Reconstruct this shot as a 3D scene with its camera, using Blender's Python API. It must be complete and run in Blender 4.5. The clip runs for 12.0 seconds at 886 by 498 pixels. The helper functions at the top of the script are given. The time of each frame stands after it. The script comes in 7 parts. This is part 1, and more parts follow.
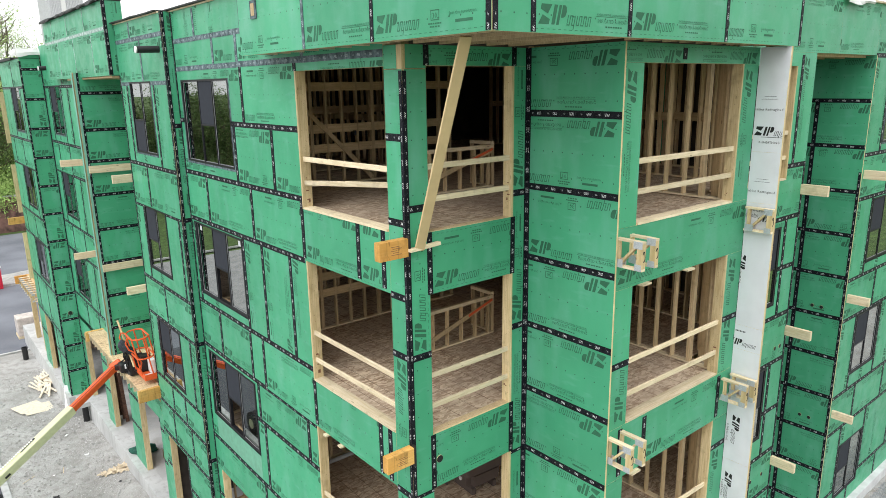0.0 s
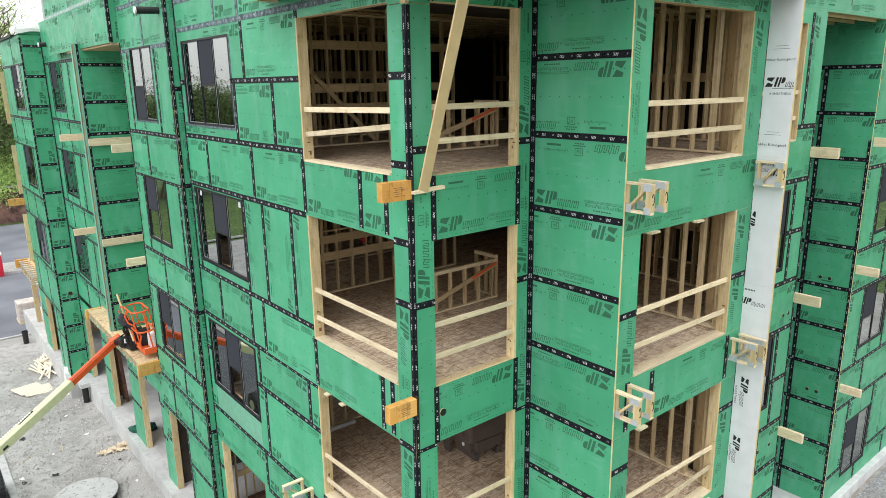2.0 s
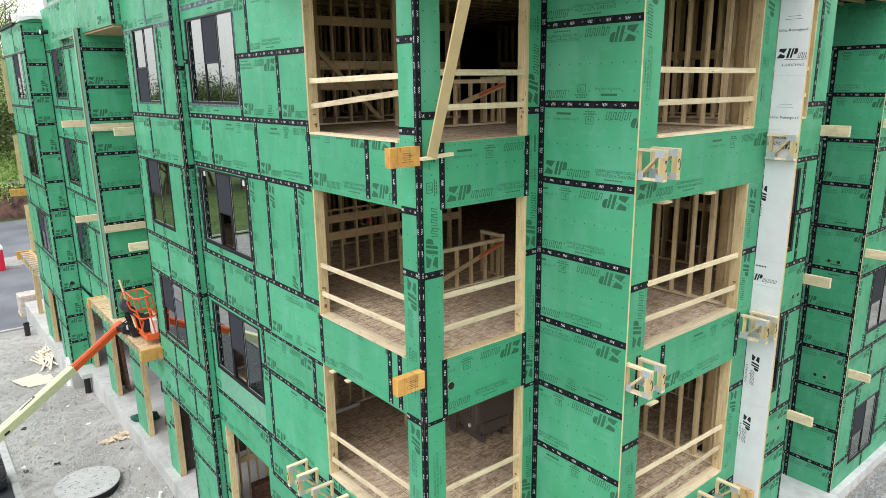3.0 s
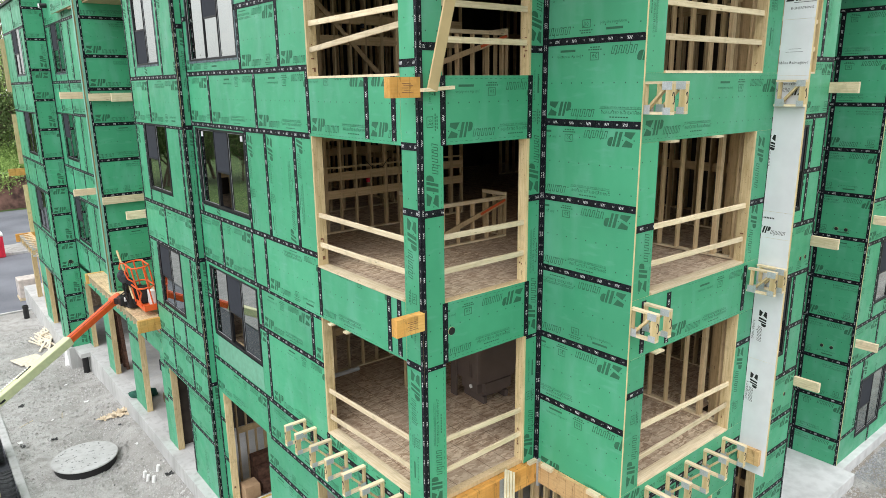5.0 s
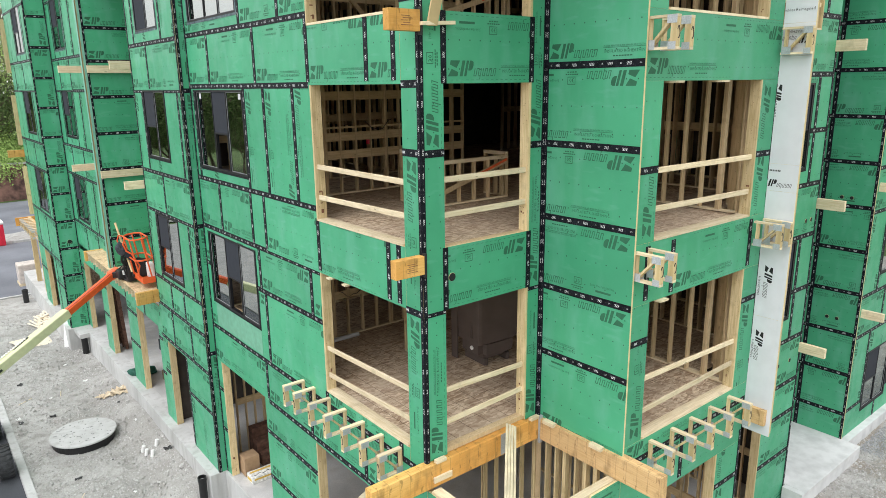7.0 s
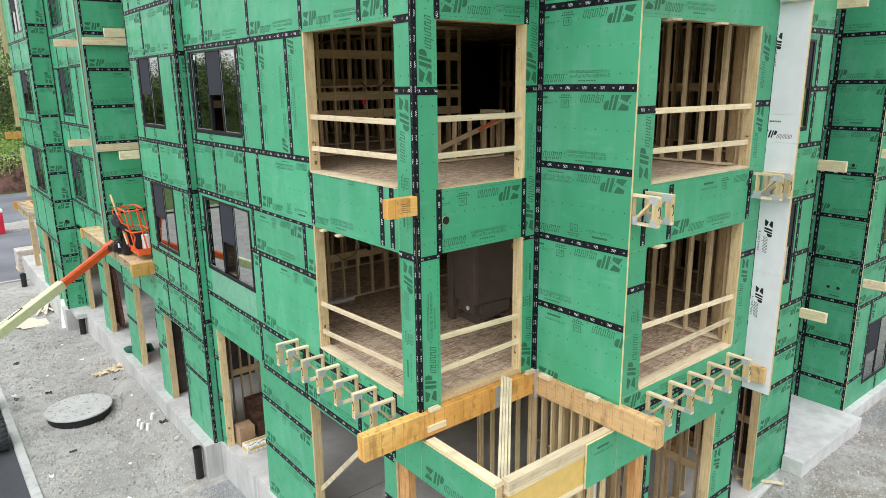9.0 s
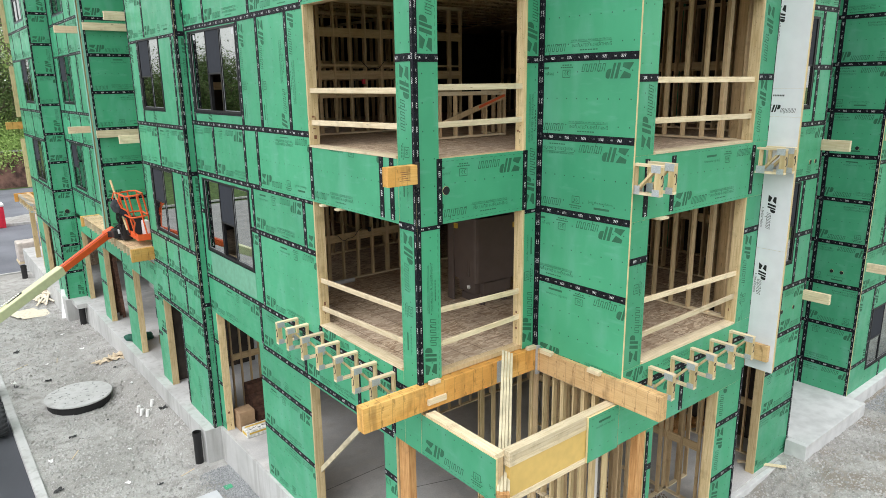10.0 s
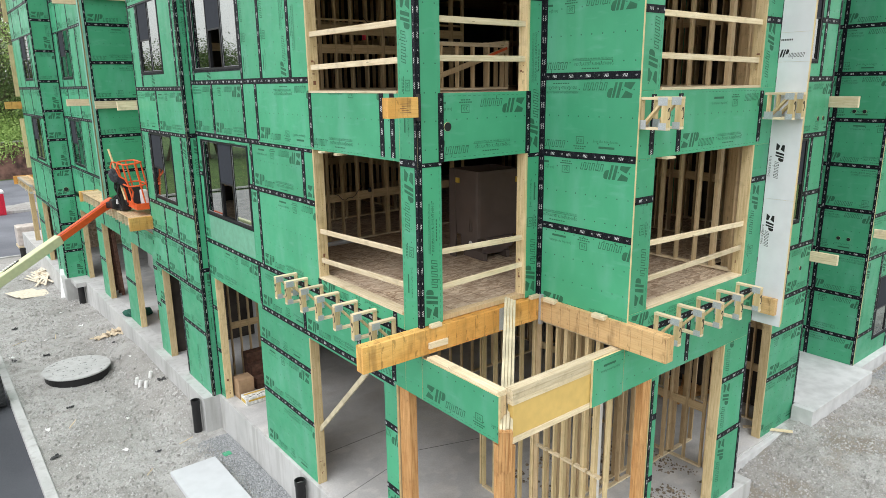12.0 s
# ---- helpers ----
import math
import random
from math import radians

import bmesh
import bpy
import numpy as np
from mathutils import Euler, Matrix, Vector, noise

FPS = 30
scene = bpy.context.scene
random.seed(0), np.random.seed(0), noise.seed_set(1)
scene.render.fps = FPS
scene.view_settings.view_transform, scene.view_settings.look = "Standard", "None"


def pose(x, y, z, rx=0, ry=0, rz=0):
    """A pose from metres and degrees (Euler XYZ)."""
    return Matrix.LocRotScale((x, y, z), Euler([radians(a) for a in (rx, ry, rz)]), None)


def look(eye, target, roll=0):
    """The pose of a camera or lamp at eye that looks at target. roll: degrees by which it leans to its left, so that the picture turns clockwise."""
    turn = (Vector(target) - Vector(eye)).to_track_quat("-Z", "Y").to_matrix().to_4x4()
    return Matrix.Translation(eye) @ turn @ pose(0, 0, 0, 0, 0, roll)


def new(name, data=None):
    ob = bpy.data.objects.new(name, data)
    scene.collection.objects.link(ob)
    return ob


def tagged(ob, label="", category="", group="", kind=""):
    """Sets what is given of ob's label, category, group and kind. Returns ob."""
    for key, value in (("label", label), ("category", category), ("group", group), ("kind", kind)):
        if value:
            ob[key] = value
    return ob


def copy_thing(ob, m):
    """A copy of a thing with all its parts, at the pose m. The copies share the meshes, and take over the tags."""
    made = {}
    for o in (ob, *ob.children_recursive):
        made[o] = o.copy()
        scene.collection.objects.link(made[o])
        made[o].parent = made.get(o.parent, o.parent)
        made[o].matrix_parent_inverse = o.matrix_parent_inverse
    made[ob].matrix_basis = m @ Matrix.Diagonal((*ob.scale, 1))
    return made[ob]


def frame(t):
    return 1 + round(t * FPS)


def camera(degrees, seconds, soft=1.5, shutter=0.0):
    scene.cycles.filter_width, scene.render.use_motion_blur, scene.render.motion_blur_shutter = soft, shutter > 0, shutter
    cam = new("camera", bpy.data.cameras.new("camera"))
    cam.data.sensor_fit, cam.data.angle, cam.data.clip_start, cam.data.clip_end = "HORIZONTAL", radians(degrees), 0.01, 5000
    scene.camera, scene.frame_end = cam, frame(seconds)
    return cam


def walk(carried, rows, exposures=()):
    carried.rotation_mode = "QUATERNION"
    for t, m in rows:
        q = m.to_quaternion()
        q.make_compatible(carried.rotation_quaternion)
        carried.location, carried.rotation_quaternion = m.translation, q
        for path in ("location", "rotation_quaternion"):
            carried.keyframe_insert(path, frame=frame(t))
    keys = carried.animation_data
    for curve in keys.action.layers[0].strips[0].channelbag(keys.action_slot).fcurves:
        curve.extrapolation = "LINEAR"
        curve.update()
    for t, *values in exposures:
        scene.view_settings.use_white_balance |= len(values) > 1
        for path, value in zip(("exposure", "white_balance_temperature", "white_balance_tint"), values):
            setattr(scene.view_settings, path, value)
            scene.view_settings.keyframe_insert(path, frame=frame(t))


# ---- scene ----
cam = camera(66.9, 12.0, soft=0.5)
PATH = [
    (0, (-5.781, -7.906, 12.397), (-4.549, -6.404, 11.921), -0.9),
    (0.5, (-5.781, -7.894, 12.193), (-4.55, -6.392, 11.716), -0.9),
    (1, (-5.774, -7.866, 11.989), (-4.545, -6.362, 11.51), -0.9),
    (1.5, (-5.782, -7.853, 11.763), (-4.554, -6.349, 11.285), -0.8),
    (2, (-5.787, -7.847, 11.531), (-4.56, -6.342, 11.053), -0.8),
    (2.5, (-5.802, -7.798, 11.284), (-4.575, -6.292, 10.808), -0.8),
    (3, (-5.851, -7.734, 11.033), (-4.626, -6.227, 10.556), -0.8),
    (5, (-5.825, -7.706, 10.081), (-4.604, -6.196, 9.603), -0.7),
    (5.5, (-5.804, -7.747, 9.886), (-4.583, -6.237, 9.407), -0.7),
    (6, (-5.815, -7.776, 9.664), (-4.595, -6.264, 9.186), -0.7),
    (6.5, (-5.824, -7.777, 9.437), (-4.605, -6.266, 8.958), -0.7),
    (7, (-5.823, -7.723, 9.2), (-4.606, -6.21, 8.721), -0.7),
    (9, (-5.757, -7.824, 8.311), (-4.544, -6.308, 7.832), -0.7),
    (9.5, (-5.764, -7.838, 8.068), (-4.552, -6.321, 7.591), -0.7),
    (10, (-5.758, -7.842, 7.853), (-4.548, -6.323, 7.374), -0.7),
    (10.5, (-5.749, -7.849, 7.623), (-4.54, -6.331, 7.143), -0.7),
    (11, (-5.751, -7.843, 7.383), (-4.543, -6.323, 6.904), -0.7),
    (11.5, (-5.769, -7.834, 7.144), (-4.562, -6.314, 6.664), -0.7),
    (12, (-5.764, -7.833, 6.907), (-4.558, -6.312, 6.427), -0.7),
]
walk(cam, [(t, look(eye, target, roll)) for t, eye, target, roll in PATH], exposures=((0, 0.26), (7, 0.25), (12, 0.17)))

# ---- world, sun, exposure ----
world = bpy.data.worlds.new("overcast_sky")
scene.world = world
world.use_nodes = True
wn, wl = world.node_tree.nodes, world.node_tree.links
sky = wn.new("ShaderNodeTexSky")
sky.sky_type, sky.sun_disc = "NISHITA", False
sky.sun_elevation, sky.sun_rotation = radians(60), radians(248)
sky.air_density, sky.dust_density, sky.ozone_density = 1.0, 4.0, 1.0
hsv = wn.new("ShaderNodeHueSaturation")
hsv.inputs["Saturation"].default_value, hsv.inputs["Value"].default_value = 0.18, 1.5
wl.new(sky.outputs[0], hsv.inputs["Color"])
cloud = wn.new("ShaderNodeMix")
cloud.data_type = "RGBA"
cloud.inputs[0].default_value = 0.6
cloud.inputs[7].default_value = (9.2, 9.25, 9.15, 1)
wl.new(hsv.outputs[0], cloud.inputs[6])
wl.new(cloud.outputs[2], wn["Background"].inputs[0])
wn["Background"].inputs[1].default_value = 0.15
sun = new("sun", bpy.data.lights.new("sun", "SUN"))
sun.data.energy, sun.data.angle, sun.data.color = 1.5, radians(75), (0.94, 0.98, 1.06)
sun.matrix_world = look((-45, -18, 85), (0, 0, 0))


# ---- materials ----
def material(name, rough=0.8, metal=0.0, spec=0.4):
    m = bpy.data.materials.new(name)
    m.use_nodes = True
    b = m.node_tree.nodes["Principled BSDF"]
    b.inputs["Roughness"].default_value = rough
    b.inputs["Metallic"].default_value = metal
    b.inputs["Specular IOR Level"].default_value = spec
    return m, m.node_tree.nodes, m.node_tree.links, b


def mixed(n, l, fac, a, b, mode="MIX"):
    """A colour mix; fac, a and b are sockets or values."""
    node = n.new("ShaderNodeMix")
    node.data_type, node.blend_type = "RGBA", mode
    for key, value in ((0, fac), (6, a), (7, b)):
        if isinstance(value, bpy.types.NodeSocket):
            l.new(value, node.inputs[key])
        elif key == 0:
            node.inputs[0].default_value = value
        else:
            node.inputs[key].default_value = (*value, 1)
    return node.outputs[2]


def calc(n, l, op, a, b=0.0):
    node = n.new("ShaderNodeMath")
    node.operation = op
    for key, value in ((0, a), (1, b)):
        if isinstance(value, bpy.types.NodeSocket):
            l.new(value, node.inputs[key])
        else:
            node.inputs[key].default_value = value
    return node.outputs[0]


def noisy(n, l, scale, detail=4.0, stretch=(1, 1, 1), coord="Object", low=0.35, high=0.65):
    """A noise from 0 to 1 at real-world size."""
    tc, mp = n.new("ShaderNodeTexCoord"), n.new("ShaderNodeMapping")
    mp.inputs["Scale"].default_value = stretch
    nz, ramp = n.new("ShaderNodeTexNoise"), n.new("ShaderNodeMapRange")
    nz.inputs["Scale"].default_value, nz.inputs["Detail"].default_value = scale, detail
    ramp.inputs[1].default_value, ramp.inputs[2].default_value = low, high
    l.new(tc.outputs[coord], mp.inputs[0])
    l.new(mp.outputs[0], nz.inputs["Vector"])
    l.new(nz.outputs[0], ramp.inputs[0])
    return ramp.outputs[0]


def relief(n, l, b, height, strength=0.3, distance=0.01):
    bump = n.new("ShaderNodeBump")
    bump.inputs["Strength"].default_value, bump.inputs["Distance"].default_value = strength, distance
    l.new(height, bump.inputs["Height"])
    l.new(bump.outputs[0], b.inputs["Normal"])


def piece_tint(n, l, low, high):
    """A brightness that differs from piece to piece."""
    info, ramp = n.new("ShaderNodeObjectInfo"), n.new("ShaderNodeMapRange")
    ramp.inputs[3].default_value, ramp.inputs[4].default_value = low, high
    l.new(info.outputs["Random"], ramp.inputs[0])
    return ramp.outputs[0]


def scaled(n, l, colour, factor):
    hs = n.new("ShaderNodeHueSaturation")
    l.new(colour, hs.inputs["Color"])
    l.new(factor, hs.inputs["Value"])
    return hs.outputs[0]


def green_panel(name, base, dusty):
    m, n, l, b = material(name, 0.5, spec=0.38)
    col = mixed(n, l, noisy(n, l, 0.9, 5), base, tuple(c * 1.13 + 0.006 for c in base))
    col = mixed(n, l, calc(n, l, "MULTIPLY", noisy(n, l, 2.2, 6, (1, 1, 0.35), low=0.5, high=0.8), 0.35), col, dusty)
    uv, sep = n.new("ShaderNodeUVMap"), n.new("ShaderNodeSeparateXYZ")
    l.new(uv.outputs[0], sep.inputs[0])
    # printed nailing dots in rows
    du = calc(n, l, "MULTIPLY", calc(n, l, "SUBTRACT", calc(n, l, "FRACT", calc(n, l, "DIVIDE", sep.outputs[0], 0.2032)), 0.5), 0.2032)
    dv = calc(n, l, "MULTIPLY", calc(n, l, "SUBTRACT", calc(n, l, "FRACT", calc(n, l, "DIVIDE", sep.outputs[1], 0.4064)), 0.5), 0.4064)
    far = calc(n, l, "SQRT", calc(n, l, "ADD", calc(n, l, "MULTIPLY", du, du), calc(n, l, "MULTIPLY", dv, dv)))
    dot = calc(n, l, "LESS_THAN", far, 0.0113)
    col = mixed(n, l, calc(n, l, "MULTIPLY", dot, 0.85), col, tuple(c * 0.25 for c in base))
    # rubbed streaks and specks of sawdust and mud
    col = mixed(n, l, calc(n, l, "MULTIPLY", noisy(n, l, 9, 6, (0.25, 0.25, 1), low=0.58, high=0.75), 0.22), col, dusty)
    col = mixed(n, l, calc(n, l, "MULTIPLY", noisy(n, l, 55, 3, low=0.67, high=0.74), 0.22), col, tuple(c * 0.55 for c in base))
    col = scaled(n, l, col, piece_tint(n, l, 0.9, 1.08))
    l.new(col, b.inputs["Base Color"])
    l.new(calc(n, l, "ADD", calc(n, l, "MULTIPLY", noisy(n, l, 3.0, 4), 0.16), 0.36), b.inputs["Roughness"])
    relief(n, l, b, noisy(n, l, 260, 3, coord="Object"), 0.12, 0.002)
    return m


def grained(name, dark, light, rough=0.7, along="z", knots=True, stained=False):
    """Sawn lumber with long grain, knots and a tint of its own for each piece."""
    m, n, l, b = material(name, rough, spec=0.25)
    stretch = {"x": (0.06, 1, 1), "y": (1, 0.06, 1), "z": (1, 1, 0.06)}[along]
    col = mixed(n, l, noisy(n, l, 38, 5, stretch, low=0.3, high=0.62), dark, light)
    col = mixed(n, l, calc(n, l, "MULTIPLY", noisy(n, l, 90, 3, stretch, low=0.56, high=0.7), 0.2), col, tuple(c * 0.55 for c in dark))
    if knots:
        vor, tc, mp = n.new("ShaderNodeTexVoronoi"), n.new("ShaderNodeTexCoord"), n.new("ShaderNodeMapping")
        mp.inputs["Scale"].default_value = {"x": (1, 4, 4), "y": (4, 1, 4), "z": (4, 4, 1)}[along]
        vor.inputs["Scale"].default_value = 1.6
        l.new(tc.outputs["Object"], mp.inputs[0])
        l.new(mp.outputs[0], vor.inputs["Vector"])
        col = mixed(n, l, calc(n, l, "MULTIPLY", calc(n, l, "LESS_THAN", vor.outputs["Distance"], 0.07), 0.7), col, tuple(c * 0.35 for c in dark))
    if stained:
        if along == "x":
            col = mixed(n, l, calc(n, l, "MULTIPLY", noisy(n, l, 0.8, 4, low=0.42, high=0.6), 0.65), col, (0.6, 0.26, 0.045))
        # pencil lines across the face and dark runs that start from them
        tc2, sp = n.new("ShaderNodeTexCoord"), n.new("ShaderNodeSeparateXYZ")
        l.new(tc2.outputs["Object"], sp.inputs[0])
        run = calc(n, l, "FRACT", calc(n, l, "DIVIDE", sp.outputs[0 if along == "x" else 1], 0.2032))
        line = calc(n, l, "LESS_THAN", run, 0.045)
        col = mixed(n, l, calc(n, l, "MULTIPLY", line, 0.58), col, tuple(c * 0.45 for c in dark))
        burn = calc(n, l, "MULTIPLY", calc(n, l, "LESS_THAN", run, 0.3), noisy(n, l, 16, 6, (1, 1, 0.5), low=0.55, high=0.63))
        col = mixed(n, l, calc(n, l, "MULTIPLY", burn, 0.5), col, (0.1, 0.045, 0.015))
        drip = calc(n, l, "MULTIPLY", noisy(n, l, 7, 6, (1, 1, 0.25), low=0.53, high=0.68), noisy(n, l, 1.3, 3, low=0.4, high=0.58))
        col = mixed(n, l, calc(n, l, "MULTIPLY", drip, 0.5), col, (0.1, 0.05, 0.02))
    col = mixed(n, l, calc(n, l, "MULTIPLY", noisy(n, l, 1.7, 3), 0.25), col, tuple(c * 0.7 for c in dark))
    # mud smudges and dark specks from handling
    col = mixed(n, l, calc(n, l, "MULTIPLY", noisy(n, l, 5, 7, low=0.55, high=0.72), 0.35), col, tuple(c * 0.45 for c in dark))
    col = mixed(n, l, calc(n, l, "MULTIPLY", noisy(n, l, 48, 3, low=0.66, high=0.72), 0.6), col, tuple(c * 0.3 for c in dark))
    col = scaled(n, l, col, piece_tint(n, l, 0.82, 1.12))
    l.new(col, b.inputs["Base Color"])
    relief(n, l, b, noisy(n, l, 60, 4, stretch), 0.25, 0.004)
    return m


def plain(name, base, rough=0.7, metal=0.0, spread=0.12, scale=8.0, bump=0.15, spec=0.4):
    m, n, l, b = material(name, rough, metal, spec)
    col = mixed(n, l, noisy(n, l, scale, 5), tuple(c * (1 - spread) for c in base), tuple(min(1, c * (1 + spread)) for c in base))
    col = mixed(n, l, calc(n, l, "MULTIPLY", noisy(n, l, scale * 0.13, 4), 0.3), col, tuple(c * (1 - 2 * spread) for c in base))
    l.new(col, b.inputs["Base Color"])
    if bump:
        relief(n, l, b, noisy(n, l, scale * 9, 4), bump, 0.004)
    return m


def concrete_material():
    """Cast concrete with form marks, trickle stains and fine pores."""
    m, n, l, b = material("grey_concrete", 0.85, spec=0.3)
    col = mixed(n, l, noisy(n, l, 0.7, 6), (0.43, 0.432, 0.42), (0.56, 0.562, 0.55))
    col = mixed(n, l, calc(n, l, "MULTIPLY", noisy(n, l, 5, 5, (1, 1, 0.12), low=0.5, high=0.7), 0.55), col, (0.3, 0.295, 0.275))
    col = mixed(n, l, calc(n, l, "MULTIPLY", noisy(n, l, 45, 4), 0.18), col, (0.34, 0.34, 0.33))
    l.new(col, b.inputs["Base Color"])
    relief(n, l, b, noisy(n, l, 35, 6), 0.25, 0.006)
    return m


GREEN = green_panel("green_sheathing", (0.056, 0.322, 0.169), (0.22, 0.47, 0.4))
FOAM = plain("cream_panel_edge", (0.68, 0.56, 0.3), 0.8)
PRINT = plain("grey_green_ink", (0.028, 0.135, 0.072), 0.7, bump=0)
WHITE_PANEL = plain("white_sheathing", (0.68, 0.695, 0.72), 0.55, spread=0.04, scale=3)
WHITE_BOARD = plain("pale_insulation_board", (0.56, 0.575, 0.59), 0.6, spread=0.05, scale=3)
PORCH_CONCRETE = plain("fresh_pale_concrete", (0.6, 0.605, 0.6), 0.8, spread=0.14, scale=2.6, bump=0.3)
BLACK_INK = plain("black_ink", (0.012, 0.012, 0.013), 0.6, bump=0)
STUD = grained("spruce_stud", (0.49, 0.355, 0.2), (0.63, 0.48, 0.285), along="z")
# near-black colour that paints the shade deep inside the storeys
SHADE_DARK = plain("dark_inner_shade", (0.055, 0.045, 0.037), 0.9, spread=0.3, scale=2)
STUD_X = grained("spruce_board_x", (0.65, 0.525, 0.325), (0.81, 0.695, 0.49), along="x")
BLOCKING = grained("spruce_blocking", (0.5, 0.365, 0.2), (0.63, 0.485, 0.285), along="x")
STUD_Y = grained("spruce_board_y", (0.65, 0.525, 0.325), (0.81, 0.695, 0.49), along="y")
PALE = grained("pale_spruce_upright", (0.54, 0.41, 0.2), (0.72, 0.58, 0.34), along="z")
LVL_X = grained("orange_laminated_beam_x", (0.655, 0.375, 0.105), (0.775, 0.485, 0.16), along="x", knots=False, stained=True)
LVL_Y = grained("tan_laminated_beam_y", (0.64, 0.4, 0.175), (0.75, 0.51, 0.255), along="y", knots=False, stained=True)
LVL_YELLOW = plain("yellow_laminated_header", (0.68, 0.47, 0.15), 0.7, spread=0.06, scale=6, bump=0.1)
POST_WOOD = grained("reddish_post_wood", (0.42, 0.2, 0.07), (0.64, 0.37, 0.155), along="z")
CONCRETE = concrete_material()
STEEL = plain("galvanised_plate", (0.5, 0.53, 0.55), 0.45, 0.35, spread=0.14, scale=60, bump=0.3)
BLACK_FRAME = plain("black_window_vinyl", (0.01, 0.01, 0.012), 0.45, bump=0, spec=0.3)
SCREEN = plain("dark_grey_screen", (0.032, 0.036, 0.045), 0.85, spread=0.05, bump=0, spec=0.2)
BLACK_PLASTIC = plain("black_plastic", (0.015, 0.015, 0.016), 0.45)
ORANGE = plain("orange_lift_paint", (0.72, 0.11, 0.025), 0.45, spread=0.08)
CREAM_PAINT = plain("cream_lift_paint", (0.62, 0.62, 0.38), 0.45, spread=0.06)
WHITE_PAINT = plain("white_plastic", (0.78, 0.78, 0.76), 0.5, spread=0.04)
RED_PLASTIC = plain("red_plastic", (0.6, 0.02, 0.05), 0.5)
MEMBRANE = plain("black_roof_membrane", (0.02, 0.022, 0.02), 0.6)
BIN_GREY = plain("brown_grey_plastic", (0.108, 0.082, 0.072), 0.6, spread=0.08, scale=3)
GREEN_TARP = plain("dark_green_tarp", (0.01, 0.09, 0.06), 0.6)


def slab_material():
    """Trowelled slab with damp patches, sawdust film and hairline cracks."""
    m, n, l, b = material("stained_slab", 0.7, spec=0.35)
    col = mixed(n, l, noisy(n, l, 0.55, 7, low=0.4, high=0.6), (0.42, 0.418, 0.41), (0.62, 0.617, 0.607))
    col = mixed(n, l, calc(n, l, "MULTIPLY", noisy(n, l, 2.4, 7, low=0.52, high=0.66), 0.45), col, (0.64, 0.62, 0.58))
    col = mixed(n, l, calc(n, l, "MULTIPLY", noisy(n, l, 30, 4), 0.2), col, (0.24, 0.235, 0.225))
    col = mixed(n, l, calc(n, l, "MULTIPLY", noisy(n, l, 1.1, 8, low=0.54, high=0.68), 0.4), col, (0.3, 0.275, 0.24))
    l.new(col, b.inputs["Base Color"])
    relief(n, l, b, noisy(n, l, 20, 6), 0.2, 0.005)
    return m


def osb_material():
    m, n, l, b = material("strand_board", 0.75, spec=0.25)
    tc, vor = n.new("ShaderNodeTexCoord"), n.new("ShaderNodeTexVoronoi")
    mp = n.new("ShaderNodeMapping")
    mp.inputs["Scale"].default_value = (1, 2.8, 1)
    vor.inputs["Scale"].default_value = 9
    l.new(tc.outputs["Object"], mp.inputs[0])
    # strands lie every way: a coarse noise bends the pattern
    bend, warp = n.new("ShaderNodeTexNoise"), n.new("ShaderNodeVectorMath")
    bend.inputs["Scale"].default_value = 5.0
    warp.operation = "MULTIPLY_ADD"
    warp.inputs[1].default_value = (0.35, 0.5, 0.35)
    l.new(tc.outputs["Object"], bend.inputs["Vector"])
    l.new(bend.outputs["Color"], warp.inputs[0])
    l.new(mp.outputs[0], warp.inputs[2])
    l.new(warp.outputs[0], vor.inputs["Vector"])
    tint = n.new("ShaderNodeSeparateColor")
    l.new(vor.outputs["Color"], tint.inputs[0])
    col = mixed(n, l, tint.outputs[0], (0.34, 0.225, 0.14), (0.76, 0.62, 0.45))
    col = mixed(n, l, calc(n, l, "MULTIPLY", noisy(n, l, 0.8, 6), 0.5), col, (0.46, 0.36, 0.28))
    col = mixed(n, l, calc(n, l, "MULTIPLY", noisy(n, l, 4, 7, low=0.52, high=0.7), 0.5), col, (0.24, 0.14, 0.085))
    # lines ruled across the sheets
    sep = n.new("ShaderNodeSeparateXYZ")
    l.new(tc.outputs["Object"], sep.inputs[0])
    line = calc(n, l, "LESS_THAN", calc(n, l, "FRACT", calc(n, l, "DIVIDE", sep.outputs[0], 0.4064)), 0.03)
    col = mixed(n, l, calc(n, l, "MULTIPLY", line, 0.7), col, (0.1, 0.06, 0.04))
    cross = calc(n, l, "LESS_THAN", calc(n, l, "FRACT", calc(n, l, "DIVIDE", sep.outputs[1], 0.61)), 0.022)
    col = mixed(n, l, calc(n, l, "MULTIPLY", cross, 0.6), col, (0.1, 0.06, 0.04))
    l.new(col, b.inputs["Base Color"])
    relief(n, l, b, vor.outputs["Distance"], 0.2, 0.004)
    return m


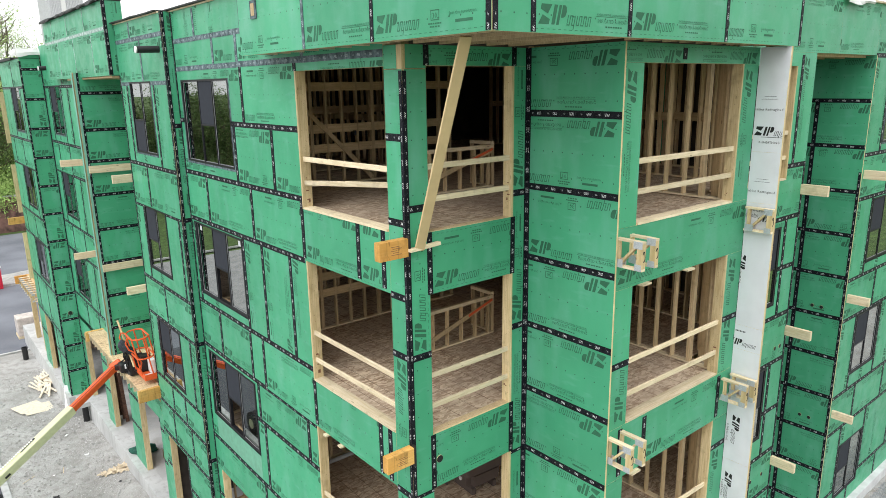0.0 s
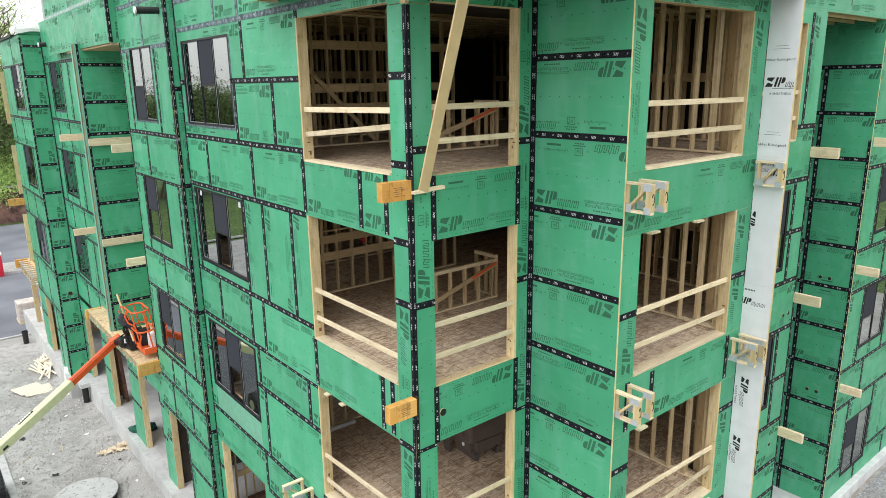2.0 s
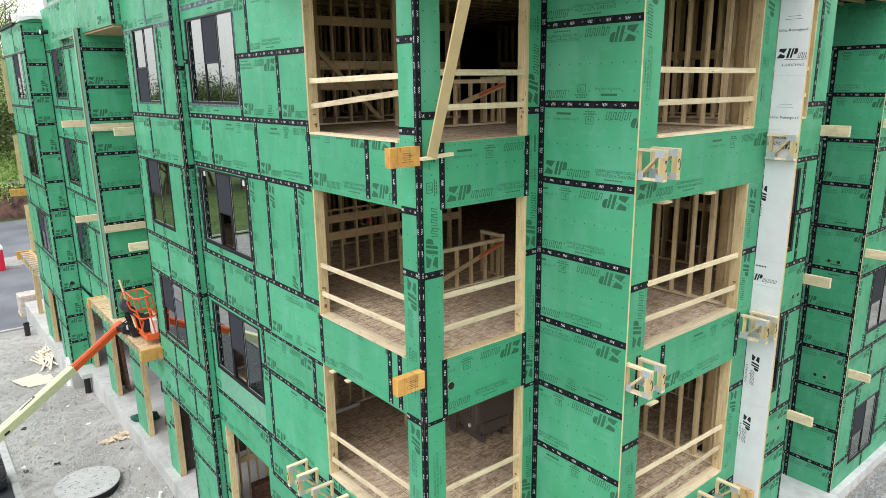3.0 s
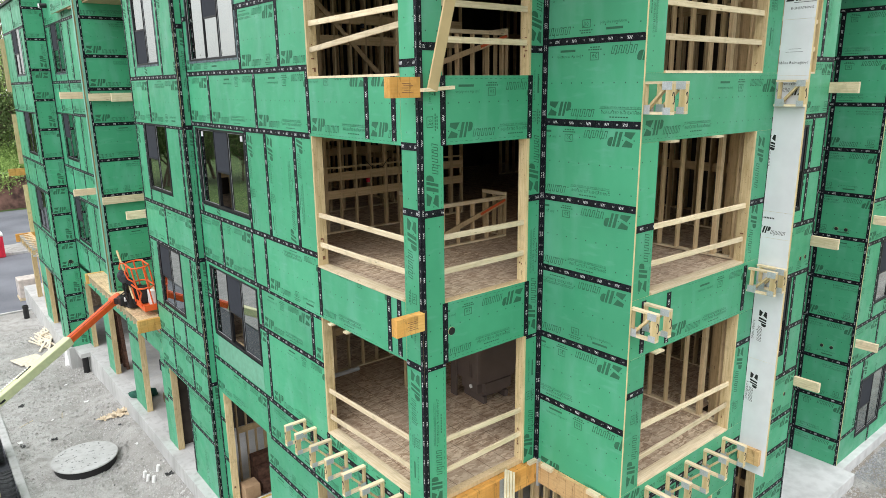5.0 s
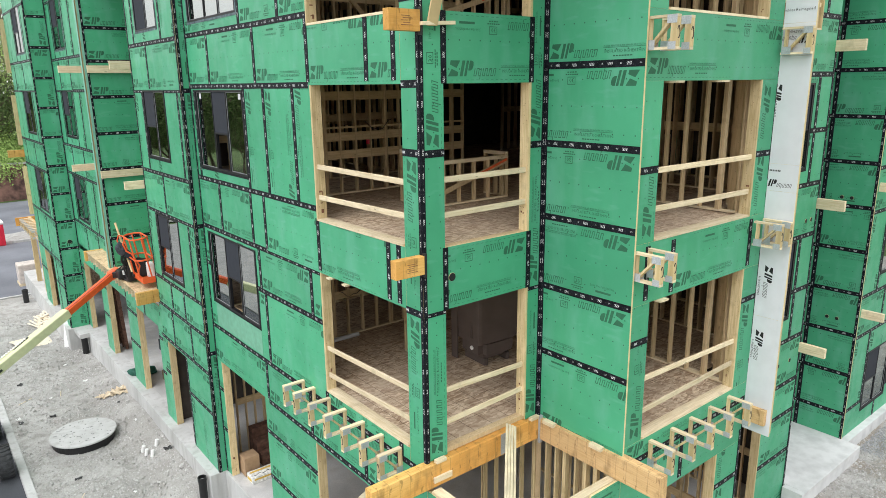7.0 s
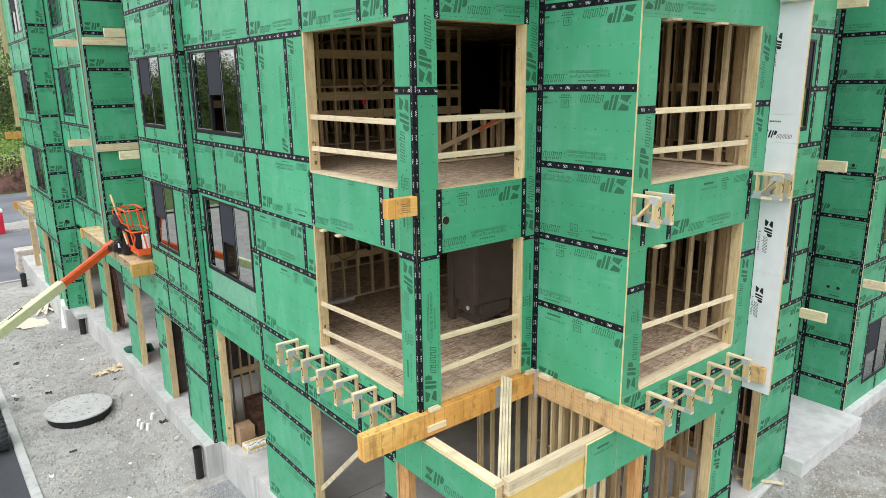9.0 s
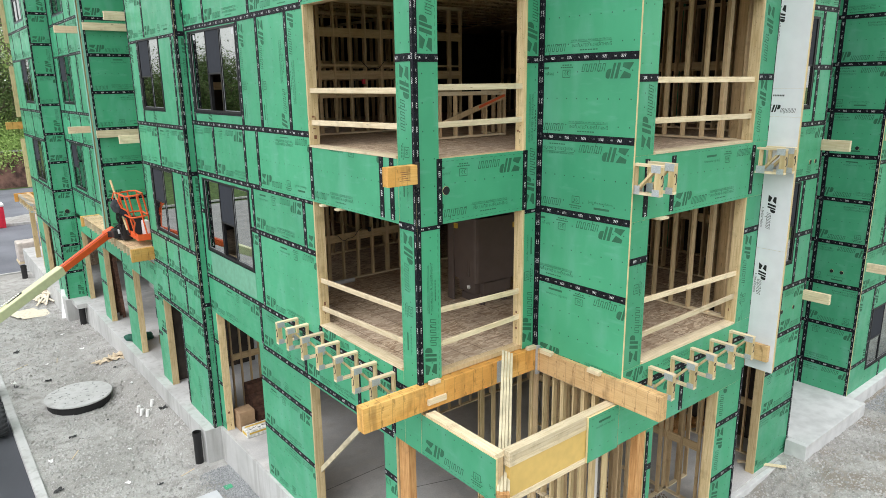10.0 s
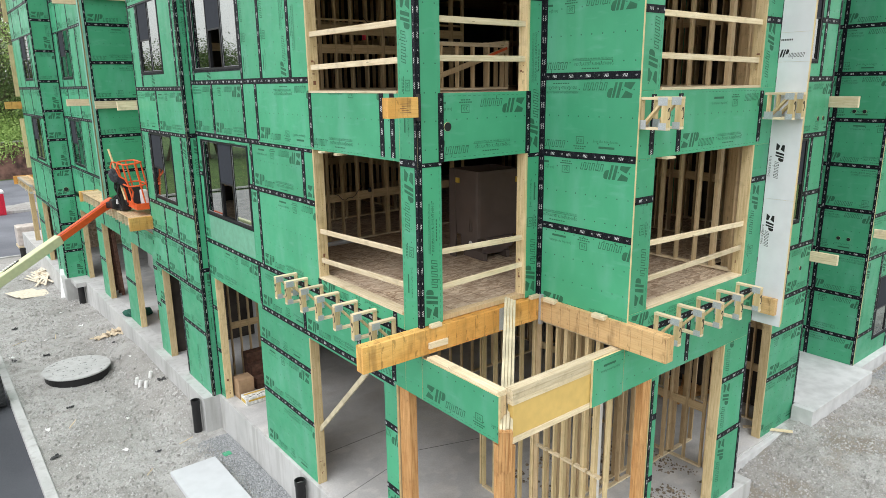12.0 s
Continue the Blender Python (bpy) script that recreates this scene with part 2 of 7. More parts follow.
def tape_material(name, base, ink, worn=None):
    """Seam tape: leaning bold marks and a line of small ones in turn, creases in relief with their glints painted as
    pale flecks; old tape is rubbed pale.
    """
    m, n, l, b = material(name, 0.5, spec=0.13)
    uv, sep = n.new("ShaderNodeUVMap"), n.new("ShaderNodeSeparateXYZ")
    l.new(uv.outputs[0], sep.inputs[0])
    along, across = sep.outputs[0], sep.outputs[1]

    def zone(low, high, reach, stroke, lean, duty):
        step = calc(n, l, "FRACT", calc(n, l, "DIVIDE", along, 0.34))
        here = calc(n, l, "MULTIPLY", calc(n, l, "GREATER_THAN", step, low), calc(n, l, "LESS_THAN", step, high))
        mid = calc(n, l, "LESS_THAN", calc(n, l, "ABSOLUTE", calc(n, l, "SUBTRACT", across, 0.5)), reach)
        run = calc(n, l, "FRACT", calc(n, l, "ADD", calc(n, l, "DIVIDE", along, stroke), calc(n, l, "MULTIPLY", across, lean)))
        return calc(n, l, "MULTIPLY", calc(n, l, "MULTIPLY", here, mid), calc(n, l, "GREATER_THAN", run, duty))

    mark = calc(n, l, "ADD", zone(0.1, 0.36, 0.2, 0.028, 1.6, 0.4), zone(0.6, 0.7, 0.1, 0.014, 0.9, 0.5))
    mark = calc(n, l, "MULTIPLY", mark, noisy(n, l, 90, 2, low=0.42, high=0.5))
    if worn:
        col = mixed(n, l, noisy(n, l, 12, 8, low=0.3, high=0.66), base, worn)
        col = mixed(n, l, calc(n, l, "MULTIPLY", noisy(n, l, 6, 5, low=0.5, high=0.62), 0.75), col, base)
    else:
        col = mixed(n, l, noisy(n, l, 9, 6), base, tuple(c * 1.9 + 0.004 for c in base))
        # sparse pale flecks paint the highlights on the creases
        col = mixed(n, l, calc(n, l, "MULTIPLY", noisy(n, l, 70, 5, low=0.62, high=0.7), 0.14), col, ink)
    l.new(mixed(n, l, calc(n, l, "MULTIPLY", mark, 0.92), col, ink), b.inputs["Base Color"])
    relief(n, l, b, noisy(n, l, 26, 6), 0.45, 0.008)
    return m


def dirt_material(name="stony_dirt", k=1.0):
    m, n, l, b = material(name, 0.95, spec=0.15)
    col = mixed(n, l, noisy(n, l, 0.4, 7, low=0.38, high=0.62), (0.345, 0.338, 0.315), (0.485, 0.48, 0.458))
    col = mixed(n, l, calc(n, l, "MULTIPLY", noisy(n, l, 2.6, 8, low=0.46, high=0.64), 0.65), col, (0.26, 0.248, 0.224))
    col = mixed(n, l, calc(n, l, "MULTIPLY", noisy(n, l, 17, 8, low=0.45, high=0.8), 0.5), col, (0.215, 0.206, 0.19))
    col = mixed(n, l, calc(n, l, "MULTIPLY", noisy(n, l, 42, 6, low=0.45, high=0.8), 0.5), col, (0.54, 0.535, 0.515))
    col = mixed(n, l, calc(n, l, "MULTIPLY", noisy(n, l, 130, 3, low=0.45, high=0.8), 0.35), col, (0.2, 0.193, 0.178))
    if k > 1:
        col = mixed(n, l, calc(n, l, "MULTIPLY", noisy(n, l, 0.9, 6, low=0.48, high=0.62), 0.8), col, (0.25, 0.215, 0.17))
    l.new(scaled(n, l, col, calc(n, l, "MULTIPLY", k, 1.0)), b.inputs["Base Color"])
    relief(n, l, b, noisy(n, l, 30, 10, low=0.2, high=0.8), 0.9, 0.03)
    return m


def asphalt_material(k=1.0):
    m, n, l, b = material("asphalt", 0.9, spec=0.25)
    col = mixed(n, l, noisy(n, l, 0.25, 5), (0.05 * k, 0.054 * k, 0.064 * k), (0.09 * k, 0.096 * k, 0.108 * k))
    col = mixed(n, l, calc(n, l, "MULTIPLY", noisy(n, l, 60, 3), 0.4), col, (0.12 * k, 0.122 * k, 0.128 * k))
    l.new(col, b.inputs["Base Color"])
    relief(n, l, b, noisy(n, l, 90, 4), 0.4, 0.01)
    return m


def brick_material():
    m, n, l, b = material("red_brick", 0.9, spec=0.2)
    col = mixed(n, l, noisy(n, l, 1.4, 7), (0.08, 0.05, 0.045), (0.27, 0.155, 0.125))
    l.new(col, b.inputs["Base Color"])
    relief(n, l, b, noisy(n, l, 9, 5), 0.7, 0.03)
    return m


def leaf_material(name="leaves", dark=(0.05, 0.09, 0.025), light=(0.14, 0.21, 0.065)):
    m, n, l, b = material(name, 0.65, spec=0.3)
    info = n.new("ShaderNodeNewGeometry")
    col = mixed(n, l, info.outputs["Random Per Island"], dark, light)
    l.new(col, b.inputs["Base Color"])
    b.inputs["Transmission Weight"].default_value = 0.0
    return m


def glass_material():
    """Coated glass: it mirrors about a third and dims what is behind it."""
    m, n, l, b = material("coated_window_glass", 0.02)
    clear, gloss, mix = n.new("ShaderNodeBsdfTransparent"), n.new("ShaderNodeBsdfGlossy"), n.new("ShaderNodeMixShader")
    clear.inputs[0].default_value = (0.42, 0.47, 0.45, 1)
    gloss.inputs["Color"].default_value = (0.9, 0.93, 0.92, 1)
    gloss.inputs["Roughness"].default_value = 0.015
    mix.inputs[0].default_value = 0.54
    l.new(clear.outputs[0], mix.inputs[1])
    l.new(gloss.outputs[0], mix.inputs[2])
    l.new(mix.outputs[0], n["Material Output"].inputs[0])
    return m


SLAB_TOP = slab_material()
OSB, TAPE = osb_material(), tape_material("black_seam_tape", (0.0045, 0.005, 0.008), (0.72, 0.73, 0.74))
GREY_TAPE = tape_material("weathered_grey_tape", (0.03, 0.048, 0.055), (0.42, 0.48, 0.49), (0.2, 0.265, 0.285))
BUSH_LEAF = leaf_material("bright_spring_leaves", (0.2, 0.34, 0.08), (0.46, 0.62, 0.2))
FADED = plain("faded_film_patch", (0.15, 0.385, 0.26), 0.45, spread=0.12, scale=6)
PALE_FILM = plain("pale_green_film", (0.2, 0.45, 0.34), 0.5, spread=0.1, scale=5)
PALE_SCRAP = plain("pale_raw_wood", (0.74, 0.66, 0.52), 0.8, spread=0.14, scale=7)
WEATHERED = plain("weathered_pale_board", (0.56, 0.5, 0.34), 0.8, spread=0.2, scale=5, bump=0.3)
PALE_ASPHALT = asphalt_material(2.1)
SILVER_TAPE = tape_material("silver_seam_tape", (0.22, 0.3, 0.27), (0.75, 0.78, 0.77))
DIRT, ASPHALT, BRICK, LEAF, GLASS = dirt_material(), asphalt_material(), brick_material(), leaf_material(), glass_material()
LAWN = plain("rough_grass", (0.075, 0.13, 0.03), 0.9, spread=0.4, scale=2.5, bump=0.6)
BARK = plain("bark", (0.12, 0.09, 0.065), 0.9, scale=20, bump=0.6)


# ---- building helpers ----
def part(name, bm, mat, parent=None, label=""):
    """Links a bmesh as one mesh object under a thing or a part."""
    me = bpy.data.meshes.new(name)
    bm.to_mesh(me)
    bm.free()
    for one in mat if isinstance(mat, (list, tuple)) else [mat]:
        me.materials.append(one)
    ob = new(name, me)
    ob.parent = parent
    return tagged(ob, label)


def thing(name, label, category, group="", kind="", at=(0, 0, 0)):
    ob = new(name)
    ob.location = at
    ob.empty_display_size = 0.1
    return tagged(ob, label, category, group, kind)


QUADS = ((0, 1, 3, 2), (4, 6, 7, 5), (0, 4, 5, 1), (2, 3, 7, 6), (0, 2, 6, 4), (1, 5, 7, 3))


def box(bm, x0, x1, y0, y1, z0, z1):
    vs = [bm.verts.new((x, y, z)) for x in (x0, x1) for y in (y0, y1) for z in (z0, z1)]
    faces = [bm.faces.new([vs[i] for i in q]) for q in QUADS]
    bmesh.ops.recalc_face_normals(bm, faces=faces)
    return vs


def one_box(x0, x1, y0, y1, z0, z1, bevel=0.0):
    bm = bmesh.new()
    box(bm, x0, x1, y0, y1, z0, z1)
    if bevel:
        bmesh.ops.bevel(bm, geom=bm.edges[:], offset=bevel, segments=2, affect="EDGES", profile=0.6)
    return bm


def bar(bm, p, q, w, h, up=(0, 0, 1)):
    """A board from p to q, w wide and h high (h along up)."""
    p, q = Vector(p), Vector(q)
    d = (q - p).normalized()
    side = d.cross(Vector(up)).normalized()
    top = side.cross(d)
    vs = [bm.verts.new(c + side * sx * w / 2 + top * sz * h / 2) for c in (p, q) for sx in (-1, 1) for sz in (-1, 1)]
    faces = [bm.faces.new([vs[i] for i in k]) for k in QUADS]
    bmesh.ops.recalc_face_normals(bm, faces=faces)


def one_bar(p, q, w, h, up=(0, 0, 1), bevel=0.0):
    bm = bmesh.new()
    bar(bm, p, q, w, h, up)
    if bevel:
        bmesh.ops.bevel(bm, geom=bm.edges[:], offset=bevel, segments=1, affect="EDGES")
    return bm


def tube(bm, pts, r, sides=8):
    """A round bar along a line of points."""
    rings = []
    pts = [Vector(p) for p in pts]
    for i, p in enumerate(pts):
        d = (pts[min(i + 1, len(pts) - 1)] - pts[max(i - 1, 0)]).normalized()
        a = d.cross(Vector((0.31, 0.2, 0.93))).normalized()
        c = d.cross(a)
        rings.append([bm.verts.new(p + r * (math.cos(t) * a + math.sin(t) * c)) for t in np.linspace(0, 2 * math.pi, sides, endpoint=False)])
    for a, c in zip(rings, rings[1:]):
        for i in range(sides):
            bm.faces.new((a[i], a[(i + 1) % sides], c[(i + 1) % sides], c[i]))
    bm.faces.new(rings[0][::-1])
    bm.faces.new(rings[-1])


def cylinder(bm, x, y, z0, z1, r, sides=24, r2=None):
    m = Matrix.Translation((x, y, (z0 + z1) / 2))
    bmesh.ops.create_cone(bm, cap_ends=True, segments=sides, radius1=r, radius2=r if r2 is None else r2, depth=z1 - z0, matrix=m)


# ---- walls in their own terms: u along, d outwards, v up ----
def spot(wall, u, d, v):
    kind, place = wall
    return (place - d, u, v) if kind == "A" else (u, place - d, v)


def wbox(bm, wall, u0, u1, d0, d1, v0, v1):
    a, b = spot(wall, u0, d0, v0), spot(wall, u1, d1, v1)
    return box(bm, min(a[0], b[0]), max(a[0], b[0]), min(a[1], b[1]), max(a[1], b[1]), v0, v1)


def leftover(rect, holes):
    """The rectangles that are left of one when holes are taken out."""
    todo = [rect]
    for h in holes:
        nxt = []
        for a0, b0, a1, b1 in todo:
            c0, e0, c1, e1 = max(a0, h[0]), max(b0, h[1]), min(a1, h[2]), min(b1, h[3])
            if c0 >= c1 or e0 >= e1:
                nxt.append((a0, b0, a1, b1))
                continue
            for r in ((a0, b0, a1, e0), (a0, e1, a1, b1), (a0, e0, c0, e1), (c1, e0, a1, e1)):
                if r[2] - r[0] > 1e-4 and r[3] - r[1] > 1e-4:
                    nxt.append(r)
        todo = nxt
    return todo


def clipped(poly, rect):
    """A convex polygon cut to a rectangle."""
    for axis, side, lim in ((0, 1, rect[0]), (0, -1, rect[2]), (1, 1, rect[1]), (1, -1, rect[3])):
        out = []
        for i, p in enumerate(poly):
            q = poly[i - 1]
            ip, iq = side * (p[axis] - lim) >= 0, side * (q[axis] - lim) >= 0
            if ip != iq:
                t = (lim - q[axis]) / (p[axis] - q[axis])
                out.append((q[0] + t * (p[0] - q[0]), q[1] + t * (p[1] - q[1])))
            if ip:
                out.append(p)
        poly = out
        if len(poly) < 3:
            return []
    return poly


def lettering(text, size):
    """Flat triangles of a line of built-in type, from its lower left corner."""
    cu = bpy.data.curves.new("type", "FONT")
    cu.body, cu.size, cu.resolution_u = text, size, 1
    ob = new("type", cu)
    me = ob.evaluated_get(bpy.context.evaluated_depsgraph_get()).to_mesh()
    vs = [tuple(v.co[:2]) for v in me.vertices]
    polys = [[vs[i] for i in p.vertices] for p in me.polygons]
    bpy.data.objects.remove(ob)
    bpy.data.curves.remove(cu)
    return polys


def bars(x, y, w, h, lean=0.0):
    return [(x, y), (x + w, y), (x + w + lean, y + h), (x + lean, y + h)]


def logo(x, y, k=1.0):
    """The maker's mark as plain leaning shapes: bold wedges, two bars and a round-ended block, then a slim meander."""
    e = 0.25  # lean of the uprights

    def put(points):
        return [(x + k * (a + e * c), y + k * c) for a, c in points]

    out = [put(p) for p in (
        [(0.0, 0.0), (0.155, 0.0), (0.155, 0.05), (0.04, 0.09)], [(0.0, 0.14), (0.115, 0.1), (0.155, 0.19), (0.0, 0.19)],
        [(0.19, 0.0), (0.238, 0.0), (0.238, 0.19), (0.19, 0.19)],
        [(0.262, 0.0), (0.3, 0.0), (0.3, 0.19), (0.262, 0.19)], [(0.314, 0.07), (0.35, 0.07), (0.378, 0.085), (0.388, 0.13), (0.378, 0.172), (0.35, 0.19), (0.314, 0.19)])]
    t = 0.0105
    strokes = [(0.418 + 0.036 * i, -0.04 if i == 3 else 0.0, t, 0.14 if i == 3 else 0.1) for i in range(11)]
    strokes += [(0.431 + 0.036 * i, 0.0895 if i % 2 else 0.0, 0.0255, t) for i in range(10) if i != 3]
    return out + [put([(p, q), (p + r, q), (p + r, q + u), (p, q + u)]) for p, q, r, u in strokes]


def moved(polys, x, y):
    return [[(a + x, b + y) for a, b in p] for p in polys]


def half_print(second):
    """The print along one long edge of a sheet, from the left: the mark, then either two lines or a box and a slogan."""
    out = logo(0.08, 0.1, 1.18)
    if second:
        out += moved(lettering("30", 0.1), 1.285, 0.2) + [bars(1.26, 0.18, 0.16, 0.01), bars(1.26, 0.29, 0.16, 0.01), bars(1.26, 0.18, 0.01, 0.12), bars(1.41, 0.18, 0.01, 0.12)]
        out += [bars(1.21 + 0.043 * i, 0.135, 0.034, 0.018) for i in range(6)] + [bars(1.24 + 0.05 * i, 0.1, 0.036, 0.018) for i in range(4)]
        out += moved(lettering("Join the revolution.", 0.062), 1.6, 0.22) + [bars(1.71, 0.13, 0.3, 0.034)]
    else:
        out += moved(lettering("WATER-RESISTIVE & AIR BARRIER PROTECTION", 0.036), 1.14, 0.24) + moved(lettering("INSULATED R-SHEATHING", 0.064), 1.16, 0.155)
        out += [bars(1.32 + 0.05 * i, 0.1, 0.038, 0.018) for i in range(7)] + [bars(1.13, 0.226, 0.78, 0.006)]
    return out + [bars(0.03 + 0.1 * i, 0.045, 0.05, 0.006) for i in range(24)]


HALVES = (half_print(False), half_print(True))
WHITE_SHEET = logo(0.02, 0.3, 0.86) + [bars(0.16, 0.27, 0.4, 0.008)] + moved(lettering("R-SHEATHING", 0.06), 0.12, 0.16)
WHITE_SHEET += moved(lettering("Wall Assemblies Reimagined", 0.07), -0.3, 0.75) + [bars(0.1, 0.95, 0.3, 0.005), bars(0.15, 1.0, 0.22, 0.005)]


def sheathing(wall_ob, wall, u0, u1, rows, holes, mat=None, ink=None, tape=None, prints=True, thick=0.038, taped=True, grey_above=99.0, marks=None, bare=(), slide=None):
    """Sheets on a wall: rows of (v0, v1, cuts, turn); each sheet is a piece of its own, with its print, and the seams are taped.
    turn: 0 sheets that lie, 1 sheets that stand, 3 those whose print runs down and 4 up, 2 lying sheets upside down, 5 no print, or one turn for each sheet; slide: how far the two prints of a lying sheet are cut off, for all rows or row by row."""
    mat, ink = mat or GREEN, ink or PRINT
    strips = set()
    for at, (v0, v1, cuts, turn) in enumerate(rows):
        shift = slide[at] if isinstance(slide, list) else slide
        edges = [u0, *[c for c in sorted(cuts) if u0 < c < u1], u1]
        turns = turn if isinstance(turn, tuple) else (turn,) * len(edges)
        for a, b, turn in zip(edges, edges[1:], turns):
            bits = leftover((a + 0.0015, v0 + 0.0015, b - 0.0015, v1 - 0.0015), holes)
            if not bits:
                continue
            bm = bmesh.new()
            uvl = bm.loops.layers.uv.new("sheet")
            for r in bits:
                wbox(bm, wall, r[0], r[2], -thick, 0, r[1], r[3])
            bm.faces.ensure_lookup_table()
            out = Vector(spot(wall, 0, 1, 0)) - Vector(spot(wall, 0, 0, 0))
            for f in bm.faces:
                f.material_index = 0 if abs(f.normal.dot(out)) > 0.9 else 1
                for lp in f.loops:
                    u = lp.vert.co[1 if wall[0] == "A" else 0]
                    lp[uvl].uv = (u - a, lp.vert.co[2] - v0) if turn not in (1, 3, 4) else (lp.vert.co[2] - v0, u - a)
            sheet = part("panel", bm, [mat, FOAM], wall_ob)
            if prints and turn != 5 and (turn in (1, 3, 4) or marks or b - a > 0.72):
                bm = bmesh.new()
                w, h = b - a, v1 - v0
                dice = random.Random(int(a * 97 + v0 * 131) + 7)
                cut, cut_top = shift or (dice.choice((0.0, 0.0, 0.0, 0.5)), dice.choice((0.0, 0.0, 0.1, 0.45)))
                which = dice.randrange(2)
                if marks:
                    polys = marks
                elif turn in (1, 3, 4):
                    polys = HALVES[which] if w < 0.7 else HALVES[which] + [[(2.44 - x, 1.22 - y) for x, y in p] for p in HALVES[1 - which]]
                elif h < 0.95:
                    polys = [[(x - cut, y) for x, y in p] for p in HALVES[which]]
                else:
                    polys = [[(x - cut, y) for x, y in p] for p in HALVES[which]] + [[(w - x + cut_top, h - y) for x, y in p] for p in HALVES[1 - which]]
                for poly in polys:
                    if turn in (1, 3, 4):
                        down = turn == 3 or (turn == 1 and int(a * 10) % 2)
                        q = [(y, max(h, 1.2) - x) for x, y in poly] if down else [(min(1.22, w) - y, x) for x, y in poly]
                    elif turn == 2:
                        q = [(w - x, h - y) for x, y in poly]
                    else:
                        q = poly
                    # to wall terms, so that it reads from outside
                    q = [(b - x, v0 + y) if wall[0] == "A" else (a + x, v0 + y) for x, y in q]
                    for r in bits:
                        c = clipped(q, (r[0] + 0.004, r[1] + 0.004, r[2] - 0.004, r[3] - 0.004))
                        if c:
                            f = bm.faces.new([bm.verts.new(spot(wall, u, 0.0025, v)) for u, v in c])
                            f.normal_update()
                            if f.normal.dot(out) < 0:
                                f.normal_flip()
                if bm.faces:
                    part("print", bm, ink, sheet)
                else:
                    bm.free()
            if taped:
                if a > u0:
                    strips.add((round(a, 3), v0, round(a, 3), v1))
                strips.add((a, v0, b, v0))
    if taped:
        for a, v0, b, v1 in sorted(strips):
            tall = a == b
            if not tall and (abs(v0 - rows[0][0]) < 0.01 or any(abs(v0 - q) < 0.01 for q in bare)):
                continue
            w = 0.056
            rect = (a - w, v0 + w, a + w, v1 - w) if tall else (a, v0 - w, b, v0 + w)
            seam_tape(wall_ob, wall, rect, holes, GREY_TAPE if v0 > grey_above else (tape or TAPE))


def seam_tape(wall_ob, wall, rect, holes=(), mat=None, lift=0.0):
    """One strip of tape; it follows the seam with a slight wander."""
    for r in leftover(rect, holes):
        tall = r[3] - r[1] > r[2] - r[0]
        if max(r[3] - r[1], r[2] - r[0]) < 0.1 or (holes and min(r[3] - r[1], r[2] - r[0]) < 0.058):
            continue
        lo, hi = (r[1], r[3]) if tall else (r[0], r[2])
        mid, w = ((r[0] + r[2]) / 2, (r[2] - r[0]) / 2) if tall else ((r[1] + r[3]) / 2, (r[3] - r[1]) / 2)
        count = max(2, int((hi - lo) / 0.6) + 1)
        bm = bmesh.new()
        uvl = bm.loops.layers.uv.new("strip")
        lay = 0.006 + (0.0025 if tall else 0.0) + lift
        cols = []
        for i in range(count):
            t = lo + (hi - lo) * i / (count - 1)
            off = 0.008 * noise.noise((t * 0.9, mid * 3.7, w * 10 + r[0]))
            pair = []
            for s in (-1, 1):
                u, v = (mid + off + s * w, t) if tall else (t, mid + off + s * w)
                pair.append((bm.verts.new(spot(wall, u, lay, v)), bm.verts.new(spot(wall, u, 0.0005, v)), t, (s + 1) / 2))
            cols.append(pair)
        for p, q in zip(cols, cols[1:]):
            for quad in ((p[0][0], p[1][0], q[1][0], q[0][0]), (p[0][1], p[0][0], q[0][0], q[0][1]), (p[1][0], p[1][1], q[1][1], q[1][0])):
                f = bm.faces.new(quad)
                known = {k[0]: (k[2], k[3]) for k in (*p, *q)} | {k[1]: (k[2], k[3]) for k in (*p, *q)}
                for lp in f.loops:
                    lp[uvl].uv = known[lp.vert]
        bmesh.ops.recalc_face_normals(bm, faces=bm.faces)
        part("seam_tape", bm, mat or TAPE, wall_ob)


def wall_body(name, label, wall, u0, u1, v0, v1, holes, thick=0.14, mat=None, skin=0.04):
    """The framed wall behind the sheets, with its openings."""
    bm = bmesh.new()
    for r in leftover((u0, v0, u1, v1), holes):
        wbox(bm, wall, r[0], r[2], -thick - skin, -skin - 0.001, r[1], r[3])
    return tagged(part(name, bm, mat or STUD), label, "wall", kind="structure")


def lumber(parent, name, p, q, w, h, mat, up=(0, 0, 1), label=""):
    return part(name, one_bar(p, q, w, h, up, 0.004), mat, parent, label)


def opening_frame(wall_ob, wall, hole, sill=True):
    """Bare wood lining the sides, head and sill of an opening."""
    u0, v0, u1, v1 = hole
    for a, b, out in ((u0 - 0.002, u0 + 0.03, -0.042), (u1 - 0.045, u1 + 0.002, 0.004)):
        bm = bmesh.new()
        wbox(bm, wall, a, b, -0.19, out, v0, v1)
        part("jamb", bm, PALE, wall_ob)
    if sill:
        bm = bmesh.new()
        wbox(bm, wall, u0 + 0.04, u1 - 0.04, -0.21, 0.008, v0 - 0.002, v0 + 0.036)
        part("sill", bm, STUD_Y if wall[0] == "A" else STUD_X, wall_ob)


def guard_rails(wall, hole, rails):
    """Two safety boards nailed across an opening; rails: height at the one end and the rise to the other."""
    u0, v0, u1, v1 = hole
    for h, rise in rails:
        bm = one_bar(spot(wall, u0 + 0.03, -0.06, v0 + h), spot(wall, u1 - 0.03, -0.06, v0 + h + rise), 0.038, 0.089, bevel=0.004)
        tagged(part("guard_rail", bm, STUD_Y if wall[0] == "A" else STUD_X), "pale spruce safety board nailed across the open wall", "guard rail", "guard rails")

